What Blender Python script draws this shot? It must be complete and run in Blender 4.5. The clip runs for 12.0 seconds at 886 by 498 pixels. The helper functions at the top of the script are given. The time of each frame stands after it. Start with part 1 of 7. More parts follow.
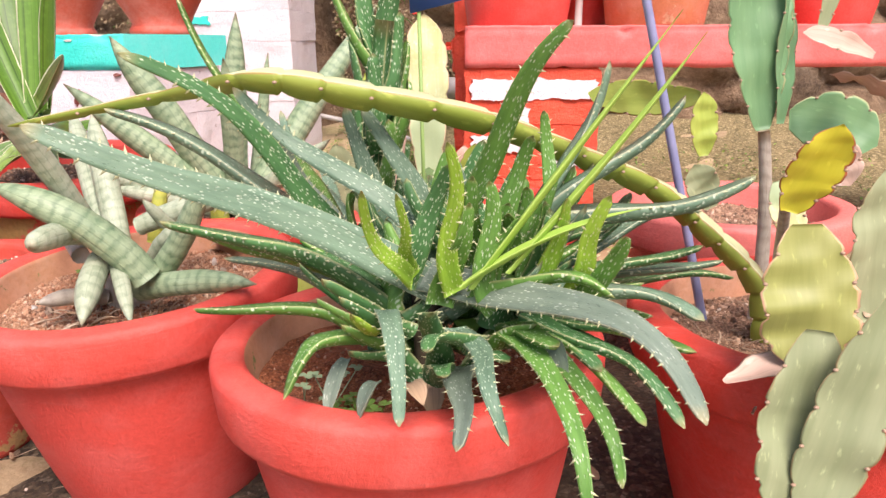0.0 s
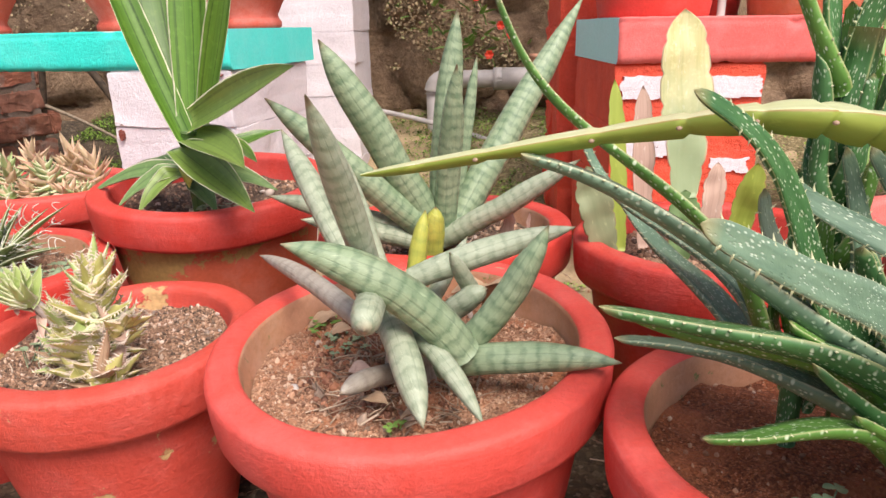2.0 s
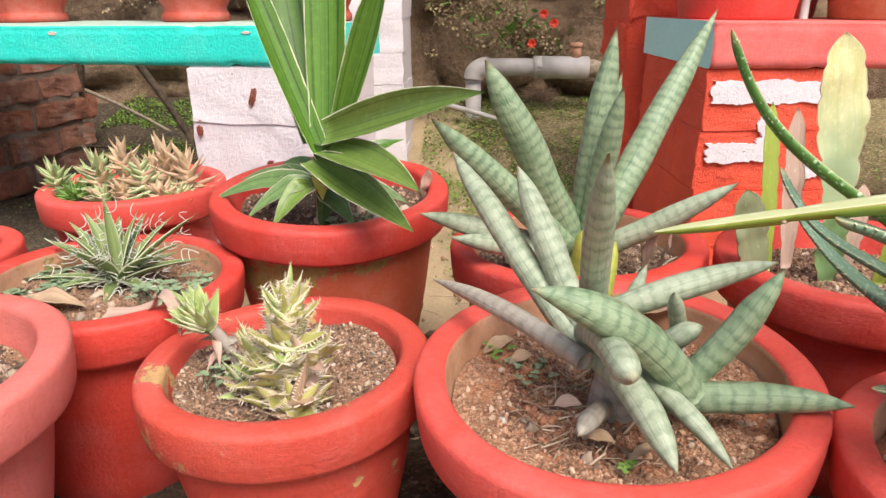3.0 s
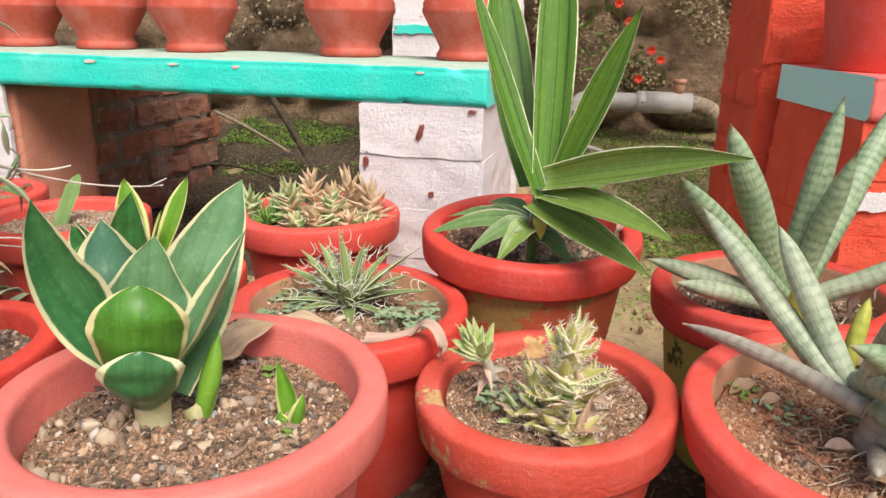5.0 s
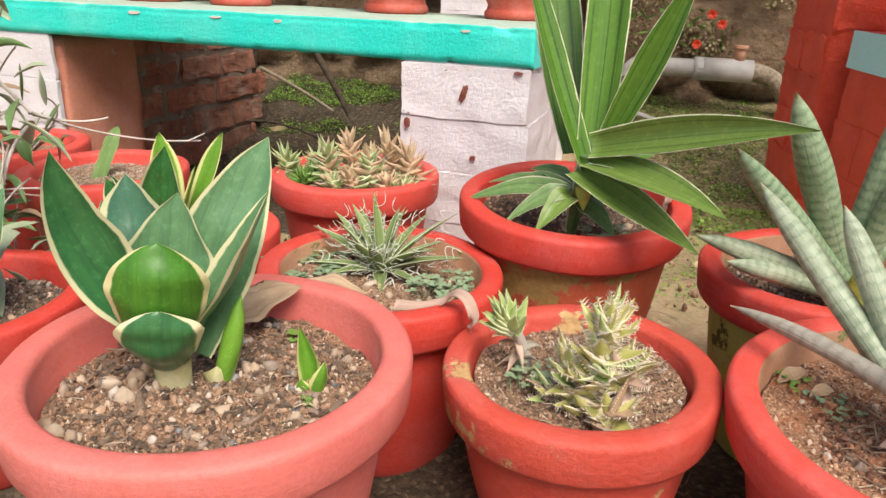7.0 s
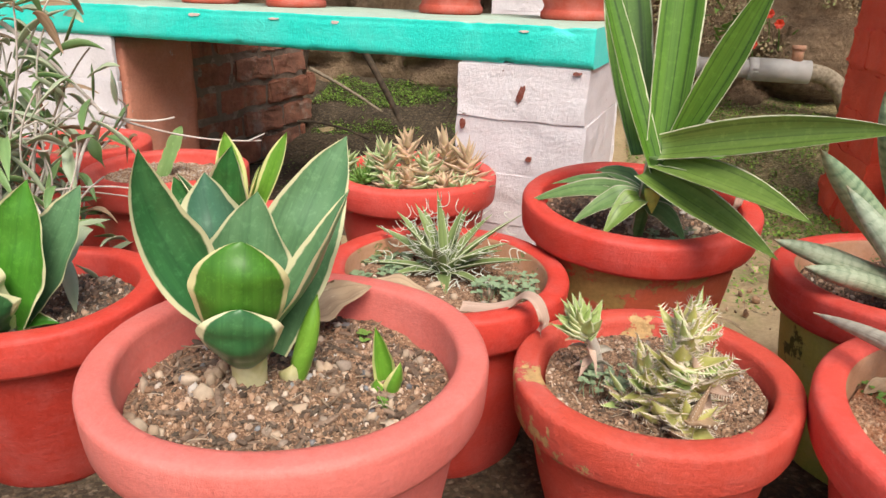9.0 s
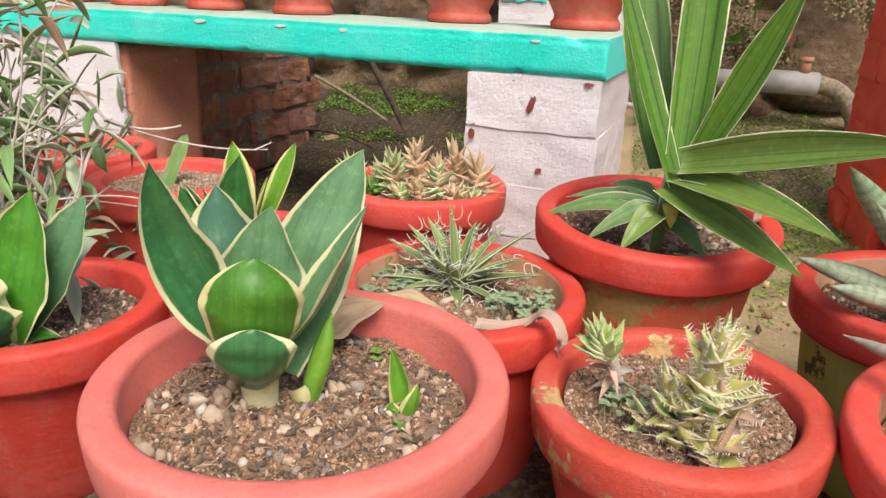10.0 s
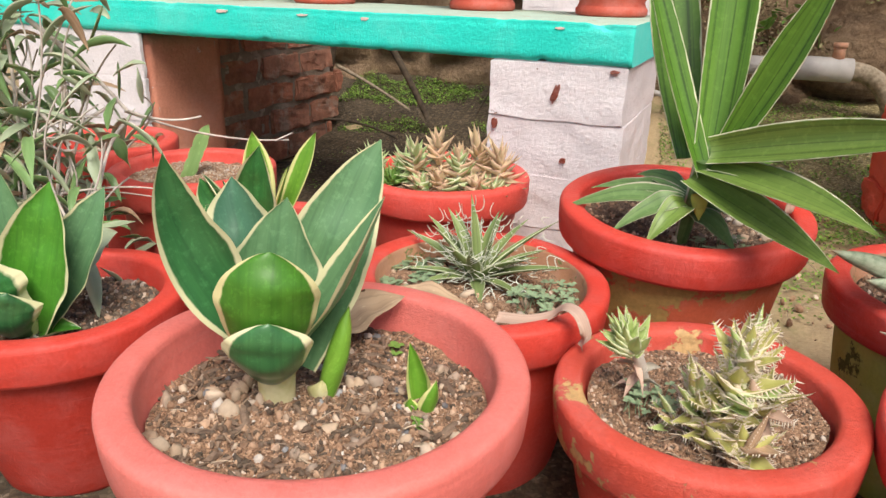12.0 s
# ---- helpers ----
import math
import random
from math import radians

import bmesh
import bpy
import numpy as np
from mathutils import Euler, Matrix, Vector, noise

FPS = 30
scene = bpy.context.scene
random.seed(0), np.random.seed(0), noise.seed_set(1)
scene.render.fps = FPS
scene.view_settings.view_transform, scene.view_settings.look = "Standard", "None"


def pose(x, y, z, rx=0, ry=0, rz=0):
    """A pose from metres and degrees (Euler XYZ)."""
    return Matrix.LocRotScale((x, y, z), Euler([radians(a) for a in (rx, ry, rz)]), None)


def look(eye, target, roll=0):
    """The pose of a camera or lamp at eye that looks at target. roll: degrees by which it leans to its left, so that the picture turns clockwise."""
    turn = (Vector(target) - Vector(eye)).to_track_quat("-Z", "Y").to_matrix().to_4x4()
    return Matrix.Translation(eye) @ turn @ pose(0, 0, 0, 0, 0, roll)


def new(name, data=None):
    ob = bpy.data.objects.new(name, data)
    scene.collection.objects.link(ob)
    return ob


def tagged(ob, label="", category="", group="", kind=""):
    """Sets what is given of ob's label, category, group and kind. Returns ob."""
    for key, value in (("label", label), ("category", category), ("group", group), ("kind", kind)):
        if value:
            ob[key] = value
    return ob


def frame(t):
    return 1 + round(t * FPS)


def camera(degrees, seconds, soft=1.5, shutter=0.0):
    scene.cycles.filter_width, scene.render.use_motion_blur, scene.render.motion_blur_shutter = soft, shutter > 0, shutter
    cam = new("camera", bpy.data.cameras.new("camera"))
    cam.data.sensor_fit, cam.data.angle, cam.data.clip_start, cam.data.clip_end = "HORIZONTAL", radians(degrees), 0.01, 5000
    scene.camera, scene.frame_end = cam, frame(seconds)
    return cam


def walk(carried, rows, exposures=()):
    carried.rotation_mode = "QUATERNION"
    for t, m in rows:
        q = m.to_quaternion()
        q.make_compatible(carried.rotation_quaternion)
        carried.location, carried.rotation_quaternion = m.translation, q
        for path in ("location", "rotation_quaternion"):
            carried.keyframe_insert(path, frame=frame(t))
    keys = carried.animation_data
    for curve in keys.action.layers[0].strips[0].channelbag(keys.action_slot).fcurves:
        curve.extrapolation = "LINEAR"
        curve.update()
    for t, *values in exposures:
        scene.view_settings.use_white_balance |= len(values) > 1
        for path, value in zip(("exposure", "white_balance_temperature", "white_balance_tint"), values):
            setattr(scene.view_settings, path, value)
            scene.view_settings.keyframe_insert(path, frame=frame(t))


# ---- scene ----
cam = camera(63.9, 12.0)
PATH = [
    (0, (-0.141, 0.247, 0.398), (-0.322, 2.161, -0.151), -1.2),
    (0.5, (-0.183, 0.238, 0.402), (-0.342, 2.156, -0.142), -1.5),
    (1, (-0.241, 0.247, 0.403), (-0.401, 2.169, -0.126), 0.8),
    (1.5, (-0.337, 0.305, 0.404), (-0.479, 2.221, -0.153), -0.1),
    (2, (-0.416, 0.356, 0.421), (-0.535, 2.262, -0.172), -1.7),
    (2.5, (-0.476, 0.373, 0.442), (-0.565, 2.268, -0.191), -0.7),
    (3, (-0.568, 0.362, 0.462), (-0.656, 2.249, -0.195), -0.8),
    (3.5, (-0.629, 0.340, 0.485), (-0.765, 2.223, -0.174), -1.7),
    (5.3, (-0.7662, 0.293, 0.5041), (-0.9843, 2.1854, -0.1052), 1.82),
    (5.5, (-0.7671, 0.3067, 0.5006), (-0.9841, 2.1954, -0.1205), 3.02),
    (6, (-0.7541, 0.3254, 0.4967), (-1.0204, 2.1907, -0.1738), 1.85),
    (6.5, (-0.7511, 0.3274, 0.4965), (-1.0931, 2.1726, -0.1951), 0.78),
    (6.7, (-0.7511, 0.3265, 0.4976), (-1.0608, 2.1696, -0.2145), 1.69),
    (8.3, (-0.7691, 0.3223, 0.4958), (-1.0993, 2.1753, -0.1804), 1.03),
    (8.5, (-0.7711, 0.3223, 0.4958), (-1.1321, 2.1672, -0.187), 0.72),
    (9, (-0.783, 0.3242, 0.4944), (-1.1938, 2.1493, -0.213), 1.24),
    (9.5, (-0.788, 0.3371, 0.4929), (-1.1407, 2.1738, -0.2159), 2.04),
    (10, (-0.802, 0.3403, 0.4944), (-1.2119, 2.173, -0.1936), 1.75),
    (10.5, (-0.8041, 0.3404, 0.4954), (-1.2249, 2.1699, -0.1945), 2.31),
    (11, (-0.799, 0.3433, 0.4941), (-1.222, 2.17, -0.2017), 1.9),
    (11.5, (-0.803, 0.3462, 0.4927), (-1.2657, 2.1605, -0.2102), 1.76),
    (12, (-0.802, 0.3541, 0.4919), (-1.2745, 2.1607, -0.2244), 1.12),
]
walk(cam, [(t, look(eye, target, roll)) for t, eye, target, roll in PATH], [(0.0, 1.09, 6750, 22), (1.0, 1.03, 6750, 24), (1.5, 0.84, 6700, 25), (2.0, 0.81, 6650, 17), (3.5, 0.76, 6600, 11), (5.0, 0.70, 6750, 9), (12.0, 0.61, 6700, 8)])

# ---- light: bright overcast day ----
world = bpy.data.worlds.new("sky")
scene.world = world
world.use_nodes = True
wn = world.node_tree
sky = wn.nodes.new("ShaderNodeTexSky")
sky.sky_type = 'NISHITA'
sky.sun_disc = False
sky.sun_elevation = radians(54)
sky.sun_rotation = radians(156)
sky.air_density, sky.dust_density, sky.ozone_density = 1.0, 3.0, 1.0
wn.nodes["Background"].inputs["Strength"].default_value = 0.098
wn.links.new(sky.outputs[0], wn.nodes["Background"].inputs["Color"])
sun = new("sun", bpy.data.lights.new("sun", 'SUN'))
sun.data.energy, sun.data.angle, sun.data.color = 2.6, radians(32), (1.0, 0.96, 0.9)
sun.matrix_world = look((1.03, -2.31, 3.48), (0, 0, 0))


# ---- materials ----
def material(name, rough=0.8, metal=0.0):
    m = bpy.data.materials.new(name)
    m.use_nodes = True
    nt = m.node_tree
    b = nt.nodes["Principled BSDF"]
    b.inputs["Roughness"].default_value = rough
    b.inputs["Metallic"].default_value = metal
    return m, nt, b


def node(nt, kind, **sockets):
    n = nt.nodes.new(kind)
    for k, v in sockets.items():
        n.inputs[k.replace("_", " ")].default_value = v
    return n


def coords(nt):
    return nt.nodes.new("ShaderNodeTexCoord").outputs["Object"]


def noise_tex(nt, vec, scale, detail=4.0, rough=0.55):
    n = node(nt, "ShaderNodeTexNoise", Scale=scale, Detail=detail, Roughness=rough)
    nt.links.new(vec, n.inputs["Vector"])
    return n.outputs["Fac"]


def ramp(nt, fac, stops):
    r = nt.nodes.new("ShaderNodeValToRGB")
    e = r.color_ramp.elements
    while len(e) < len(stops):
        e.new(0.5)
    for el, (p, c) in zip(e, stops):
        el.position, el.color = p, (*c, 1.0)
    nt.links.new(fac, r.inputs["Fac"])
    return r.outputs["Color"]


def mix(nt, fac, a, b, mode='MIX'):
    n = nt.nodes.new("ShaderNodeMix")
    n.data_type, n.blend_type = 'RGBA', mode
    for sock, v in ((n.inputs[0], fac), (n.inputs[6], a), (n.inputs[7], b)):
        if isinstance(v, (int, float)):
            sock.default_value = v
        elif isinstance(v, tuple):
            sock.default_value = (*v, 1.0)
        else:
            nt.links.new(v, sock)
    return n.outputs[2]


def math_node(nt, op, a, b=0.0):
    n = nt.nodes.new("ShaderNodeMath")
    n.operation = op
    for sock, v in zip(n.inputs, (a, b)):
        if isinstance(v, (int, float)):
            sock.default_value = v
        else:
            nt.links.new(v, sock)
    return n.outputs[0]


def scaled(nt, vec, sx, sy, sz=1.0):
    n = nt.nodes.new("ShaderNodeMapping")
    n.inputs["Scale"].default_value = (sx, sy, sz)
    nt.links.new(vec, n.inputs["Vector"])
    return n.outputs[0]


def bump(nt, b, height, strength=0.4, distance=0.002):
    n = node(nt, "ShaderNodeBump", Strength=strength, Distance=distance)
    nt.links.new(height, n.inputs["Height"])
    nt.links.new(n.outputs[0], b.inputs["Normal"])


def painted(name, base, dark, patch, patch_level=0.66, rough=0.55, grain=900.0, big=9.0, bump_d=0.001, wear=None, turned=False, relief=0.0, dust=0.4):
    """Brushed or rolled paint: slow tone drift, fine grain, scuffs, worn patches that show what is under it."""
    m, nt, b = material(name, rough)
    b.inputs["Specular IOR Level"].default_value = 0.3
    v = coords(nt)
    col = ramp(nt, noise_tex(nt, v, big, 5), [(0.3, dark), (0.65, base)])
    fine = noise_tex(nt, v, grain * 0.3, 6, 0.8)
    col = mix(nt, 0.4, col, ramp(nt, fine, [(0.35, tuple(c * 0.80 for c in base)), (0.65, tuple(min(1, c * 1.18 + 0.02) for c in base))]))
    dusty = ramp(nt, noise_tex(nt, v, big * 1.7, 7, 0.7), [(0.45, (0, 0, 0)), (0.72, ((0.22,) * 3 if turned else (dust,) * 3))])
    col = mix(nt, dusty, col, tuple(min(1.0, c * 0.75 + 0.22) for c in base))
    strokes = noise_tex(nt, scaled(nt, v, 5, 5, 190) if turned else scaled(nt, v, 9, 9, 120), 1.0, 6, 0.7)
    col = mix(nt, ramp(nt, strokes, [(0.60, (0, 0, 0)), (0.72, (0.22, 0.22, 0.22))]), col, tuple(min(1.0, c * 0.75 + 0.18) for c in base))
    col = mix(nt, ramp(nt, strokes, [(0.28, (0.14, 0.14, 0.14)), (0.38, (0, 0, 0))]), col, tuple(c * 0.72 for c in dark))
    speck = ramp(nt, noise_tex(nt, scaled(nt, v, 55, 55, 110) if turned else scaled(nt, v, 75, 75, 75), 1.0, 9, 0.8), [(0.69 if turned else 0.705, (0, 0, 0)), (0.715 if turned else 0.725, (0.75, 0.75, 0.75))])
    col = mix(nt, speck, col, tuple(min(1.0, c * 0.5 + 0.38) for c in base))
    worn = ramp(nt, noise_tex(nt, v, wear or big * 3.2, 9, 0.7), [(patch_level, (0, 0, 0)), (patch_level + 0.012, (1, 1, 1))])
    col = mix(nt, worn, col, mix(nt, 0.5, patch, ramp(nt, noise_tex(nt, v, 160, 5, 0.7), [(0.35, tuple(c * 0.6 for c in patch)), (0.65, tuple(min(1, c * 1.25) for c in patch))])))
    nt.links.new(col, b.inputs["Base Color"])
    h = math_node(nt, 'ADD', noise_tex(nt, v, grain * 0.3, 5, 0.7), math_node(nt, 'MULTIPLY', noise_tex(nt, v, 60, 5, 0.6), 1.2))
    h = math_node(nt, 'ADD', h, math_node(nt, 'MULTIPLY', strokes, 0.5 if turned else 0.3))
    if relief:
        h = math_node(nt, 'ADD', h, math_node(nt, 'MULTIPLY', noise_tex(nt, scaled(nt, v, 22, 22, 45), 1.0, 7, 0.7), relief))
    h = math_node(nt, 'SUBTRACT', h, math_node(nt, 'MULTIPLY', worn, 0.7))
    bump(nt, b, h, 0.7, bump_d)
    return m


BRICK_RED = painted("red_painted_brick", (0.88, 0.105, 0.05), (0.66, 0.065, 0.032), (0.36, 0.13, 0.085), 0.69, 0.7, 700, 12, 0.005, relief=1.6, dust=0.10)
BEAM_RED = painted("red_painted_concrete", (0.74, 0.15, 0.13), (0.64, 0.11, 0.095), (0.55, 0.36, 0.30), 0.70, 0.55, 700, 8)
TEAL = painted("teal_paint", (0.02, 0.74, 0.62), (0.01, 0.53, 0.43), (0.62, 0.42, 0.36), 0.705, 0.5, 800, 4, 0.0016, relief=0.15)
TEAL_DULL = painted("faded_teal_paint", (0.48, 0.84, 0.79), (0.40, 0.76, 0.71), (0.55, 0.5, 0.42), 0.72, 0.6, 800, 7)
TEAL_PALE = painted("pale_teal_paint", (0.10, 0.84, 0.74), (0.06, 0.74, 0.64), (0.55, 0.5, 0.42), 0.72, 0.6, 800, 7)
SLAB_TOP = painted("dusty_pale_paint", (0.42, 0.56, 0.46), (0.34, 0.40, 0.29), (0.45, 0.36, 0.24), 0.62, 0.8, 800, 10)
WHITE = painted("whitewash", (0.76, 0.705, 0.72), (0.65, 0.595, 0.61), (0.34, 0.25, 0.22), 0.665, 0.8, 700, 14, 0.0026, 44, relief=0.55)


def ground_mat():
    m, nt, b = material("earth_ground", 0.95)
    v = coords(nt)
    col = ramp(nt, noise_tex(nt, v, 5, 6), [(0.3, (0.20, 0.14, 0.078)), (0.55, (0.42, 0.315, 0.17)), (0.75, (0.56, 0.43, 0.25))])
    col = mix(nt, 0.4, col, ramp(nt, noise_tex(nt, v, 160, 6, 0.7), [(0.3, (0.16, 0.105, 0.06)), (0.7, (0.50, 0.38, 0.24))]))
    moss = ramp(nt, noise_tex(nt, v, 7, 6, 0.65), [(0.52, (0, 0, 0)), (0.6, (1, 1, 1))])
    col = mix(nt, math_node(nt, 'MULTIPLY', moss, 0.3), col, (0.10, 0.15, 0.03))
    nt.links.new(col, b.inputs["Base Color"])
    bump(nt, b, noise_tex(nt, v, 120, 8, 0.7), 0.7, 0.006)
    return m


def soil_mat(name, a, c, d, scale=1.0, patch=None):
    m, nt, b = material(name, 0.95)
    v = coords(nt)
    col = ramp(nt, noise_tex(nt, v, 22 * scale, 6, 0.6), [(0.3, a), (0.55, c), (0.75, d)])
    grains = []
    for sc in (420, 820):
        vor = nt.nodes.new("ShaderNodeTexVoronoi")
        vor.inputs["Scale"].default_value = sc * scale
        nt.links.new(v, vor.inputs["Vector"])
        grains.append(vor)
        tone = separate_first(nt, vor.outputs["Color"])
        col = mix(nt, 0.42, col, ramp(nt, tone, [(0.0, tuple(x * 0.35 for x in a)), (0.35, a), (0.7, c), (0.92, d), (1.0, tuple(min(1, x * 1.5 + 0.08) for x in d))]))
    if patch:
        col = mix(nt, ramp(nt, noise_tex(nt, v, 13, 6, 0.65), [(0.52, (0, 0, 0)), (0.62, (0.75, 0.75, 0.75))]), col, patch)
    nt.links.new(col, b.inputs["Base Color"])
    h = math_node(nt, 'ADD', noise_tex(nt, v, 300 * scale, 6, 0.7), math_node(nt, 'MULTIPLY', grains[0].outputs["Distance"], -0.9))
    h = math_node(nt, 'ADD', h, math_node(nt, 'MULTIPLY', noise_tex(nt, v, 80 * scale, 5, 0.6), 1.5))
    bump(nt, b, h, 0.65, 0.005)
    return m


def separate_first(nt, color):
    n = nt.nodes.new("ShaderNodeSeparateColor")
    nt.links.new(color, n.inputs[0])
    return n.outputs[0]


GROUND = ground_mat()
SOIL_BROWN = soil_mat("gritty_brown_soil", (0.16, 0.082, 0.048), (0.38, 0.220, 0.130), (0.58, 0.375, 0.24))
SOIL_RED = soil_mat("red_brown_soil", (0.22, 0.095, 0.050), (0.47, 0.255, 0.145), (0.64, 0.42, 0.28), patch=(0.48, 0.17, 0.07))
SOIL_LATERITE = soil_mat("red_laterite_soil", (0.13, 0.036, 0.014), (0.34, 0.100, 0.036), (0.48, 0.18, 0.080), patch=(0.38, 0.12, 0.05))
SOIL_DARK = soil_mat("dark_damp_soil", (0.06, 0.038, 0.026), (0.17, 0.105, 0.068), (0.34, 0.23, 0.15))
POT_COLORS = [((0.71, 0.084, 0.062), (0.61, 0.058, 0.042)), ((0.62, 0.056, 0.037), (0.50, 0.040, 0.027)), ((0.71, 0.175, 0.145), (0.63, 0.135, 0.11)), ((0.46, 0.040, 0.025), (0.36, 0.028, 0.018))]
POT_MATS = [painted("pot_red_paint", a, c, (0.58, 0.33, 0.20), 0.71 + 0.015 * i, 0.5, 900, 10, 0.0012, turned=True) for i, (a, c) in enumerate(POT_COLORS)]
POT_WORN = painted("pot_worn_red_paint", (0.60, 0.08, 0.05), (0.50, 0.05, 0.035), (0.58, 0.36, 0.16), 0.575, 0.55, 900, 10, 0.0018, 17, turned=True)
POT_INSIDE = painted("pot_bare_clay", (0.50, 0.24, 0.14), (0.36, 0.20, 0.10), (0.20, 0.22, 0.08), 0.62, 0.85, 700, 16)


# ---- building helpers ----
def mesh_of(name, bm, mat, smooth=True):
    me = bpy.data.meshes.new(name)
    bm.to_mesh(me)
    bm.free()
    for m in (mat if isinstance(mat, (list, tuple)) else [mat]):
        me.materials.append(m)
    if smooth:
        me.polygons.foreach_set("use_smooth", [True] * len(me.polygons))
    return me


def part(name, bm, mat, parent, label="", smooth=True):
    ob = new(name, mesh_of(name, bm, mat, smooth))
    ob.parent = parent
    if label:
        ob["label"] = label
    return ob


def thing(name, label, category, at=(0, 0, 0), group="", kind="", rz=0.0):
    ob = new(name)
    ob.matrix_world = pose(*at, 0, 0, rz)
    ob.empty_display_size = 0.02
    return tagged(ob, label, category, group, kind)


def lathe(profile, n=72, wobble=0.0, seed=0):
    """A turned form from (radius, height) pairs, with a hand-thrown unevenness."""
    bm = bmesh.new()
    rings = []
    for r, z in profile:
        ring = []
        for i in range(n):
            a = 2 * math.pi * i / n
            k = 1 + wobble * noise.noise((math.cos(a) * 1.3 + seed, math.sin(a) * 1.3, z * 9))
            ring.append(bm.verts.new((r * k * math.cos(a), r * k * math.sin(a), z + wobble * 0.1 * noise.noise((math.cos(a) * 1.6, math.sin(a) * 1.6 + seed, 5)))))
        rings.append(ring)
    for lo, hi in zip(rings, rings[1:]):
        for i in range(n):
            bm.faces.new((lo[i], lo[(i + 1) % n], hi[(i + 1) % n], hi[i]))
    return bm, rings


def box(x0, x1, y0, y1, z0, z1, bevel=0.004, rough=0.0, cuts=0):
    bm = bmesh.new()
    bmesh.ops.create_cube(bm, size=1.0)
    for v in bm.verts:
        v.co = ((x0 + x1) / 2 + v.co.x * (x1 - x0), (y0 + y1) / 2 + v.co.y * (y1 - y0), (z0 + z1) / 2 + v.co.z * (z1 - z0))
    if bevel:
        bmesh.ops.bevel(bm, geom=bm.edges[:], offset=bevel, segments=2, affect='EDGES')
    if cuts:
        long = [e for e in bm.edges if e.calc_length() > 0.03]
        bmesh.ops.subdivide_edges(bm, edges=long, cuts=cuts, use_grid_fill=True)
    if rough:
        for v in bm.verts:
            p = v.co * 22
            v.co += Vector((noise.noise(p), noise.noise(p + Vector((7, 3, 1))), noise.noise(p + Vector((2, 9, 4))))) * rough
            p = v.co * 75
            v.co += Vector((noise.noise(p), noise.noise(p + Vector((7, 3, 1))), noise.noise(p + Vector((2, 9, 4))))) * rough * 0.4
    return bm


SOILS = {}


def soil_level(q, seed):
    return 0.007 * noise.noise(q * 18 + Vector((seed, 0, 0))) + 0.004 * noise.noise(q * 60 + Vector((0, seed, 0))) + 0.002 * noise.noise(q * 160)


def pot(label, x, y, rim_z, r, soil, mat, tilt=(0.0, 0.0), soil_drop=0.030, seed=0, soil_label="", rim=0.042, base_ratio=0.62, lip=0.024, body_mat=None, inside_mat=None, ground=0.0):
    """Turned clay pot: foot, tapered body, thick flat-topped rim; soil fills it. The soil is its own thing."""
    up = Vector((tilt[0], tilt[1], 1.0)).normalized()
    turn = Vector((0, 0, 1)).rotation_difference(up).to_matrix().to_4x4()
    h = (rim_z - ground) / up.z
    place = Matrix.Translation(Vector((x, y, rim_z)) - up * h) @ turn
    p = thing("flower_pot", label, "flower pot", (x, y, 0), group="painted clay pots")
    p.matrix_world = place
    rb, rt = r * base_ratio, r * 0.875
    body_top = h - rim
    inner = r - lip
    prof = [(0.001, 0.0), (rb * 0.96, 0.0), (rb, 0.006)]
    for k in range(1, 9):
        f = k / 8
        prof.append((rb + (rt - rb) * f + 0.003 * math.sin(f * math.pi), 0.006 + (body_top - 0.006) * f))
    bm, _ = lathe(prof, 72, 0.014, seed)
    part("body", bm, body_mat or mat, p)
    rp = [(rt - 0.006, body_top + 0.002), (r - 0.007, body_top), (r - 0.0035, body_top + 0.002), (r - 0.0018, body_top + 0.006), (r - 0.0004, body_top + rim * 0.5), (r, h - 0.0065), (r - 0.0009, h - 0.0032), (r - 0.003, h - 0.0011), (r - 0.0062, h - 0.0001),
          (inner + 0.0065, h), (inner + 0.003, h - 0.001), (inner + 0.0009, h - 0.0032), (inner, h - 0.007), (inner - 0.003, h - rim), (inner - 0.014, h - soil_drop - 0.03)]
    bm, _ = lathe(rp, 96, 0.014, seed)
    inside = len(rp) - 4
    for i, f in enumerate(bm.faces):
        f.material_index = 1 if i // 96 >= inside else 0
    part("rim", bm, [mat, inside_mat or mat], p)
    bm = bmesh.new()
    R = inner - 0.004
    rings, n, prev = 30, 110, None
    c = bm.verts.new((0, 0, 0))
    for k in range(1, rings + 1):
        rr = R * k / rings
        ring = []
        for i in range(n):
            a = 2 * math.pi * i / n
            q = Vector((rr * math.cos(a), rr * math.sin(a), 0))
            dz = soil_level(q, seed)
            ring.append(bm.verts.new((q.x, q.y, dz)))
        for i in range(n):
            if prev is None:
                bm.faces.new((c, ring[i], ring[(i + 1) % n]))
            else:
                bm.faces.new((prev[i], ring[i], ring[(i + 1) % n], prev[(i + 1) % n]))
        prev = ring
    s = new("soil", mesh_of("soil", bm, soil))
    s.matrix_world = Matrix.Translation(Vector((x, y, rim_z)) - up * soil_drop) @ turn
    SOILS[seed] = (s.matrix_world.copy(), R)
    tagged(s, soil_label or "gritty brown potting soil filling a red clay pot", "soil", kind="stuff")
    return p


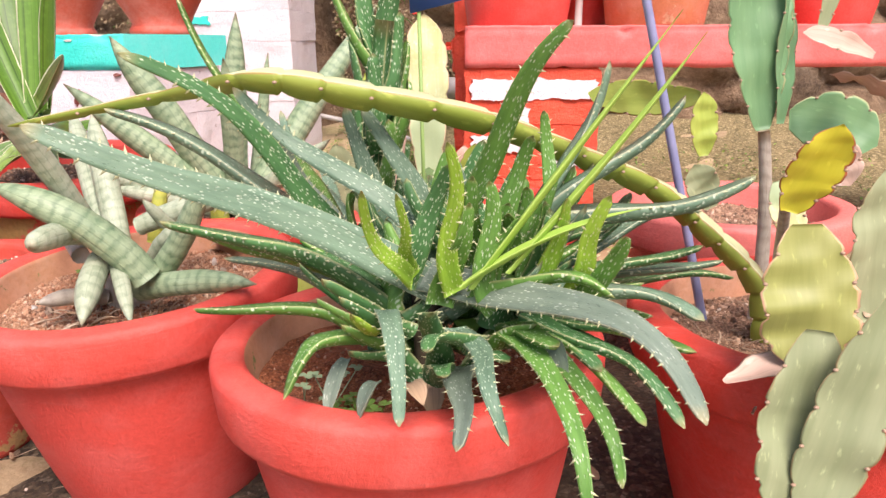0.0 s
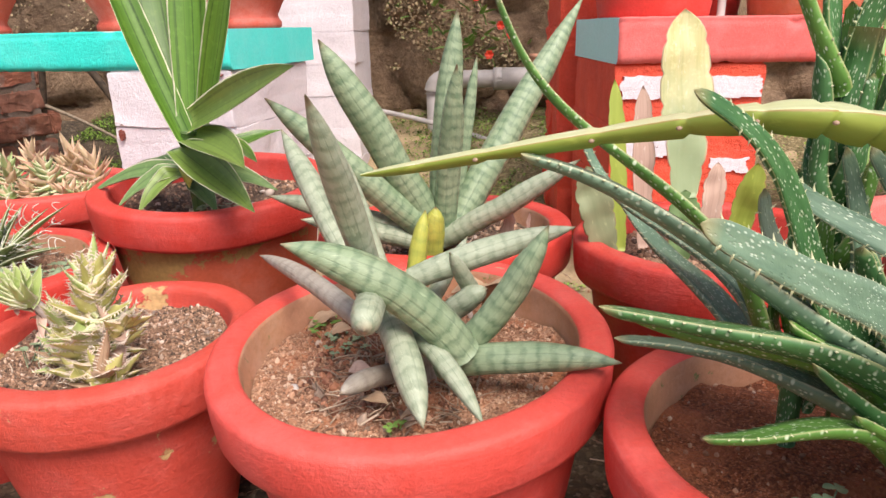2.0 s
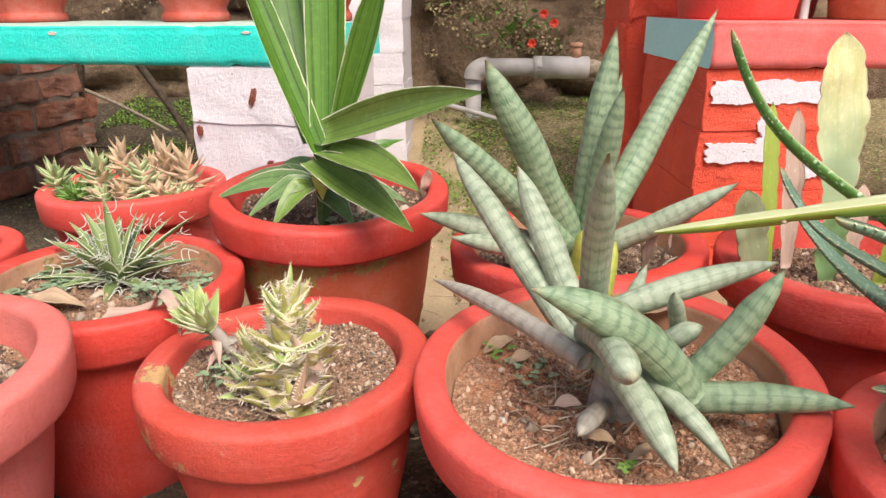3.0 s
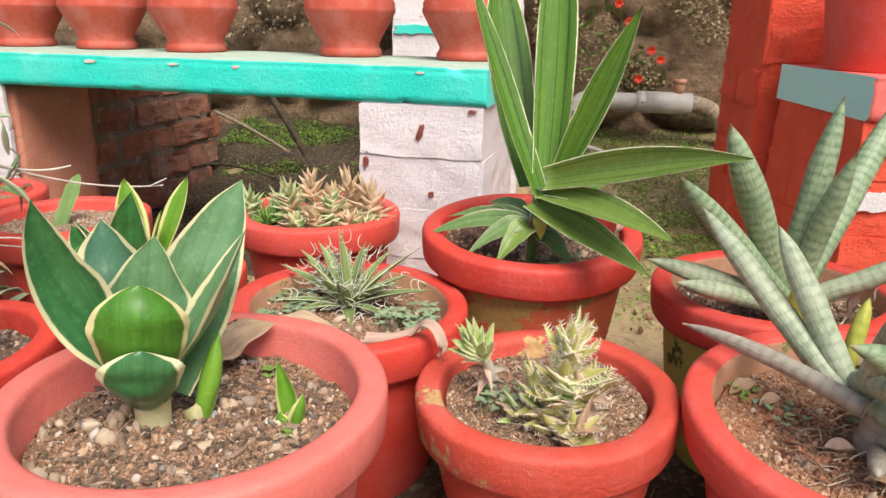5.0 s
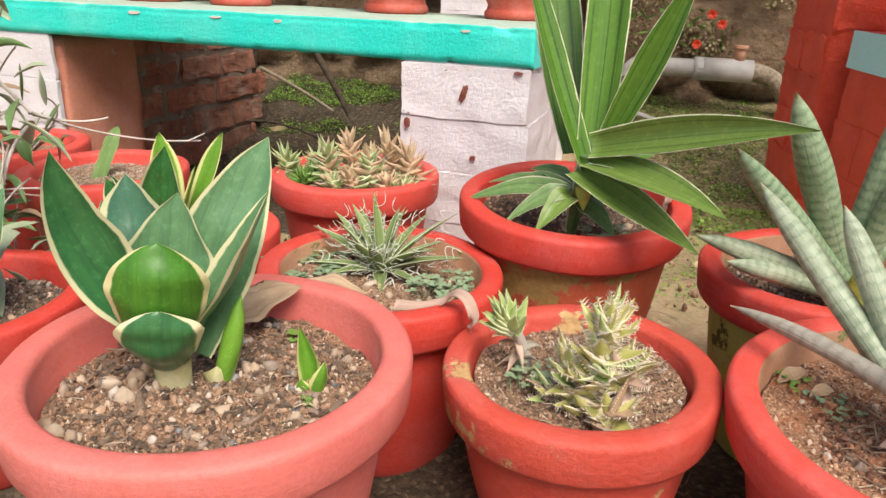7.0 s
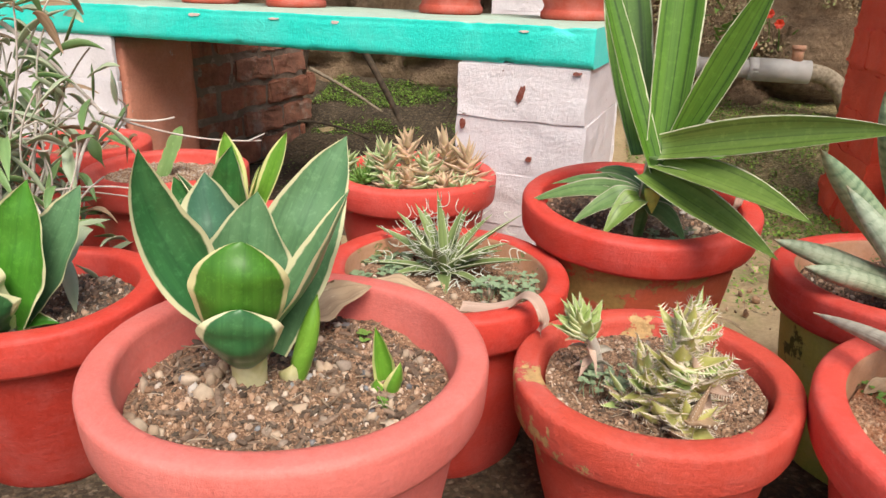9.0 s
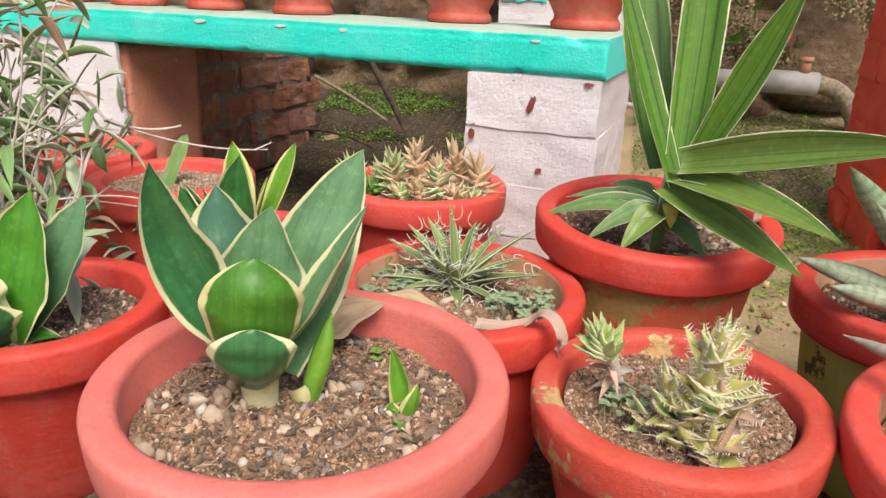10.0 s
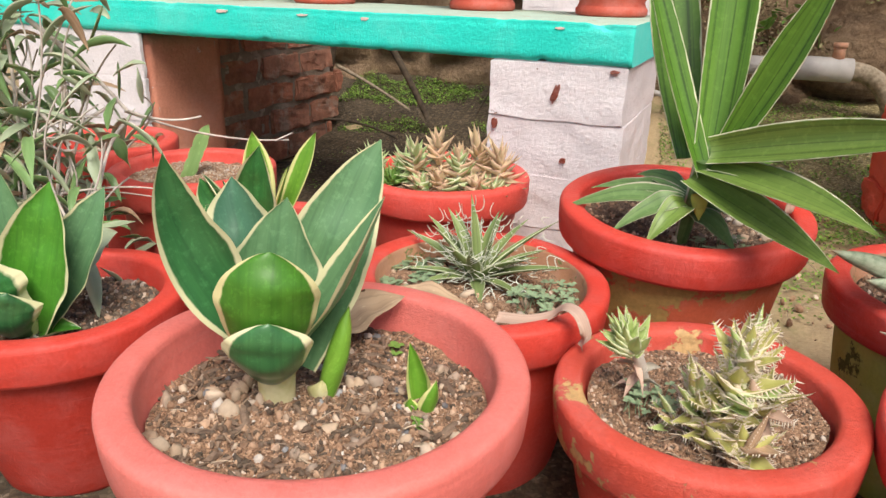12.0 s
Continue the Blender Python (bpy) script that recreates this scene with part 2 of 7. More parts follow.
# ---- setting ----
def ground_sheet():
    bm = bmesh.new()
    xs = [-400, -40, -8, -4] + [-3 + 0.06 * i for i in range(84)] + [4, 8, 40, 400]
    ys = [-400, -40, -8, -2, -0.5, 0.2] + [0.4 + 0.06 * i for i in range(42)] + [3.2, 6, 40, 400]
    def level(x, y):
        rise = 0.26 * min(0.6, max(0.0, y - 2.2))
        if abs(x) < 3.5 and 0 < y < 3.1:
            return rise + 0.010 * noise.noise((x * 4, y * 4, 0)) + 0.005 * noise.noise((x * 17, y * 17, 3))
        return rise - 0.01

    grid = [[bm.verts.new((x, y, level(x, y))) for x in xs] for y in ys]
    for j in range(len(ys) - 1):
        for i in range(len(xs) - 1):
            bm.faces.new((grid[j][i], grid[j][i + 1], grid[j + 1][i + 1], grid[j + 1][i]))
    ob = new("ground", mesh_of("ground", bm, GROUND))
    tagged(ob, "bare brown earth with thin moss and dust", "ground", kind="structure")


ground_sheet()
SLAB_FRONT, SLAB_TOP_Z, SLAB_BOT_Z = 1.484, 0.4306, 0.3686


def turned(ob, pivot, degrees, fall=0.0):
    """Turn a thing about an upright line through pivot; fall is its slope from left to right."""
    p = Vector(pivot)
    ob.matrix_world = Matrix.Translation(p) @ Matrix.Rotation(radians(degrees), 4, 'Z') @ Matrix.Rotation(radians(fall), 4, 'Y') @ Matrix.Translation(-p) @ ob.matrix_world
    return ob


def on_teal(ob):
    return turned(ob, (-0.81, SLAB_FRONT, SLAB_BOT_Z), -9.3, 0.3)


def on_red(ob):
    return turned(ob, (-0.214, 1.476, 0.3615), 2.9, 0.9)



def bench(name, label, x0, x1, y0, y1, z0, z1, mat_front, mat_top, mat_end):
    """A cast slab with worn, chipped edges: its outline is run along x in short steps."""
    outline = [(y0 + (y1 - y0) * k / 10, z1) for k in range(10, -1, -1)]
    outline += [(y0 + 0.002, z1 - 0.004), (y0, z1 - 0.010)] + [(y0, z1 - 0.010 - (z1 - z0 - 0.018) * k / 7) for k in range(1, 8)]
    outline += [(y0 + 0.003, z0 + 0.003), (y0 + 0.008, z0), (y1, z0)]
    steps = int((x1 - x0) / 0.008)
    bm = bmesh.new()
    rings = []
    for i in range(steps + 1):
        x = x0 + (x1 - x0) * i / steps
        ring = []
        for k, (y, z) in enumerate(outline):
            p = Vector((x, y, z))
            d = 0.0014 * noise.noise(p * 8) + 0.0005 * noise.noise(p * 60)
            edge = 1.0 if 10 <= k <= 12 or k >= 20 else 0.0
            chip = max(0.0, noise.noise((x * 30, k * 0.25, 3)) - 0.30) * 0.016 * edge + 0.0016 * edge * noise.noise((x * 160, k, 1))
            ring.append(bm.verts.new((x, y + d + (chip if k < 22 else 0), z + d * 0.6 + (chip * 0.8 if k > 17 else -chip * 0.6 if edge else 0))))
        rings.append(ring)
    n = len(outline)
    for i in range(steps):
        for k in range(n):
            j = (k + 1) % n
            f = bm.faces.new((rings[i][k], rings[i + 1][k], rings[i + 1][j], rings[i][j]))
            f.material_index = 1 if k < 10 else 0
    for ring in (rings[0], rings[-1]):
        f = bm.faces.new(ring)
        f.material_index = 2
    bmesh.ops.recalc_face_normals(bm, faces=bm.faces[:])
    for f in bm.faces:
        f.smooth = f.material_index < 2
    ob = new(name, mesh_of(name, bm, [mat_front, mat_top, mat_end], False))
    return tagged(ob, label, "bench", kind="structure")


# damp earth, darkened further so its colour holds the shade that falls there
DAMP_SHADED = soil_mat("damp_shaded_earth", (0.026, 0.018, 0.010), (0.070, 0.048, 0.026), (0.14, 0.10, 0.058), 0.3)


EARTH = soil_mat("mossy_brown_earth", (0.10, 0.080, 0.032), (0.25, 0.195, 0.090), (0.40, 0.32, 0.17), 0.3)


def earth_sheet(label, x0, x1, y0, y1, seed, mat=DAMP_SHADED):
    """A thin uneven layer of earth with a ragged outline."""
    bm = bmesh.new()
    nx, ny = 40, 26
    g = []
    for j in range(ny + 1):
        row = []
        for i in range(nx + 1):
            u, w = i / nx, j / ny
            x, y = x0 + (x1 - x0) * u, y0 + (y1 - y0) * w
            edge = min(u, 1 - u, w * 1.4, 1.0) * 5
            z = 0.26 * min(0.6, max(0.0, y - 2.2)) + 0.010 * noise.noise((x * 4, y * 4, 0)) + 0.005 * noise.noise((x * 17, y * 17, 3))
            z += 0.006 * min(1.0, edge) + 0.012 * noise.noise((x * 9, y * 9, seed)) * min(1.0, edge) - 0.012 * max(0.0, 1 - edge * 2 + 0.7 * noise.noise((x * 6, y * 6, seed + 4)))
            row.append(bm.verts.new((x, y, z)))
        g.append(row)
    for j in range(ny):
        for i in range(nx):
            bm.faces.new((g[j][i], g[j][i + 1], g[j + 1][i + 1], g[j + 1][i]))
    ob = new("earth_sheet", mesh_of("earth_sheet", bm, mat))
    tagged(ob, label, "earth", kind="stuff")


# first two sheets: shade under bench and between pots painted as darker earth
earth_sheet("dark damp earth under the bench, shade painted into its colour", -2.9, -0.70, 1.55, 2.85, 1)
earth_sheet("dark damp earth under and between the pots, shade painted into its colour", -2.0, 0.6, 0.30, 1.22, 9)
earth_sheet("brown earth with thin moss at the foot of the wall", -0.75, 1.9, 1.95, 2.85, 5, EARTH)
teal_slab = on_teal(bench("bench_slab", "concrete bench slab painted bright teal, chipped along its edge", -3.0, -0.81, SLAB_FRONT, 1.82, SLAB_BOT_Z, SLAB_TOP_Z, TEAL, SLAB_TOP, TEAL_PALE))
on_red(bench("bench_slab_red", "concrete bench slab painted red with a teal end", -0.214, 1.9, 1.476, 1.84, 0.3615, 0.4295, BEAM_RED, BEAM_RED, TEAL_DULL))


def back_wall():
    m, nt, b = material("rubble_wall", 0.95)
    v = coords(nt)
    col = ramp(nt, noise_tex(nt, v, 3, 6), [(0.3, (0.075, 0.046, 0.026)), (0.5, (0.265, 0.155, 0.084)), (0.7, (0.50, 0.34, 0.20))])
    col = mix(nt, 0.5, col, ramp(nt, noise_tex(nt, v, 34, 10, 0.8), [(0.35, (0.02, 0.013, 0.008)), (0.65, (0.42, 0.30, 0.19))]))
    nt.links.new(col, b.inputs["Base Color"])
    bump(nt, b, noise_tex(nt, v, 40, 8, 0.7), 1.0, 0.03)
    bm = bmesh.new()
    nx, nz = 260, 110
    W, H = 7.0, 3.0
    g = []
    for j in range(nz + 1):
        row = []
        for i in range(nx + 1):
            x, z = -3.6 + W * i / nx, -0.05 + H * j / nz
            cell = noise.voronoi((x * 3.6, 0.3, z * 4.4))[0]
            d = min(0.075, (cell[1] - cell[0]) * 0.30) + 0.03 * noise.noise((x * 5, z * 5, 2)) + 0.012 * noise.noise((x * 22, z * 22, 4))
            row.append(bm.verts.new((x, 2.82 - d, z)))
        g.append(row)
    for j in range(nz):
        for i in range(nx):
            bm.faces.new((g[j][i], g[j][i + 1], g[j + 1][i + 1], g[j + 1][i]))
    # thickness at the back
    back = [bm.verts.new((x, 3.3, z)) for x, z in ((-3.6, -0.05), (3.4, -0.05), (3.4, 2.95), (-3.6, 2.95))]
    bm.faces.new(back)
    bm.faces.new((g[nz][0], *g[nz][1:], back[2], back[3]))
    ob = new("wall_back", mesh_of("wall_back", bm, m))
    tagged(ob, "rough brown rubble stone and earth retaining wall", "wall", kind="structure")


back_wall()


def pillar(name, label, x0, x1, y0, y1, z0, z1, mat, core, course=0.085, seed=0, joint=0.0006, step_x=0.235, proud=0.0018, bevel=0.0011, rough=0.0040):
    """A brick pillar: a mortar core and single bricks, course by course."""
    r = random.Random(seed)
    ob = new(name, mesh_of(name, box(x0 + 0.0025, x1 - 0.0025, y0 + 0.0025, y1 - 0.0025, z0, z1, 0.002, 0.0008, 6), core, False))
    tagged(ob, label, "pillar", kind="structure")
    n = max(1, round((z1 - z0) / course))
    ch = (z1 - z0) / n
    for k in range(n):
        a, c = z0 + k * ch + joint / 2, z0 + (k + 1) * ch - joint / 2
        if k == n - 1:
            c -= 0.002
        wide = x1 - x0
        nx = max(1, round(wide / (step_x if k % 2 == 0 else step_x * 1.4)))
        ny = max(1, round((y1 - y0) / (0.118 if k % 2 == 0 else 0.235)))
        xs = [x0 + wide * i / nx for i in range(nx + 1)]
        for i in range(nx):
            for j in range(ny):
                if 0 < i < nx - 1 and 0 < j < ny - 1:
                    continue
                by0, by1 = y0 + (y1 - y0) * j / ny, y0 + (y1 - y0) * (j + 1) / ny
                o = [r.uniform(-proud, proud) for _ in range(4)]
                bm = box(xs[i] + 0.0003 + (o[0] if i == 0 else 0), xs[i + 1] - 0.0003 + (o[1] if i == nx - 1 else 0), by0 + 0.0003 + (o[2] if j == 0 else 0), by1 - 0.0003 + (o[3] * 3 if j == ny - 1 else 0), a, c, bevel, rough, 8)
                part("brick", bm, mat, ob).data.set_sharp_from_angle(angle=radians(24))
    return ob


def brick_mat():
    """Bare burnt brick, each one of its own tone, with lime bloom and dark mottling."""
    m, nt, b = material("bare_burnt_brick", 0.92)
    v = coords(nt)
    rnd = nt.nodes.new("ShaderNodeObjectInfo").outputs["Random"]
    # brick tones are lowered to carry the deep shade under the bench
    col = ramp(nt, rnd, [(0.0, (0.24, 0.10, 0.06)), (0.35, (0.46, 0.15, 0.08)), (0.65, (0.26, 0.15, 0.11)), (1.0, (0.50, 0.19, 0.11))])
    col = mix(nt, 0.55, col, ramp(nt, noise_tex(nt, v, 26, 8, 0.75), [(0.35, (0.09, 0.045, 0.03)), (0.62, (0.46, 0.19, 0.12))]))
    bloom = ramp(nt, noise_tex(nt, v, 11, 7, 0.7), [(0.54, (0, 0, 0)), (0.66, (0.7, 0.7, 0.7))])
    col = mix(nt, bloom, col, (0.40, 0.33, 0.28))
    nt.links.new(col, b.inputs["Base Color"])
    bump(nt, b, noise_tex(nt, v, 90, 8, 0.75), 0.9, 0.006)
    return m


BARE_BRICK = brick_mat()
PLASTER = painted("stained_red_plaster", (0.66, 0.27, 0.18), (0.44, 0.155, 0.095), (0.62, 0.46, 0.40), 0.64, 0.85, 500, 5, 0.003, 18, relief=0.4)
MORTAR = painted("old_grey_mortar", (0.22, 0.165, 0.125), (0.12, 0.085, 0.06), (0.36, 0.29, 0.23), 0.60, 0.95, 500, 9, 0.005, 14, relief=0.8)


def weathered_wall(name, label, x0, x1, y0, y1, y2, z1, seed):
    """A wall of loose old brick with raked joints and a broken end, its near part plastered."""
    r = random.Random(seed)
    ob = new(name, mesh_of(name, box(x0, x1 - 0.006, y0, y2 - 0.06, 0, z1, 0.002, 0.003, 8), MORTAR, False))
    tagged(ob, label, "wall", kind="structure")
    part("plaster", box(x1 - 0.03, x1 + 0.006, y0 + 0.001, y1, 0.001, z1 - 0.001, 0.006, 0.0035, 14), PLASTER, ob, "stained reddish plaster coat")
    n = 5
    ch = z1 / n
    for k in range(n):
        y = y1 - (0.02 if k % 2 else 0.10)
        end = y2 + (-0.055, -0.02, 0.015, 0.0, -0.03)[k]
        while y < end - 0.03:
            b = min(end, y + r.uniform(0.17, 0.21))
            low, high = k * ch + r.uniform(0.003, 0.007), (k + 1) * ch - r.uniform(0.003, 0.006)
            part("brick", box(x1 - 0.11, x1 + r.uniform(-0.005, 0.003), y + 0.004, b - 0.005, low, high, 0.005, 0.007, 6), BARE_BRICK, ob, "", False)
            y = b
    return ob


on_teal(pillar("bench_pillar_white", "whitewashed brick pillar with a chipped hole under the teal slab", -1.038, -0.815, 1.489, 1.79, 0, SLAB_BOT_Z, WHITE, WHITE, seed=1))
pillar("tall_pillar_white", "tall whitewashed brick pillar near the rubble wall", -1.109, -0.757, 2.30, 2.58, 0, 1.6, WHITE, WHITE, seed=2)
on_teal(pillar("bench_pillar_left", "whitewashed brick pillar under the teal slab", -2.20, -1.805, 1.489, 1.499, 0, SLAB_BOT_Z, WHITE, WHITE, seed=3))
on_teal(weathered_wall("bench_wall_left", "crumbling bare brick side wall with red plaster under the bench", -2.20, -1.812, 1.505, 1.73, 2.27, SLAB_BOT_Z - 0.004, 4))
on_red(pillar("bench_pillar_red", "red painted brick pillar with white mortar smears", -0.214, 0.016, 1.486, 1.83, -0.02, 0.3615, BRICK_RED, BRICK_RED, seed=5, step_x=0.118))
pillar("tall_pillar_red", "tall roughly painted red brick pillar", -0.262, -0.09, 1.87, 2.15, 0, 1.6, BRICK_RED, BRICK_RED, seed=6, joint=0.005, proud=0.004, bevel=0.004, rough=0.009)


def smear(name, label, x0, x1, z0, z1, y, mat, parent, seed, proud=0.0040):
    """A thin, ragged patch of paint or mortar on a wall face."""
    bm = bmesh.new()
    n = 40
    ring = []
    for i in range(n * 4):
        f = i / n
        k, q = int(f), f - int(f)
        u, w = ((q, 0), (1, q), (1 - q, 1), (0, 1 - q))[k]
        x, z = x0 + (x1 - x0) * u, z0 + (z1 - z0) * w
        ring.append((x + 0.010 * noise.noise((x * 30, z * 90, seed)) + 0.004 * noise.noise((x * 190, z * 260, seed)), z + 0.006 * noise.noise((x * 45, z * 40, seed + 9)) + 0.0025 * noise.noise((x * 200, z * 200, seed + 4))))
    front = [bm.verts.new((x, y - proud, z)) for x, z in ring]
    back = [bm.verts.new((x, y + 0.004, z)) for x, z in ring]
    bm.faces.new(front)
    for i in range(len(ring)):
        j = (i + 1) % len(ring)
        bm.faces.new((front[i], back[i], back[j], front[j]))
    return part(name, bm, mat, parent, label, False)


def scar(label, x, z, w, h, lean, y, mat, parent, seed, proud=0.0045):
    """A small jagged break in the whitewash."""
    bm = bmesh.new()
    n = 22
    ring = []
    for i in range(n):
        a = 2 * math.pi * i / n
        k = 1 + 0.45 * noise.noise((math.cos(a) * 2, math.sin(a) * 2, seed)) + 0.25 * noise.noise((math.cos(a) * 6, math.sin(a) * 6, seed + 3))
        ring.append((x + w * k * math.cos(a) + lean * h * k * math.sin(a), z + h * k * math.sin(a)))
    front = [bm.verts.new((px, y - proud, pz)) for px, pz in ring]
    back = [bm.verts.new((px, y + 0.004, pz)) for px, pz in ring]
    bm.faces.new(front[::-1])
    for i in range(n):
        j = (i + 1) % n
        bm.faces.new((front[i], front[j], back[j], back[i]))
    return part("chipped_hole", bm, mat, parent, label, False)


red_pillar = bpy.data.objects["bench_pillar_red"]
smear("mortar_smear", "white mortar band", -0.204, 0.008, 0.310, 0.343, 1.486, WHITE, red_pillar, 1)
smear("mortar_smear", "white mortar band", -0.202, -0.098, 0.218, 0.247, 1.486, WHITE, red_pillar, 2)
smear("mortar_smear", "white mortar band", -0.122, -0.104, 0.243, 0.295, 1.486, WHITE, red_pillar, 3)
smear("mortar_smear", "white mortar band", -0.054, 0.003, 0.192, 0.216, 1.486, WHITE, red_pillar, 4)
white_pillar = bpy.data.objects["tall_pillar_white"]
smear("paint_band", "teal paint band", -1.100, -0.990, 0.470, 0.492, 2.30, TEAL, white_pillar, 5)
smear("paint_band", "teal paint band", -1.100, -0.990, 0.585, 0.64, 2.30, TEAL, white_pillar, 6)
CHIP_DARK = painted("chipped_red_brick", (0.26, 0.06, 0.035), (0.12, 0.03, 0.02), (0.5, 0.4, 0.35), 0.70, 0.9, 500, 40, 0.004)
hole_host = bpy.data.objects["bench_pillar_white"]
CEMENT = painted("bare_pink_cement", (0.72, 0.56, 0.50), (0.60, 0.45, 0.39), (0.40, 0.30, 0.24), 0.66, 0.9, 700, 20)
CHIPPED = "chip in the whitewash showing red brick"
scar(CHIPPED, -0.925, 0.321, 0.0052, 0.0150, 0.30, 1.489, CHIP_DARK, hole_host, 7)
scar(CHIPPED, -1.026, 0.264, 0.0050, 0.0080, 0.0, 1.489, CHIP_DARK, hole_host, 8)
scar(CHIPPED, -0.835, 0.360, 0.0070, 0.0028, 0.0, 1.489, CHIP_DARK, hole_host, 11)
scar(CHIPPED, -0.905, 0.214, 0.0050, 0.0040, 0.0, 1.489, CHIP_DARK, hole_host, 13)
scar(CHIPPED, -0.850, 0.196, 0.0080, 0.0070, 0.3, 1.489, CHIP_DARK, hole_host, 14)
# bare cement along the slab edge
rp = random.Random(31)
for x, w in ((-0.925, 0.008), (-1.27, 0.007), (-1.40, 0.011), (-1.58, 0.013)):
    scar("bare pinkish cement where paint has flaked", x, SLAB_TOP_Z - rp.uniform(0.010, 0.014), w, rp.uniform(0.0016, 0.0032), 0.3, SLAB_FRONT, CEMENT, teal_slab, int(-x * 100), 0.0018)

# ---- the pots ----
POT_STAINED = painted("pot_stained_clay", (0.64, 0.13, 0.06), (0.52, 0.10, 0.045), (0.44, 0.27, 0.09), 0.54, 0.6, 900, 9, 0.001, 10)
POT_ALGAE = painted("pot_algae_clay", (0.52, 0.56, 0.13), (0.30, 0.42, 0.06), (0.10, 0.14, 0.03), 0.60, 0.7, 900, 12, 0.001, 9)
PM = POT_MATS
POT_LABEL = "red painted clay flower pot with a thick flat rim"
pot(POT_LABEL, -0.210, 0.716, 0.203, 0.138, SOIL_LATERITE, PM[0], seed=1, inside_mat=POT_INSIDE, soil_label="red-brown laterite soil around the aloe")
pot(POT_LABEL, -0.471, 0.818, 0.216, 0.142, SOIL_RED, PM[0], (-0.033, -0.075), seed=4, soil_drop=0.028, inside_mat=POT_INSIDE, soil_label="loose red-brown soil strewn with dry bits")
pot("small red painted clay pot, paint worn to clay in patches", -0.723, 0.877, 0.192, 0.118, SOIL_BROWN, POT_WORN, (-0.03, -0.02), seed=7, soil_drop=0.016)
pot("wide pinkish red clay pot with a smooth thick rim", -0.995, 0.757, 0.237, 0.147, SOIL_BROWN, PM[2], seed=10, soil_drop=0.034)
pot("red-rimmed clay pot with an ochre stained body", -0.735, 1.162, 0.260, 0.137, SOIL_DARK, PM[1], (0.012, -0.082), seed=13, soil_drop=0.026, body_mat=POT_STAINED)
pot(POT_LABEL, -0.933, 1.009, 0.211, 0.131, SOIL_BROWN, PM[1], (0.03, 0), seed=16, soil_drop=0.025, inside_mat=POT_INSIDE, base_ratio=0.7)
pot(POT_LABEL, -1.067, 1.359, 0.219, 0.130, SOIL_BROWN, PM[0], seed=19, soil_drop=0.02)
pot("red-rimmed clay pot with green algae on its body", -0.460, 1.087, 0.223, 0.134, SOIL_DARK, PM[1], (-0.03, 0), seed=22, soil_drop=0.026, inside_mat=POT_INSIDE, body_mat=POT_ALGAE, base_ratio=0.72)
pot("red painted clay pot with a broken chipped rim", -0.195, 1.020, 0.228, 0.135, SOIL_BROWN, PM[1], seed=25, soil_drop=0.03)
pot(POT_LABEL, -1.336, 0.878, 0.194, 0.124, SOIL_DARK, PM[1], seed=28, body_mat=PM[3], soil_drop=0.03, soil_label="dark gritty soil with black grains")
pot(POT_LABEL, -1.20, 1.09, 0.205, 0.11, SOIL_BROWN, PM[0], seed=31)
pot(POT_LABEL, -1.42, 1.25, 0.225, 0.12, SOIL_BROWN, PM[0], seed=34, soil_drop=0.016, soil_label="dry pale sandy soil in a red pot")
pot(POT_LABEL, -1.66, 1.36, 0.225, 0.115, SOIL_BROWN, PM[0], seed=37)
pot(POT_LABEL, 0.09, 0.765, 0.207, 0.138, SOIL_BROWN, PM[1], seed=40, inside_mat=POT_INSIDE, soil_label="pale soil littered with dry leaf scraps")
pot(POT_LABEL, 0.12, 1.10, 0.215, 0.138, SOIL_BROWN, PM[2], seed=43)


# ---- leaf materials ----
def uv_of(nt, name):
    n = nt.nodes.new("ShaderNodeUVMap")
    n.uv_map = name
    return n.outputs["UV"]


def leaf_base(name, rough=0.45):
    m, nt, b = material(name, rough)
    b.inputs["Subsurface Weight"].default_value = 0.0
    b.inputs["Specular IOR Level"].default_value = 0.4
    rnd = nt.nodes.new("ShaderNodeObjectInfo").outputs["Random"]
    return m, nt, b, rnd


def separate(nt, vec):
    n = nt.nodes.new("ShaderNodeSeparateXYZ")
    nt.links.new(vec, n.inputs[0])
    return n.outputs


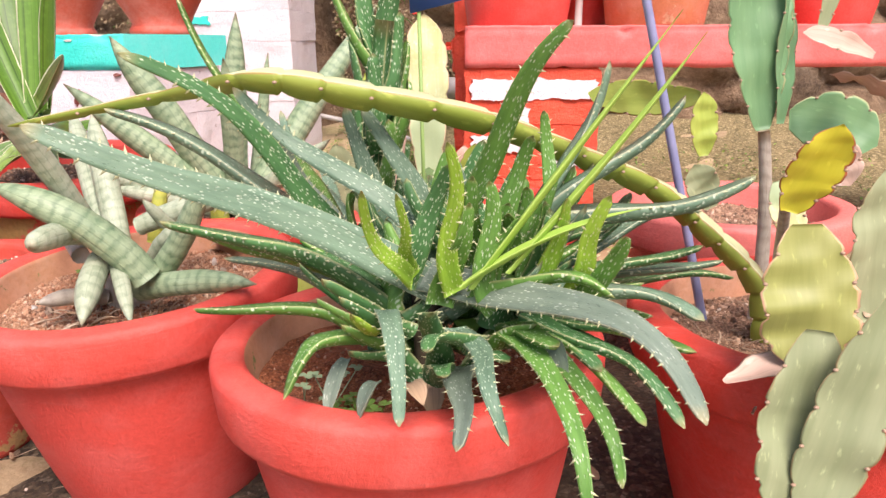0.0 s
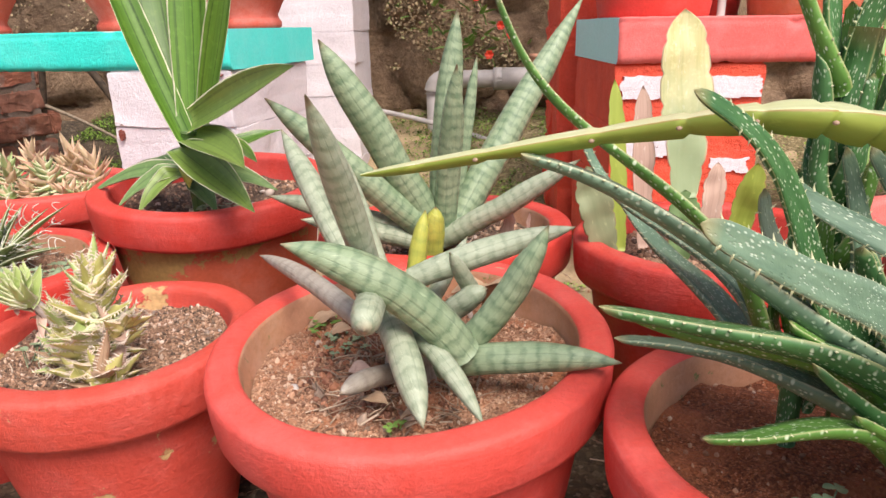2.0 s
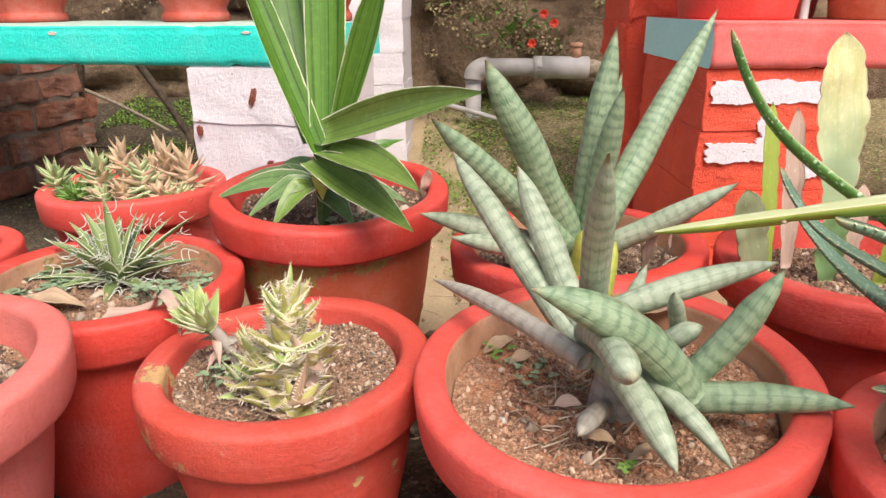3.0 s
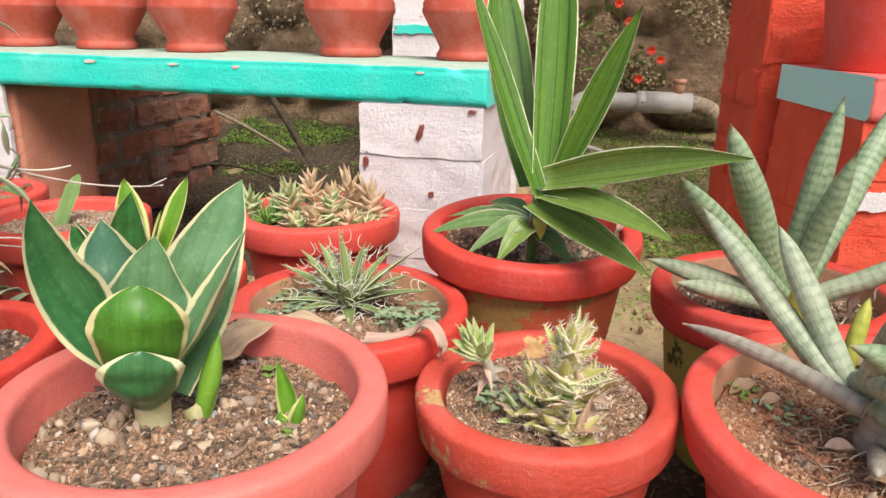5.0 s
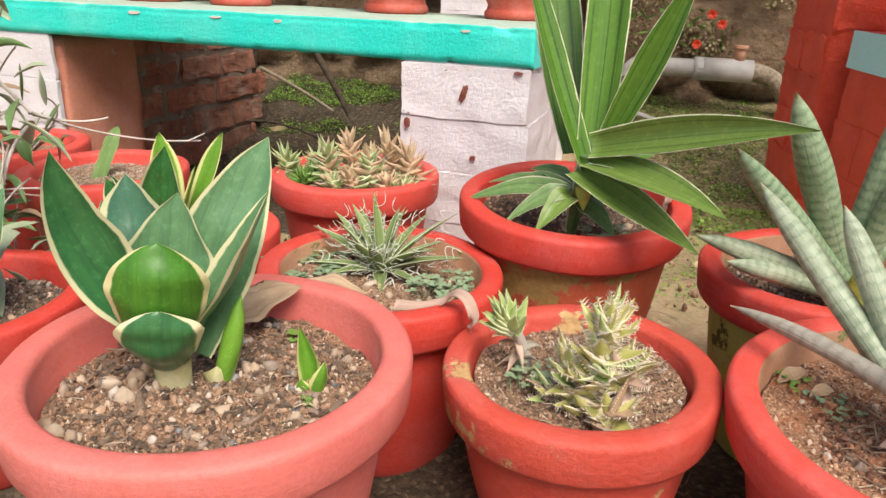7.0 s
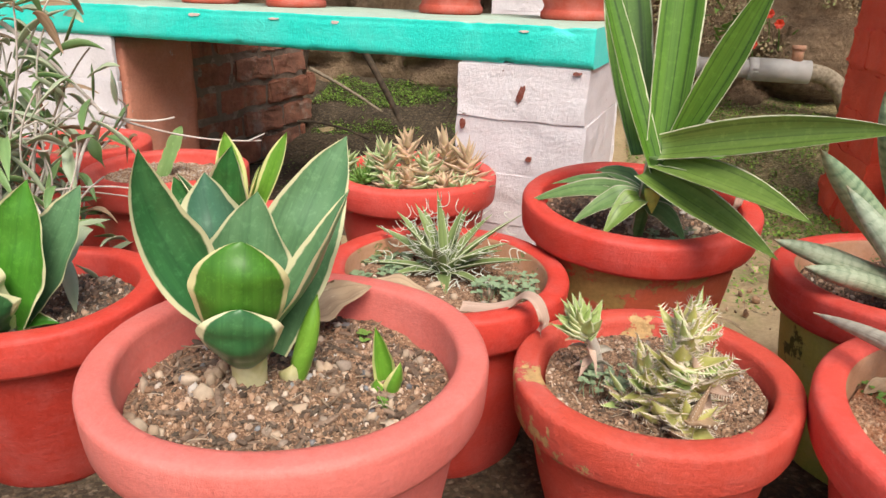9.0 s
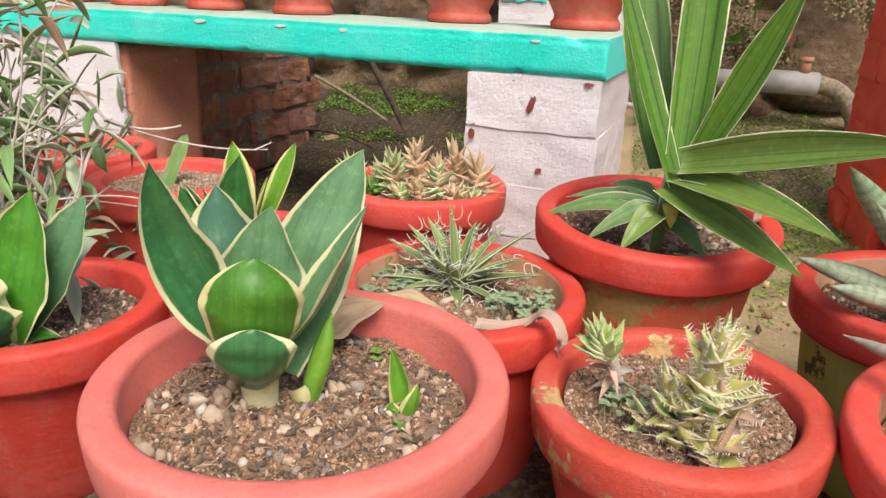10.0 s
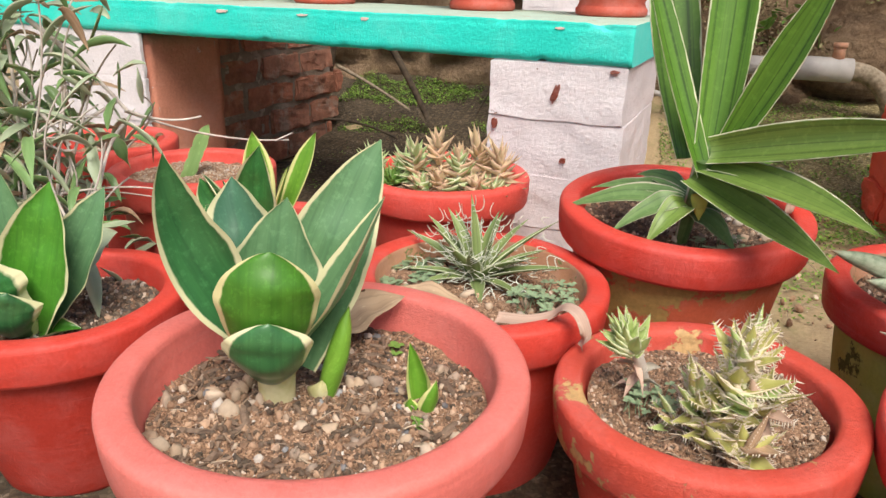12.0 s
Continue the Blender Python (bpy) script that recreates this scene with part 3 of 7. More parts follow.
def aloe_mat(name, a, c, spot=(0.54, 0.63, 0.44), spots=0.5, edge=(0.42, 0.42, 0.20), rough=0.52):
    m, nt, b, rnd = leaf_base(name, rough)
    b.inputs["Specular IOR Level"].default_value = 0.4
    size, unit = uv_of(nt, "size"), uv_of(nt, "unit")
    col = ramp(nt, noise_tex(nt, size, 34, 6, 0.65), [(0.3, a), (0.7, c)])
    col = mix(nt, 0.35, col, ramp(nt, rnd, [(0.0, tuple(x * 0.75 for x in a)), (1.0, tuple(x * 1.12 for x in c))]))
    col = mix(nt, 0.3, col, ramp(nt, noise_tex(nt, scaled(nt, size, 240, 26), 1.0, 4), [(0.35, tuple(x * 0.6 for x in a)), (0.65, tuple(min(1, x * 1.35) for x in c))]))
    vor = nt.nodes.new("ShaderNodeTexVoronoi")
    vor.inputs["Scale"].default_value = 1.0
    vor.inputs["Randomness"].default_value = 1.0
    nt.links.new(scaled(nt, size, 800, 400), vor.inputs["Vector"])
    dots = ramp(nt, vor.outputs["Distance"], [(0.16, (0.95, 0.95, 0.95)), (0.34, (0, 0, 0))])
    where = ramp(nt, math_node(nt, 'SUBTRACT', noise_tex(nt, size, 70, 4), math_node(nt, 'MULTIPLY', separate(nt, unit)[1], 0.18)), [(0.56 - spots * 0.35, (0, 0, 0)), (0.68 - spots * 0.35, (0.9, 0.9, 0.9))])
    col = mix(nt, math_node(nt, 'MULTIPLY', dots, where), col, spot)
    u = separate(nt, unit)[0]
    rimm = math_node(nt, 'ABSOLUTE', math_node(nt, 'SUBTRACT', u, 0.5))
    col = mix(nt, ramp(nt, rimm, [(0.484, (0, 0, 0)), (0.50, (0.8, 0.8, 0.8))]), col, edge)
    v = separate(nt, unit)[1]
    col = mix(nt, ramp(nt, v, [(0.95, (0, 0, 0)), (1.0, (0.7, 0.7, 0.7))]), col, (0.40, 0.33, 0.16))
    nt.links.new(col, b.inputs["Base Color"])
    bump(nt, b, math_node(nt, 'ADD', noise_tex(nt, size, 220, 4), math_node(nt, 'MULTIPLY', dots, 0.8)), 0.5, 0.001)
    return m


ALOE_DARK = aloe_mat("aloe_dark_green", (0.022, 0.095, 0.030), (0.075, 0.20, 0.060), spots=1.0)
ALOE_GREY = aloe_mat("aloe_grey_green", (0.062, 0.135, 0.082), (0.165, 0.255, 0.165), (0.48, 0.57, 0.44), 0.85, (0.45, 0.46, 0.30), 0.5)
ALOE_SMOOTH = aloe_mat("aloe_smooth_grey", (0.11, 0.165, 0.12), (0.21, 0.265, 0.20), (0.50, 0.56, 0.46), 0.6, (0.50, 0.50, 0.34), 0.48)
ALOE_MID = aloe_mat("aloe_mid_green", (0.045, 0.15, 0.022), (0.135, 0.29, 0.055), spots=0.95)
ALOE_YOUNG = aloe_mat("aloe_young_green", (0.13, 0.30, 0.02), (0.31, 0.48, 0.05), (0.60, 0.68, 0.34), 0.9, (0.55, 0.55, 0.16))
TEETH, _nt, _b = material("pale_teeth", 0.5)
_b.inputs["Base Color"].default_value = (0.56, 0.56, 0.33, 1)


def cane_mat(name, a, c, band, show=0.55):
    m, nt, b, rnd = leaf_base(name, 0.5)
    size, unit = uv_of(nt, "size"), uv_of(nt, "unit")
    u = separate(nt, unit)[0]
    col = ramp(nt, noise_tex(nt, size, 40, 6, 0.65), [(0.3, a), (0.7, c)])
    # soft, uneven cross bands along the length
    y = separate(nt, size)[1]
    wob = math_node(nt, 'MULTIPLY', noise_tex(nt, scaled(nt, size, 150, 40), 1.0, 4, 0.6), 0.007)
    off = math_node(nt, 'ADD', math_node(nt, 'ADD', y, wob), math_node(nt, 'MULTIPLY', rnd, 0.1))
    wave = math_node(nt, 'SINE', math_node(nt, 'MULTIPLY', off, 930.0))
    thin = math_node(nt, 'SINE', math_node(nt, 'MULTIPLY', off, 2310.0))
    rings = math_node(nt, 'ADD', math_node(nt, 'MULTIPLY', wave, 0.15), math_node(nt, 'MULTIPLY', thin, 0.035))
    bands = ramp(nt, math_node(nt, 'ADD', rings, noise_tex(nt, scaled(nt, size, 95, 45), 1.0, 7, 0.75)), [(0.46, (0, 0, 0)), (0.80, (show,) * 3)])
    col = mix(nt, bands, col, band)
    # fine lengthwise grooves, broken here and there
    groove = math_node(nt, 'SINE', math_node(nt, 'MULTIPLY', math_node(nt, 'ADD', u, math_node(nt, 'MULTIPLY', noise_tex(nt, scaled(nt, size, 20, 9), 1.0, 2), 0.02)), 6.2832 * 11))
    line = ramp(nt, math_node(nt, 'ADD', math_node(nt, 'MULTIPLY', groove, 0.5), math_node(nt, 'MULTIPLY', noise_tex(nt, scaled(nt, size, 120, 22), 1.0, 5, 0.7), 0.6)), [(0.72, (0, 0, 0)), (0.88, (0.36, 0.36, 0.36))])
    col = mix(nt, line, col, tuple(x * 0.85 for x in band))
    flecks = noise_tex(nt, scaled(nt, size, 300, 90), 1.0, 5, 0.75)
    col = mix(nt, ramp(nt, flecks, [(0.60, (0, 0, 0)), (0.70, (0.5, 0.5, 0.5))]), col, tuple(min(1, x * 1.4) for x in c))
    v = separate(nt, unit)[1]
    col = mix(nt, ramp(nt, v, [(0.95, (0, 0, 0)), (1.0, (0.8, 0.8, 0.8))]), col, (0.34, 0.25, 0.15))
    nt.links.new(col, b.inputs["Base Color"])
    bump(nt, b, math_node(nt, 'ADD', math_node(nt, 'MULTIPLY', line, -0.8), noise_tex(nt, size, 170, 5)), 0.6, 0.0016)
    return m


CANE = cane_mat("cane_leaf_grey_green", (0.26, 0.31, 0.205), (0.45, 0.495, 0.365), (0.085, 0.15, 0.080), 0.54)
CANE_GREEN = cane_mat("cane_leaf_green", (0.180, 0.265, 0.145), (0.345, 0.425, 0.270), (0.045, 0.115, 0.055), 0.70)
CANE_YELLOW = cane_mat("cane_leaf_yellow_base", (0.34, 0.38, 0.06), (0.52, 0.50, 0.10), (0.20, 0.27, 0.06))
CANE_DRY = cane_mat("cane_leaf_dry_grey", (0.30, 0.26, 0.21), (0.44, 0.40, 0.33), (0.18, 0.15, 0.12))


def margin_mat(name, a, c, cream, m0, m1, stripes=0.0, rough=0.35, mottle=0.0, tip=0.0, streak=0.0, foot=None):
    """A strap leaf with a pale margin, and dark lengthwise lines or mottling inside."""
    m, nt, b, rnd = leaf_base(name, rough)
    size, unit = uv_of(nt, "size"), uv_of(nt, "unit")
    col = ramp(nt, noise_tex(nt, scaled(nt, size, 90, 14), 1.0, 4), [(0.3, a), (0.7, c)])
    col = mix(nt, 0.25, col, ramp(nt, rnd, [(0.0, a), (1.0, tuple(x * 1.3 for x in c))]))
    if stripes:
        ln = noise_tex(nt, scaled(nt, unit, 11, 0.35), 1.0, 2)
        col = mix(nt, ramp(nt, ln, [(0.52, (0, 0, 0)), (0.62, (stripes,) * 3)]), col, tuple(x * 0.35 for x in a))
    if mottle:
        mo = noise_tex(nt, scaled(nt, size, 260, 120), 1.0, 4)
        col = mix(nt, ramp(nt, mo, [(0.60, (0, 0, 0)), (0.72, (mottle,) * 3)]), col, tuple(min(1, x * 2.6) for x in c))
    if streak:
        st = noise_tex(nt, scaled(nt, size, 110, 150), 1.0, 6, 0.75)
        col = mix(nt, ramp(nt, st, [(0.52, (0, 0, 0)), (0.68, (streak,) * 3)]), col, tuple(min(1, x * 1.7 + 0.02) for x in c))
        ln = noise_tex(nt, scaled(nt, size, 300, 7), 1.0, 3)
        col = mix(nt, ramp(nt, ln, [(0.5, (0, 0, 0)), (0.72, (streak,) * 3)]), col, tuple(x * 0.6 for x in a))
    if foot:
        low = math_node(nt, 'ADD', separate(nt, unit)[1], math_node(nt, 'MULTIPLY', noise_tex(nt, scaled(nt, size, 60, 60), 1.0, 4), 0.5))
        col = mix(nt, ramp(nt, low, [(0.55, (0.85, 0.85, 0.85)), (1.05, (0, 0, 0))]), col, foot)
    u = separate(nt, unit)[0]
    e = math_node(nt, 'ABSOLUTE', math_node(nt, 'SUBTRACT', u, 0.5))
    e = math_node(nt, 'ADD', e, math_node(nt, 'MULTIPLY', math_node(nt, 'SUBTRACT', noise_tex(nt, scaled(nt, size, 120, 60), 1.0, 4), 0.5), 0.10))
    if tip:
        e = math_node(nt, 'ADD', e, ramp(nt, math_node(nt, 'ADD', separate(nt, unit)[1], math_node(nt, 'MULTIPLY', noise_tex(nt, scaled(nt, size, 90, 90), 1.0, 4), 0.12)), [(tip, (0, 0, 0)), (tip + 0.05, (0.5, 0.5, 0.5))]))
    col = mix(nt, ramp(nt, e, [(m0, (0, 0, 0)), (m1, (1, 1, 1))]), col, cream)
    nt.links.new(col, b.inputs["Base Color"])
    bump(nt, b, noise_tex(nt, scaled(nt, size, 300, 20), 1.0, 3), 0.2, 0.0006)
    return m


CREAM = (0.70, 0.66, 0.40)
BLADE = margin_mat("grass_blade", (0.22, 0.38, 0.05), (0.36, 0.52, 0.10), (0.40, 0.55, 0.14), 0.46, 0.49, 0, 0.5, 0.2)
NEST = margin_mat("nest_leaf_cream_margin", (0.016, 0.085, 0.022), (0.045, 0.19, 0.045), CREAM, 0.415, 0.44, 0, 0.3, 0.25, 0, 0.4)
NEST_WIDE = margin_mat("nest_leaf_wide_cream_margin", (0.020, 0.085, 0.030), (0.05, 0.16, 0.05), CREAM, 0.40, 0.425, 0, 0.3, 0.3, 1.03, 0.4)
NEST_SIDE = margin_mat("nest_leaf_side_cream_margin", (0.018, 0.09, 0.030), (0.05, 0.175, 0.055), CREAM, 0.405, 0.43, 0, 0.3, 0.25, 0, 0.4)
NEST_BRIGHT = margin_mat("nest_leaf_bright_green", (0.035, 0.125, 0.012), (0.075, 0.22, 0.022), (0.62, 0.55, 0.28), 0.425, 0.445, 0, 0.40, 0.2, 1.03, 0.35)
NEST_VIVID = margin_mat("nest_leaf_vivid_green", (0.035, 0.155, 0.015), (0.085, 0.27, 0.028), CREAM, 0.43, 0.45, 0, 0.32, 0.2, 0, 0.3)
NEST_GREY = margin_mat("nest_leaf_grey_back", (0.07, 0.17, 0.075), (0.13, 0.25, 0.115), CREAM, 0.435, 0.455, 0, 0.33, 0.15, 0, 0.4)
NEST_BLUE = margin_mat("nest_leaf_blue_green", (0.040, 0.12, 0.070), (0.075, 0.185, 0.105), CREAM, 0.375, 0.40, 0, 0.3, 0.15, 0, 0.4)
NEST_LIME = margin_mat("nest_leaf_lime", (0.09, 0.24, 0.02), (0.17, 0.34, 0.04), (0.66, 0.64, 0.27), 0.36, 0.40, 0, 0.35, 0.2, 0, 0.3)
SHOOT = margin_mat("rolled_shoot_green", (0.10, 0.26, 0.02), (0.20, 0.38, 0.05), (0.55, 0.60, 0.25), 0.47, 0.49, 0, 0.35, 0.2, 0, 0.3)
STRIPED = margin_mat("striped_leaf", (0.050, 0.130, 0.014), (0.112, 0.228, 0.027), (0.68, 0.68, 0.46), 0.465, 0.482, 0.75, 0.36, 0, 0, 0.25)
STRIPED_GREY = margin_mat("striped_leaf_underside", (0.100, 0.172, 0.030), (0.190, 0.275, 0.058), (0.64, 0.62, 0.44), 0.465, 0.482, 0.6, 0.42, 0, 0, 0.25)
STRIPED_DULL = margin_mat("striped_leaf_dull", (0.08, 0.16, 0.045), (0.17, 0.26, 0.09), (0.56, 0.52, 0.38), 0.455, 0.478, 0.4, 0.5, 0, 0, 0.3)
THREAD = margin_mat("thread_leaf", (0.12, 0.175, 0.055), (0.26, 0.32, 0.12), (0.60, 0.62, 0.44), 0.44, 0.47, 0.3, 0.5)
PAD = margin_mat("cactus_pad_green", (0.10, 0.19, 0.07), (0.19, 0.29, 0.12), (0.36, 0.32, 0.12), 0.475, 0.49, 0, 0.45, 0.2)
PAD_FRESH = margin_mat("cactus_pad_fresh_green", (0.12, 0.24, 0.07), (0.25, 0.37, 0.14), (0.40, 0.44, 0.20), 0.46, 0.49, 0, 0.45, 0.3)
PAD_OLIVE = margin_mat("cactus_pad_olive", (0.20, 0.27, 0.035), (0.37, 0.44, 0.09), (0.36, 0.26, 0.09), 0.47, 0.49, 0, 0.45, 0.2)
# paler copy of the olive stem: light on its upper face, as colour
PAD_LIT_TOP = margin_mat("cactus_stem_lit_top", (0.42, 0.46, 0.22), (0.60, 0.61, 0.38), (0.45, 0.30, 0.15), 0.47, 0.49, 0, 0.45, 0.3)
PAD_BLUE = margin_mat("cactus_pad_blue_green", (0.07, 0.18, 0.075), (0.15, 0.28, 0.13), (0.34, 0.36, 0.18), 0.475, 0.49, 0, 0.45, 0.2)
PAD_YELLOW = margin_mat("cactus_pad_yellow", (0.45, 0.44, 0.025), (0.60, 0.56, 0.05), (0.40, 0.12, 0.05), 0.455, 0.48, 0, 0.45, 0.25)
PAD_LEMON = margin_mat("cactus_pad_lemon", (0.16, 0.18, 0.045), (0.27, 0.28, 0.085), (0.58, 0.36, 0.22), 0.465, 0.485, 0, 0.45, 0.25)
PAD_PALE = margin_mat("cactus_pad_pale_yellow", (0.46, 0.44, 0.16), (0.66, 0.60, 0.34), (0.54, 0.42, 0.26), 0.46, 0.485, 0, 0.5, 0.4, 0, 0.3, (0.26, 0.36, 0.20))
PAD_GREY = margin_mat("cactus_pad_grey_olive", (0.165, 0.205, 0.10), (0.285, 0.315, 0.18), (0.30, 0.24, 0.12), 0.47, 0.49, 0, 0.5, 0.3)
HAW = margin_mat("haworthia_leaf", (0.31, 0.31, 0.075), (0.60, 0.55, 0.23), (0.72, 0.60, 0.47), 0.43, 0.49, 0, 0.28, 0.5)
HAW_GREEN = margin_mat("haworthia_green_leaf", (0.28, 0.38, 0.10), (0.50, 0.58, 0.25), (0.64, 0.66, 0.42), 0.44, 0.48, 0, 0.4, 0.5)
ROSETTE = margin_mat("rosette_leaf_green", (0.24, 0.34, 0.12), (0.46, 0.55, 0.27), (0.62, 0.62, 0.40), 0.42, 0.47, 0, 0.45, 0.4)
ROSETTE_PINK = margin_mat("rosette_leaf_pink", (0.50, 0.37, 0.21), (0.72, 0.57, 0.38), (0.66, 0.42, 0.30), 0.42, 0.47, 0, 0.5, 0.4)
VINE = margin_mat("vine_leaf", (0.09, 0.18, 0.060), (0.24, 0.36, 0.14), (0.36, 0.38, 0.20), 0.46, 0.49, 0, 0.3, 0.2)
VINE_GREY = margin_mat("vine_leaf_grey", (0.24, 0.30, 0.18), (0.42, 0.47, 0.32), (0.50, 0.47, 0.34), 0.46, 0.49, 0, 0.35, 0.2)
WEED = margin_mat("small_weed_leaf", (0.09, 0.20, 0.03), (0.20, 0.32, 0.07), (0.22, 0.34, 0.10), 0.45, 0.49, 0, 0.5, 0.2)
WEED_BLUE = margin_mat("small_clover_leaf", (0.17, 0.25, 0.135), (0.29, 0.37, 0.22), (0.34, 0.40, 0.26), 0.45, 0.49, 0, 0.5, 0.2)
DRY = margin_mat("dry_leaf", (0.30, 0.19, 0.11), (0.48, 0.34, 0.22), (0.40, 0.27, 0.17), 0.46, 0.49, 0.3, 0.8, 0.3)
DRY_PINK = margin_mat("dry_curled_leaf", (0.40, 0.26, 0.20), (0.58, 0.42, 0.33), (0.42, 0.29, 0.22), 0.46, 0.49, 0.2, 0.8, 0.3)
BARK_DARK, _nt, _b = material("dark_wet_bark", 0.9)
_nt.links.new(ramp(_nt, noise_tex(_nt, coords(_nt), 60, 5), [(0.3, (0.03, 0.022, 0.015)), (0.7, (0.12, 0.085, 0.055))]), _b.inputs["Base Color"])
AREOLE, _nt, _b = material("brown_areole", 0.9)
_nt.links.new(ramp(_nt, noise_tex(_nt, coords(_nt), 200, 3), [(0.3, (0.20, 0.11, 0.07)), (0.7, (0.46, 0.33, 0.23))]), _b.inputs["Base Color"])
RUNNER, _nt, _b = material("pale_runner", 0.8)
_nt.links.new(ramp(_nt, noise_tex(_nt, coords(_nt), 90, 5), [(0.3, (0.48, 0.41, 0.35)), (0.7, (0.74, 0.67, 0.60))]), _b.inputs["Base Color"])
BARK, _nt, _b = material("twig_bark", 0.9)
_c = coords(_nt)
_nt.links.new(ramp(_nt, noise_tex(_nt, _c, 90, 5), [(0.3, (0.15, 0.115, 0.075)), (0.7, (0.36, 0.29, 0.21))]), _b.inputs["Base Color"])
HAIR, _nt, _b = material("white_thread", 0.6)
_b.inputs["Base Color"].default_value = (0.70, 0.70, 0.60, 1)
SPINE, _nt, _b = material("pale_pink_spine", 0.5)
_b.inputs["Base Color"].default_value = (0.70, 0.60, 0.48, 1)
CREAM_STEM, _nt, _b = material("cream_stem", 0.5)
_nt.links.new(ramp(_nt, noise_tex(_nt, coords(_nt), 60, 4), [(0.35, (0.58, 0.55, 0.24)), (0.65, (0.76, 0.71, 0.42))]), _b.inputs["Base Color"])


# ---- leaf forms ----
def section_strap(fold=0.25, thick=0.10):
    """Cross-section across a strap leaf: a shallow trough with a rounded back."""
    top = [(-1, fold), (-0.9, fold * 0.86), (-0.5, fold * 0.3), (0, 0), (0.5, fold * 0.3), (0.9, fold * 0.86), (1, fold)]
    under = [(0.88, fold * 0.8 - thick * 0.6), (0.5, fold * 0.3 - thick), (0, -thick), (-0.5, fold * 0.3 - thick), (-0.88, fold * 0.8 - thick * 0.6)]
    return top + under


def section_cup(fold=0.5, thick=0.1, curl=0.0):
    """A broad cupped leaf, its margins rolling inwards a little."""
    top = []
    for k in range(13):
        q = -1 + k / 6
        e = max(0.0, abs(q) - 0.72) / 0.28
        top.append((q, fold * q * q + curl * e * e))
    return top + [(q * 0.985, h - thick * (1 - 0.75 * abs(q) ** 3)) for q, h in top[-2:0:-1]]


def section_fleshy(thick=0.8):
    """A thick succulent leaf: nearly flat above, rounded below, with two sharp margins."""
    top = [(-1, 0.10), (-0.55, 0.04), (0, 0.0), (0.55, 0.04), (1, 0.10)]
    return top + [(math.cos(a) * 0.98, 0.08 - thick * math.sin(a) ** 0.8) for a in (0.35, 0.75, 1.2, math.pi / 2, math.pi - 1.2, math.pi - 0.75, math.pi - 0.35)]


def section_round(n=14, ridge=0.05):
    return [(math.cos(2 * math.pi * i / n) * (1 + ridge * (i % 2)), math.sin(2 * math.pi * i / n) * (1 + ridge * (i % 2))) for i in range(n)]


def bezier(p0, p1, p2, t):
    return p0 * (1 - t) ** 2 + p1 * 2 * t * (1 - t) + p2 * t * t


def sweep(bm, p0, p1, p2, width, section, rows=18, twist=0.0, up=None, wave=0.0, seed=0.0, slot=0, notch=0.0, notches=0, path=None, ruffle=0.0, saw=False):
    """Run a cross-section along a bent line. width(t) is the half width in metres. Returns the two margins."""
    size = bm.loops.layers.uv.get("size") or bm.loops.layers.uv.new("size")
    unit = bm.loops.layers.uv.get("unit") or bm.loops.layers.uv.new("unit")
    length = (p1 - p0).length * 0.5 + (p2 - p1).length * 0.5 + (p2 - p0).length * 0.5
    length *= 0.67
    rings, info, edges = [], [], []
    at = path or (lambda q: bezier(p0, p1, p2, q))
    n = len(section)
    for k in range(rows + 1):
        t = k / rows
        c = at(t)
        d = (at(min(1, t + 0.01)) - at(max(0, t - 0.01))).normalized()
        u = Vector(up) if up else Vector((0, 0, 1))
        nrm = u - d * u.dot(d)
        if nrm.length < 0.05:
            nrm = Vector((0.3, -1, 0)) - d * Vector((0.3, -1, 0)).dot(d)
        nrm.normalize()
        nrm.rotate(Matrix.Rotation(radians(twist) * (0.4 + 0.6 * t), 3, d))
        side = d.cross(nrm)
        w = max(width(t), 0.0004)
        if notches:
            w *= 1 - notch * (((notches * t) % 1.0) ** 4 if saw else (0.5 + 0.5 * math.cos(2 * math.pi * notches * t)) ** 6)
        ring = []
        for s, h in section:
            lift = wave * w * noise.noise((t * 5 + seed, s * 0.9, seed))
            k_side = 1 + ruffle * noise.noise((t * 6 + seed * 3.1, 4.0 if s > 0 else -4.0, seed)) * abs(s)
            ring.append(bm.verts.new(c + side * (s * w * k_side) + nrm * (h * w + lift)))
        rings.append(ring)
        info.append((t, w, t * length))
        edges.append((c + side * w, c - side * w, side, d))
    for k in range(rows):
        for i in range(n):
            j = (i + 1) % n
            f = bm.faces.new((rings[k][i], rings[k + 1][i], rings[k + 1][j], rings[k][j]))
            f.material_index = slot
            f.smooth = True
            for lp, (kk, ii) in zip(f.loops, ((k, i), (k + 1, i), (k + 1, j), (k, j))):
                s = section[ii][0]
                if n > 13 and section[0][0] == 1 and abs(section[0][1]) < 1e-9:
                    a = (i if ii == i else i + 1) / n
                    lp[unit].uv = (a, info[kk][0])
                    lp[size].uv = (a * 6.28 * info[kk][1], info[kk][2])
                else:
                    lp[unit].uv = (0.5 + 0.5 * s, info[kk][0])
                    lp[size].uv = (s * info[kk][1], info[kk][2])
    for ring in (rings[0], rings[-1]):
        f = bm.faces.new(ring if ring is rings[-1] else ring[::-1])
        f.material_index = slot
        for lp in f.loops:
            lp[unit].uv = (0.5, 1.0 if ring is rings[-1] else 0.0)
    return edges


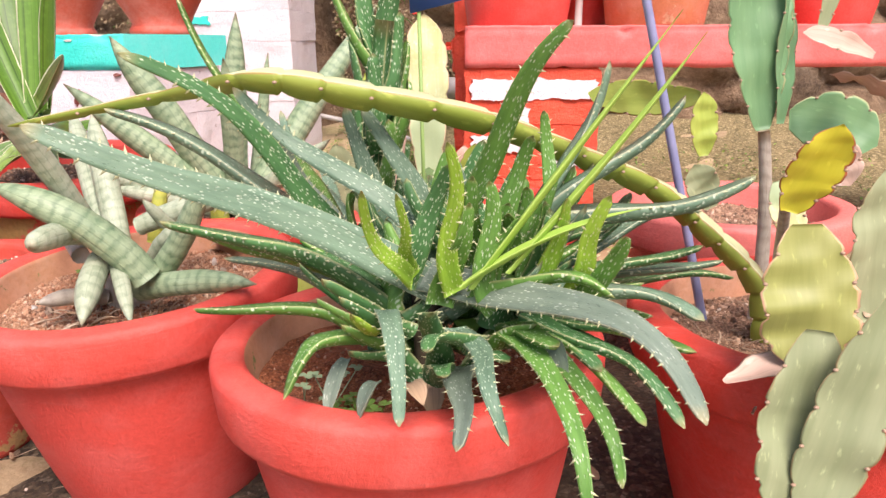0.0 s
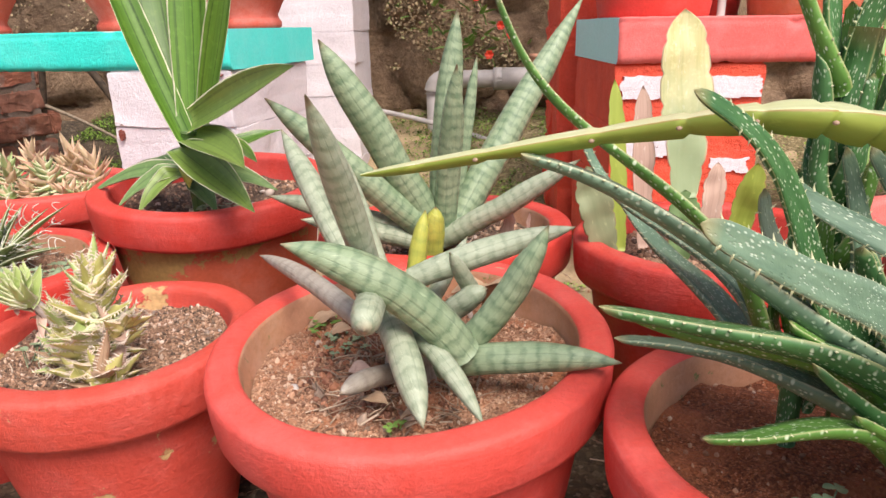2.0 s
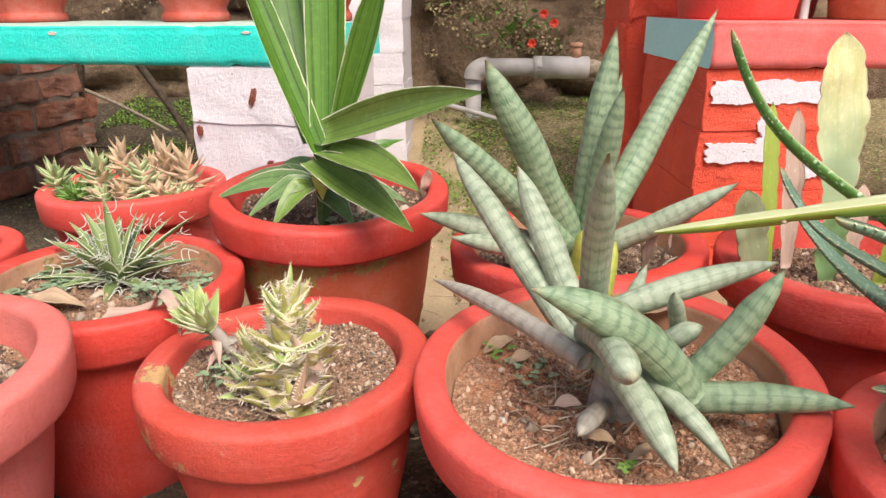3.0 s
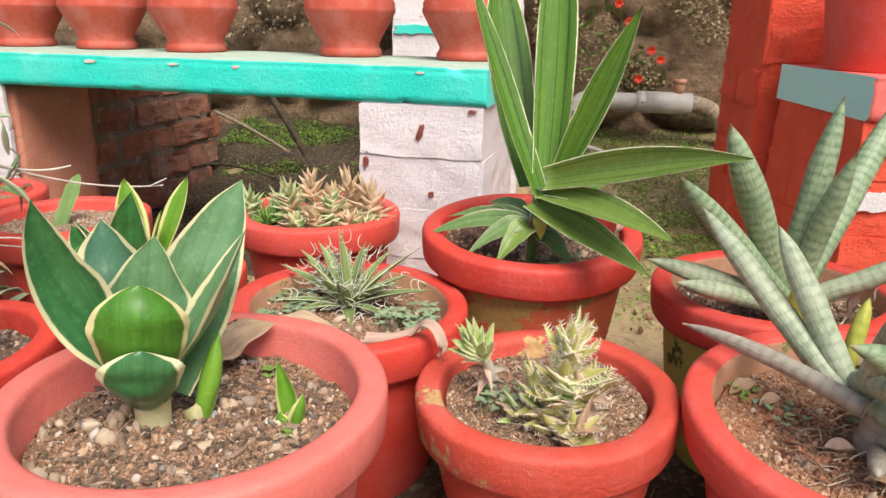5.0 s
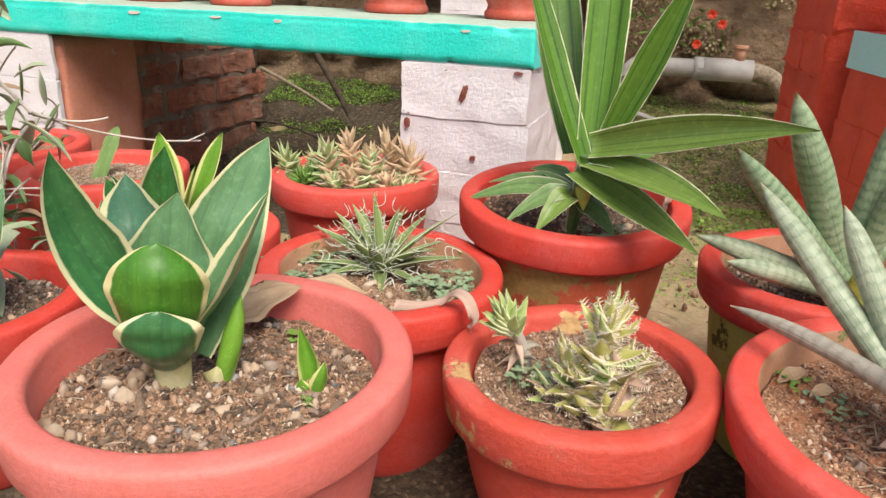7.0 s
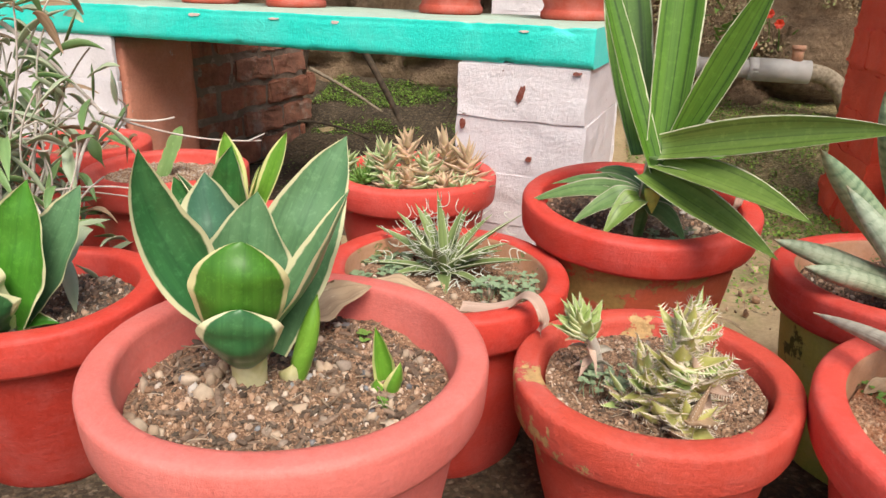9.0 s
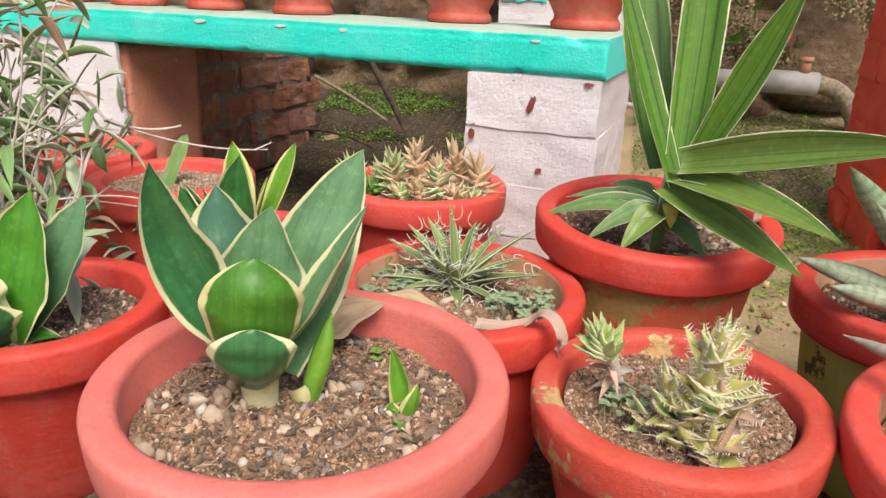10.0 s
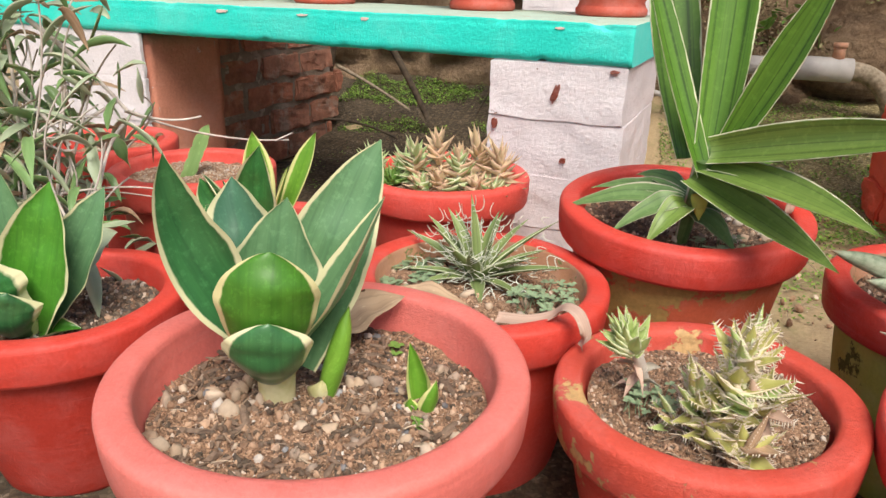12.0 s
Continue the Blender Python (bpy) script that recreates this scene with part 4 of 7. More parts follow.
def teeth(bm, edges, every=1, size=0.0045, slot=1, foot=0.35):
    """Small hooked teeth along both margins."""
    full, jig = size, random.Random(len(edges) * 31 + int(edges[0][0].x * 1e5))
    for k in range(1, len(edges) - 1, every):
        l, r, side, d = edges[k]
        for p, sgn in ((l, 1), (r, -1)):
            if jig.random() < 0.14:
                continue
            size = full * jig.uniform(0.55, 1.15)
            out = (side * sgn * 1.0 + d * jig.uniform(0.3, 1.1)).normalized()
            a = p + d * size * foot - side * sgn * 0.001
            c = p - d * size * foot - side * sgn * 0.001
            up = d.cross(side).normalized() * size * foot * 0.63
            tip = bm.verts.new(p + out * size)
            vs = [bm.verts.new(x) for x in (a, p + up - side * sgn * 0.001, c, p - up - side * sgn * 0.001)]
            for i in range(4):
                f = bm.faces.new((vs[i], vs[(i + 1) % 4], tip))
                f.material_index = slot


def smooth_path(pts):
    """A smooth line through a few points, as a function of 0 to 1."""
    p = [Vector(q) for q in pts]
    p = [p[0] * 2 - p[1]] + p + [p[-1] * 2 - p[-2]]
    n = len(p) - 3

    def f(t):
        k = min(n - 1, int(t * n))
        q = t * n - k
        a, b, c, d = p[k:k + 4]
        return 0.5 * (2 * b + (c - a) * q + (2 * a - 5 * b + 4 * c - d) * q * q + (3 * b - a - 3 * c + d) * q ** 3)
    return f


def taper(w, belly=0.25, point=1.6, base=0.8):
    """Half width along a leaf: base share, widest at belly, then narrowing to a point."""
    def f(t):
        if t < belly:
            return w * (base + (1 - base) * math.sin(t / belly * math.pi / 2))
        q = (t - belly) / (1 - belly)
        return w * max(0.0, 1 - q ** point)
    return f


def control(base, tip, sag):
    b, t = Vector(base), Vector(tip)
    return (b + t) / 2 + Vector(sag)


class Plant:
    """Collects the leaves of one plant under an Empty at its foot."""

    def __init__(self, name, label, category, foot, group=""):
        self.foot = Vector(foot)
        self.ob = thing(name, label, category, foot, group)
        self.count = 0

    def local(self, p):
        return Vector(p) - self.foot

    def leaf(self, base, tip, w, mat, sag=(0, 0, 0), twist=0.0, fold=0.25, thick=0.1, width=None, name="leaf", label="", rows=16, wave=0.0, up=None, teeth_size=0.0, notch=0.0, notches=0, teeth_mat=None):
        self.count += 1
        bm = bmesh.new()
        b, t = self.local(base), self.local(tip)
        c = control(b, t, sag)
        if up is None:
            inward = -(b + t) * 0.5
            inward.z = 0
            up = Vector((0, 0, 1)) + (inward.normalized() * 0.45 if inward.length > 0.004 else Vector((0, 0, 0)))
        e = sweep(bm, b, c, t, width or taper(w), section_strap(fold, thick), rows, twist, up, wave, self.count * 1.7, 0, notch, notches)
        if teeth_size:
            teeth(bm, e, 1, teeth_size, foot=0.14 if teeth_mat else 0.35)
        mats = [mat, teeth_mat or TEETH] if teeth_size else mat
        return part(name, bm, mats, self.ob, label)

    def aloe(self, base, tip, w, mat, sag=(0, 0, 0.02), twist=0.0, thick=0.75, up=None, ts=0.0034):
        w = w * (0.78 if up else 1.12)
        thick = thick if up else thick * 1.2
        self.count += 1
        r = random.Random(self.count * 13)
        b, t = self.local(base), self.local(tip)
        c = control(b, t, sag)
        ln = (t - b).length
        s_bend = Vector((r.uniform(-1, 1), r.uniform(-1, 1), r.uniform(-1, 1))) * ln * 0.045
        line = lambda q: bezier(b, c, t, q) + s_bend * math.sin(6.2832 * min(max(q, 0), 1))
        blunt = lambda q: w * (1 - 0.64 * q ** 1.2) * math.sqrt(max(0.0, 1 - (max(0.0, q - 0.93) / 0.07) ** 2))
        bm = bmesh.new()
        rows = max(12, int(ln / 0.0034))
        if up is None:
            inward = -(b + t) * 0.5
            inward.z = 0
            up = Vector((0, 0, 1)) + (inward.normalized() * 0.45 if inward.length > 0.004 else Vector((0, 0, 0)))
        e = sweep(bm, b, c, t, blunt, section_fleshy(thick), rows, twist, up, 0.10, self.count * 1.7, 0, path=line, ruffle=0.10)
        teeth(bm, e[:-2], 2, ts * min(1.0, 0.4 + w / 0.018))
        return part("leaf", bm, [mat, TEETH], self.ob)

    def cup(self, base, tip, w, mat, sag, up, fold=0.4, curl=0.0, width=None, ruffle=0.15, twist=0.0, thick=0.09, wave=0.12):
        self.count += 1
        bm = bmesh.new()
        b, t = self.local(base), self.local(tip)
        sweep(bm, b, control(b, t, sag), t, width, section_cup(fold, thick, curl), 70, twist, up, wave, self.count * 1.7, ruffle=ruffle)
        leaf = part("leaf", bm, mat, self.ob)
        leaf.data.set_sharp_from_angle(angle=radians(48))
        return leaf

    def cane(self, base, tip, w, mat, sag=(0, 0, 0), belly=0.45, base_share=0.6, point=2.2, label=""):
        w, point, base_share = w * 0.82, point + 1.2, min(1.0, base_share + 0.25)
        self.count += 1
        bm = bmesh.new()
        b, t = self.local(base), self.local(tip)
        sweep(bm, b, control(b, t, sag), t, taper(w, belly, point, base_share), section_round(22, 0.05), 26, wave=0.12, seed=self.count * 2.3)
        return part("leaf", bm, mat, self.ob, label)

    def stem(self, base, tip, w0, w1, mat, sag=(0, 0, 0), name="stem", label="", rows=12):
        bm = bmesh.new()
        b, t = self.local(base), self.local(tip)
        sweep(bm, b, control(b, t, sag), t, lambda s: w0 + (w1 - w0) * s, section_round(14, 0.0), rows)
        return part(name, bm, mat, self.ob, label)


def dry_leaf(base, tip, w, mat, sag, twist, label):
    p = Vector(base)
    bm = bmesh.new()
    t = Vector(tip) - p
    sweep(bm, Vector((0, 0, 0)), t / 2 + Vector(sag), t, taper(w, 0.45, 1.5, 0.15), section_strap(0.35, 0.03), 14, twist, None, 0.5, w * 900)
    ob = new("dry_leaf", mesh_of("dry_leaf", bm, mat))
    ob.location = p
    return tagged(ob, label, "dry leaf", group="fallen dry leaves")


# ---- aloe in the front pot ----
aloe = Plant("spotted_aloe", "large clump of spotted aloe with toothed grey-green leaves", "aloe", (-0.205, 0.70, 0.185), "potted plants")
A = aloe.aloe
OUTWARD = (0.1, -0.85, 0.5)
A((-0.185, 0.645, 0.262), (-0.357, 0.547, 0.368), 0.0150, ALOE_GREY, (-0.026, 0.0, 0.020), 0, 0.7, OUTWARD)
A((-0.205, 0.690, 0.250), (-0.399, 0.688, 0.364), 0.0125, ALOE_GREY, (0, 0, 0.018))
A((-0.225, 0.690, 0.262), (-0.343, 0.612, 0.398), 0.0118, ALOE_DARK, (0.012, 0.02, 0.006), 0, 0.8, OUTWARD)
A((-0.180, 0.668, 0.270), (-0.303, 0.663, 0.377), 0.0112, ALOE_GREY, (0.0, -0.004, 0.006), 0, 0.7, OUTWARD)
A((-0.205, 0.660, 0.240), (-0.363, 0.671, 0.294), 0.0130, ALOE_DARK, (0.016, 0, 0.026))
A((-0.215, 0.668, 0.236), (-0.345, 0.690, 0.282), 0.0110, ALOE_MID, (0.010, 0, 0.020))
A((-0.215, 0.680, 0.228), (-0.345, 0.723, 0.254), 0.0105, ALOE_GREY, (0.006, 0, 0.020))
A((-0.225, 0.650, 0.225), (-0.325, 0.625, 0.252), 0.0085, ALOE_MID, (0, 0, 0.024))
A((-0.222, 0.622, 0.240), (-0.258, 0.575, 0.221), 0.0078, ALOE_MID, (-0.012, -0.01, 0.030))
A((-0.208, 0.612, 0.258), (-0.188, 0.522, 0.238), 0.0060, ALOE_GREY, (0.006, -0.014, 0.022))
A((-0.170, 0.612, 0.248), (-0.140, 0.522, 0.230), 0.0062, ALOE_GREY, (0.006, -0.010, 0.022))
A((-0.140, 0.615, 0.245), (-0.107, 0.500, 0.210), 0.0062, ALOE_MID, (0.012, -0.008, 0.030))
A((-0.120, 0.615, 0.235), (-0.091, 0.520, 0.212), 0.0056, ALOE_MID, (0.006, -0.012, 0.026))
A((-0.135, 0.625, 0.246), (-0.070, 0.579, 0.209), 0.0068, ALOE_MID, (0.012, 0, 0.016))
A((-0.130, 0.628, 0.252), (-0.052, 0.574, 0.211), 0.0076, ALOE_DARK, (0.012, 0.004, 0.018))
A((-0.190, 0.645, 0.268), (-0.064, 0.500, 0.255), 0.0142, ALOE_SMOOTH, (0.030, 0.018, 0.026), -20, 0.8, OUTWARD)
A((-0.140, 0.655, 0.262), (-0.036, 0.612, 0.254), 0.0100, ALOE_GREY, (0.006, 0, 0.014))
A((-0.160, 0.655, 0.272), (0.022, 0.728, 0.312), 0.0142, ALOE_GREY, (-0.016, -0.006, 0.014), 0, 0.8)
A((-0.120, 0.688, 0.248), (-0.018, 0.690, 0.274), 0.0085, ALOE_DARK, (0.006, 0, 0.006))
A((-0.120, 0.700, 0.238), (0.002, 0.715, 0.257), 0.0085, ALOE_GREY, (0, 0, 0.012))
A((-0.120, 0.710, 0.230), (0.020, 0.745, 0.235), 0.0085, ALOE_DARK, (0, 0, 0.016))
A((-0.125, 0.715, 0.250), (-0.002, 0.760, 0.280), 0.0080, ALOE_GREY, (0, 0, 0.014))
A((-0.150, 0.628, 0.270), (-0.086, 0.597, 0.272), 0.0090, ALOE_MID, (0, 0, 0.018))
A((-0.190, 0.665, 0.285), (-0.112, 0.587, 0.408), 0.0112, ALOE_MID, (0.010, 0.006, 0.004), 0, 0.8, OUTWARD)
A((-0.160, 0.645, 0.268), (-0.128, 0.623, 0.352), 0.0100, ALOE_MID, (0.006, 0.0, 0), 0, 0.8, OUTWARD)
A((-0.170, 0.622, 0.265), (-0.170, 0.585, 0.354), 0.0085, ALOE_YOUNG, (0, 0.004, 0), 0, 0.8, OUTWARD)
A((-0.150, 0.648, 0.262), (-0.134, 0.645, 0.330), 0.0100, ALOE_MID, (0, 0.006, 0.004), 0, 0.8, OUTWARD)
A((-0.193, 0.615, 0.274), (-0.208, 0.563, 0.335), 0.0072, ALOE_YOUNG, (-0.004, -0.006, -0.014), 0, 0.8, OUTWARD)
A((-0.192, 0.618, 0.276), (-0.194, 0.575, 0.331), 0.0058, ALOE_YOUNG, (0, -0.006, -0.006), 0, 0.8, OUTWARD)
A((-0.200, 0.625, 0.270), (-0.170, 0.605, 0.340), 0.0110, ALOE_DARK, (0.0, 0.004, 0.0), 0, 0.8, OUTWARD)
A((-0.135, 0.668, 0.285), (-0.036, 0.689, 0.367), 0.0100, ALOE_GREY, (0.004, 0, 0.004))
A((-0.140, 0.680, 0.270), (-0.080, 0.700, 0.388), 0.0090, ALOE_GREY, (0.006, 0, -0.004))
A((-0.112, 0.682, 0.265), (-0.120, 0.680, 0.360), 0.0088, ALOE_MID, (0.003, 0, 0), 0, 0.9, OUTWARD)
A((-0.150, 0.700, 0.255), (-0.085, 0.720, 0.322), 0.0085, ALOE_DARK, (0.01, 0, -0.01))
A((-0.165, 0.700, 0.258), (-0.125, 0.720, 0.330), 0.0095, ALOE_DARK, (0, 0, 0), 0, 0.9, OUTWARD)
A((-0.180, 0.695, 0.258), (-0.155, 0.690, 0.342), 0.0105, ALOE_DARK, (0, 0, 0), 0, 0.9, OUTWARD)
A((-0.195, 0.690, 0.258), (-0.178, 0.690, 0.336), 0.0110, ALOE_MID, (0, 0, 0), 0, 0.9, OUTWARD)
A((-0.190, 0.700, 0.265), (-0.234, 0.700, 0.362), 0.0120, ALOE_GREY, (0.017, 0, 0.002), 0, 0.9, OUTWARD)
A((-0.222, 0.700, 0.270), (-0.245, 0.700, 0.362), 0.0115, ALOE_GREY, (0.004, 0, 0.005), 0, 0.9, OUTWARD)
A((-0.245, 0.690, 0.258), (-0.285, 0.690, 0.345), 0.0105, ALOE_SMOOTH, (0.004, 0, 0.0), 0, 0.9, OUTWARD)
A((-0.200, 0.640, 0.238), (-0.240, 0.600, 0.280), 0.0100, ALOE_DARK, (0, 0, -0.004))
A((-0.210, 0.628, 0.240), (-0.222, 0.585, 0.266), 0.0065, ALOE_YOUNG, (0, 0, -0.008))
A((-0.150, 0.690, 0.240), (-0.050, 0.780, 0.290), 0.0095, ALOE_DARK, (0, 0, 0.01))
A((-0.160, 0.630, 0.235), (-0.178, 0.548, 0.262), 0.0075, ALOE_DARK, (0, 0, 0.01))
A((-0.165, 0.612, 0.225), (-0.165, 0.545, 0.212), 0.0080, ALOE_SMOOTH, (0, 0, 0.014))
A((-0.130, 0.650, 0.235), (-0.035, 0.625, 0.230), 0.0095, ALOE_MID, (0, 0, 0.02))
for k in range(22):
    a = 0.77 * k + 0.3
    A((-0.185 + 0.02 * math.cos(a), 0.655 + 0.02 * math.sin(a), 0.208), (-0.185 + (0.06 + 0.012 * (k % 3)) * math.cos(a), 0.655 + (0.062 + 0.010 * (k % 4)) * math.sin(a), 0.236 + 0.018 * (k % 3)), 0.0085, (ALOE_DARK, ALOE_MID, ALOE_DARK)[k % 3], (0, 0, 0.012))
ra = random.Random(8)
for k in range(40):
    a = ra.uniform(-0.9, 3.6)
    el = ra.uniform(0.45, 1.3)
    ln = ra.uniform(0.055, 0.10)
    b = (-0.165 + ra.uniform(-0.040, 0.040), 0.660 + ra.uniform(-0.020, 0.040), 0.235 + ra.uniform(0, 0.02))
    A(b, (b[0] + ln * math.cos(a) * math.cos(el), b[1] + ln * math.sin(a) * math.cos(el), b[2] + ln * math.sin(el)), ra.uniform(0.0078, 0.0105), ra.choice((ALOE_DARK, ALOE_DARK, ALOE_MID, ALOE_GREY)), (0, 0, ra.uniform(-0.008, 0.01)), ra.uniform(-30, 30))
rg = random.Random(17)
for k in range(12):
    b = (-0.150 + rg.uniform(-0.035, 0.045), 0.632 + rg.uniform(-0.012, 0.02), 0.255)
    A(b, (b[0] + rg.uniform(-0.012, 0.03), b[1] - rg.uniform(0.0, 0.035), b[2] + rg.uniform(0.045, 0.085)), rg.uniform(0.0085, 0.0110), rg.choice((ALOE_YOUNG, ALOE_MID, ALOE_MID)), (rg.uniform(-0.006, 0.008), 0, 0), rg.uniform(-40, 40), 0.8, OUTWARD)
for k in range(9):
    a = -1.2 + 0.28 * k
    b = (-0.150, 0.655, 0.225)
    A(b, (b[0] + 0.095 * math.cos(a), b[1] + 0.085 * math.sin(a), 0.228 + 0.03 * ra.random()), 0.0090, ra.choice((ALOE_DARK, ALOE_MID)), (0, 0, 0.02))
for b, t, m in (((-0.195, 0.585, 0.225), (-0.182, 0.560, 0.228), DRY), ((-0.118, 0.600, 0.246), (-0.112, 0.570, 0.226), ALOE_SMOOTH), ((-0.215, 0.610, 0.215), (-0.222, 0.590, 0.200), ALOE_SMOOTH), ((-0.165, 0.600, 0.205), (-0.163, 0.590, 0.180), DRY), ((-0.235, 0.625, 0.222), (-0.243, 0.600, 0.196), ALOE_SMOOTH)):
    aloe.leaf(b, t, 0.007, m, (0, 0, 0.012), 15, 0.3, 0.35, taper(0.0055, 0.5, 3, 0.6), name="withered_leaf", label="withered pale old leaf")
# thin grassy blades rising out of the clump
for b, t, sg in (((-0.160, 0.615, 0.270), (-0.060, 0.605, 0.412), (0.004, 0, 0.004)), ((-0.140, 0.612, 0.280), (-0.048, 0.605, 0.402), (0.006, 0, 0)), ((-0.165, 0.610, 0.272), (-0.075, 0.60, 0.318), (0, 0, 0.012))):
    aloe.leaf(b, t, 0.0054, BLADE, sg, 30, 0.5, 0.2, taper(0.0054, 0.3, 1.4, 0.8), name="blade", label="thin bright green blade")
aloe.stem((-0.190, 0.660, 0.180), (-0.190, 0.655, 0.255), 0.009, 0.010, BARK_DARK)

# the second, taller aloe in the same pot
tall = Plant("tall_spotted_aloe", "tall spotted aloe with a thick speckled stem and narrow leaves", "aloe", (-0.235, 0.735, 0.185), "potted plants")
tall.stem((-0.240, 0.735, 0.180), (-0.222, 0.742, 0.415), 0.006, 0.0085, ALOE_DARK, (-0.008, 0, 0), label="thick stem speckled with white")
T = tall.aloe
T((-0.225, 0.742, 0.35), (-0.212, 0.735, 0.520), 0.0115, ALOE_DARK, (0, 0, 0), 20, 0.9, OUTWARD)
T((-0.232, 0.742, 0.385), (-0.268, 0.735, 0.470), 0.0072, ALOE_MID, (-0.004, 0, -0.004), 20)
T((-0.228, 0.745, 0.390), (-0.250, 0.748, 0.490), 0.0070, ALOE_DARK, (0, 0, 0), 20)
T((-0.255, 0.735, 0.250), (-0.408, 0.832, 0.444), 0.0092, ALOE_MID, (0.01, 0, -0.01), 30)
T((-0.255, 0.745, 0.235), (-0.318, 0.902, 0.305), 0.0098, ALOE_GREY, (0, 0, -0.008))
T((-0.250, 0.740, 0.240), (-0.345, 0.880, 0.345), 0.0080, ALOE_GREY, (0, 0, 0.0))
for k in range(20):
    a = 2.4 * k
    z = 0.205 + 0.0085 * k
    T((-0.236 + 0.010 * (z - 0.2) / 0.2 + 0.003 * math.cos(a), 0.737 + 0.003 * math.sin(a), z), (-0.234 + 0.012 * (z - 0.2) / 0.2 + 0.019 * math.cos(a), 0.737 + 0.019 * math.sin(a), z + 0.062), 0.0080, (ALOE_DARK, ALOE_MID, ALOE_DARK)[k % 3], (0.006 * math.cos(a), 0.006 * math.sin(a), -0.004))

# ---- cane-leaved plant, front ----
cane = Plant("cane_sansevieria", "grey-green plant with thick round banded leaves sprawling in soil", "succulent", (-0.465, 0.80, 0.188), "potted plants")
C = cane.cane
C((-0.487, 0.815, 0.222), (-0.503, 0.705, 0.392), 0.0108, CANE, (0.0, 0.015, 0.0), 0.45, 0.75, 2.6)
C((-0.490, 0.825, 0.222), (-0.586, 0.947, 0.344), 0.0125, CANE, (0.0, 0.0, 0.0))
C((-0.485, 0.830, 0.225), (-0.535, 0.898, 0.343), 0.0130, CANE, (0.0, 0.0, 0.0))
C((-0.432, 0.770, 0.222), (-0.535, 0.745, 0.304), 0.0150, CANE_GREEN, (0.02, 0.0, 0.018), 0.4, 0.75)
C((-0.495, 0.785, 0.236), (-0.602, 0.906, 0.246), 0.0085, CANE_DRY, (0, 0, 0.012), 0.3, 0.9)
C((-0.490, 0.812, 0.245), (-0.482, 0.706, 0.266), 0.0112, CANE, (0, 0, 0.014), 0.6, 0.8, 5)
C((-0.480, 0.795, 0.232), (-0.452, 0.707, 0.206), 0.0120, CANE, (0, 0, 0.018), 0.4, 0.8)
C((-0.462, 0.780, 0.230), (-0.418, 0.714, 0.204), 0.0075, CANE, (0, 0, 0.014), 0.35, 0.8)
C((-0.448, 0.785, 0.206), (-0.334, 0.752, 0.224), 0.0120, CANE_GREEN, (0, 0, 0.010), 0.3, 0.6)
C((-0.430, 0.785, 0.220), (-0.377, 0.779, 0.304), 0.0115, CANE_GREEN, (0.006, 0, -0.006), 0.35, 0.7)
C((-0.470, 0.838, 0.248), (-0.352, 0.845, 0.284), 0.0115, CANE, (0, 0, 0.006), 0.3, 0.6)
C((-0.424, 0.822, 0.242), (-0.439, 0.792, 0.283), 0.0070, CANE, (0, 0, 0), 0.3, 0.9)
C((-0.450, 0.815, 0.222), (-0.415, 0.800, 0.255), 0.0095, CANE, (0, 0, 0.006), 0.5, 0.8)
C((-0.474, 0.868, 0.225), (-0.461, 0.878, 0.290), 0.0080, CANE_YELLOW, (0, 0, 0), 0.4, 0.7)
C((-0.480, 0.785, 0.200), (-0.505, 0.735, 0.212), 0.0080, CANE_DRY, (0, 0, 0.006), 0.4, 0.8)
C((-0.475, 0.835, 0.200), (-0.430, 0.900, 0.262), 0.0080, CANE, (0, 0, 0), 0.4, 0.8)
cane.stem((-0.470, 0.805, 0.180), (-0.468, 0.800, 0.240), 0.020, 0.013, CANE_DRY)

# ---- cane-leaved plant, behind ----
caneb = Plant("cane_sansevieria", "upright cluster of banded round green leaves in a red pot", "succulent", (-0.462, 1.05, 0.20), "potted plants")
C = caneb.cane
C((-0.465, 1.045, 0.225), (-0.559, 0.992, 0.415), 0.0185, CANE_GREEN, (0.0, 0, 0), 0.45, 0.75, 2.4)
C((-0.462, 1.050, 0.210), (-0.439, 1.043, 0.438), 0.0165, CANE_GREEN, (-0.004, 0, 0), 0.45, 0.7, 1.8)
C((-0.455, 1.055, 0.215), (-0.306, 1.182, 0.451), 0.0185, CANE_GREEN, (0, 0, 0), 0.3, 0.8, 1.6)
C((-0.458, 1.040, 0.220), (-0.439, 0.994, 0.391), 0.0135, CANE_GREEN, (0, 0.012, 0), 0.4, 0.7)
C((-0.470, 1.035, 0.225), (-0.605, 0.971, 0.368), 0.0155, CANE_GREEN, (0.0, 0, 0.0), 0.4, 0.75)
C((-0.470, 1.040, 0.220), (-0.620, 1.004, 0.274), 0.0125, CANE, (0, 0, 0.004), 0.4, 0.8)
C((-0.470, 1.035, 0.215), (-0.590, 0.998, 0.252), 0.0120, CANE, (0, 0, 0.004), 0.4, 0.8)
C((-0.460, 1.035, 0.220), (-0.330, 0.995, 0.305), 0.0125, CANE, (0, 0, -0.004), 0.35, 0.8)
C((-0.452, 1.075, 0.215), (-0.422, 1.090, 0.395), 0.0085, CANE_GREEN, (0, 0, 0), 0.4, 0.8)
C((-0.468, 1.010, 0.205), (-0.462, 1.000, 0.262), 0.0120, CANE_YELLOW, (0, 0, 0), 0.5, 0.8)

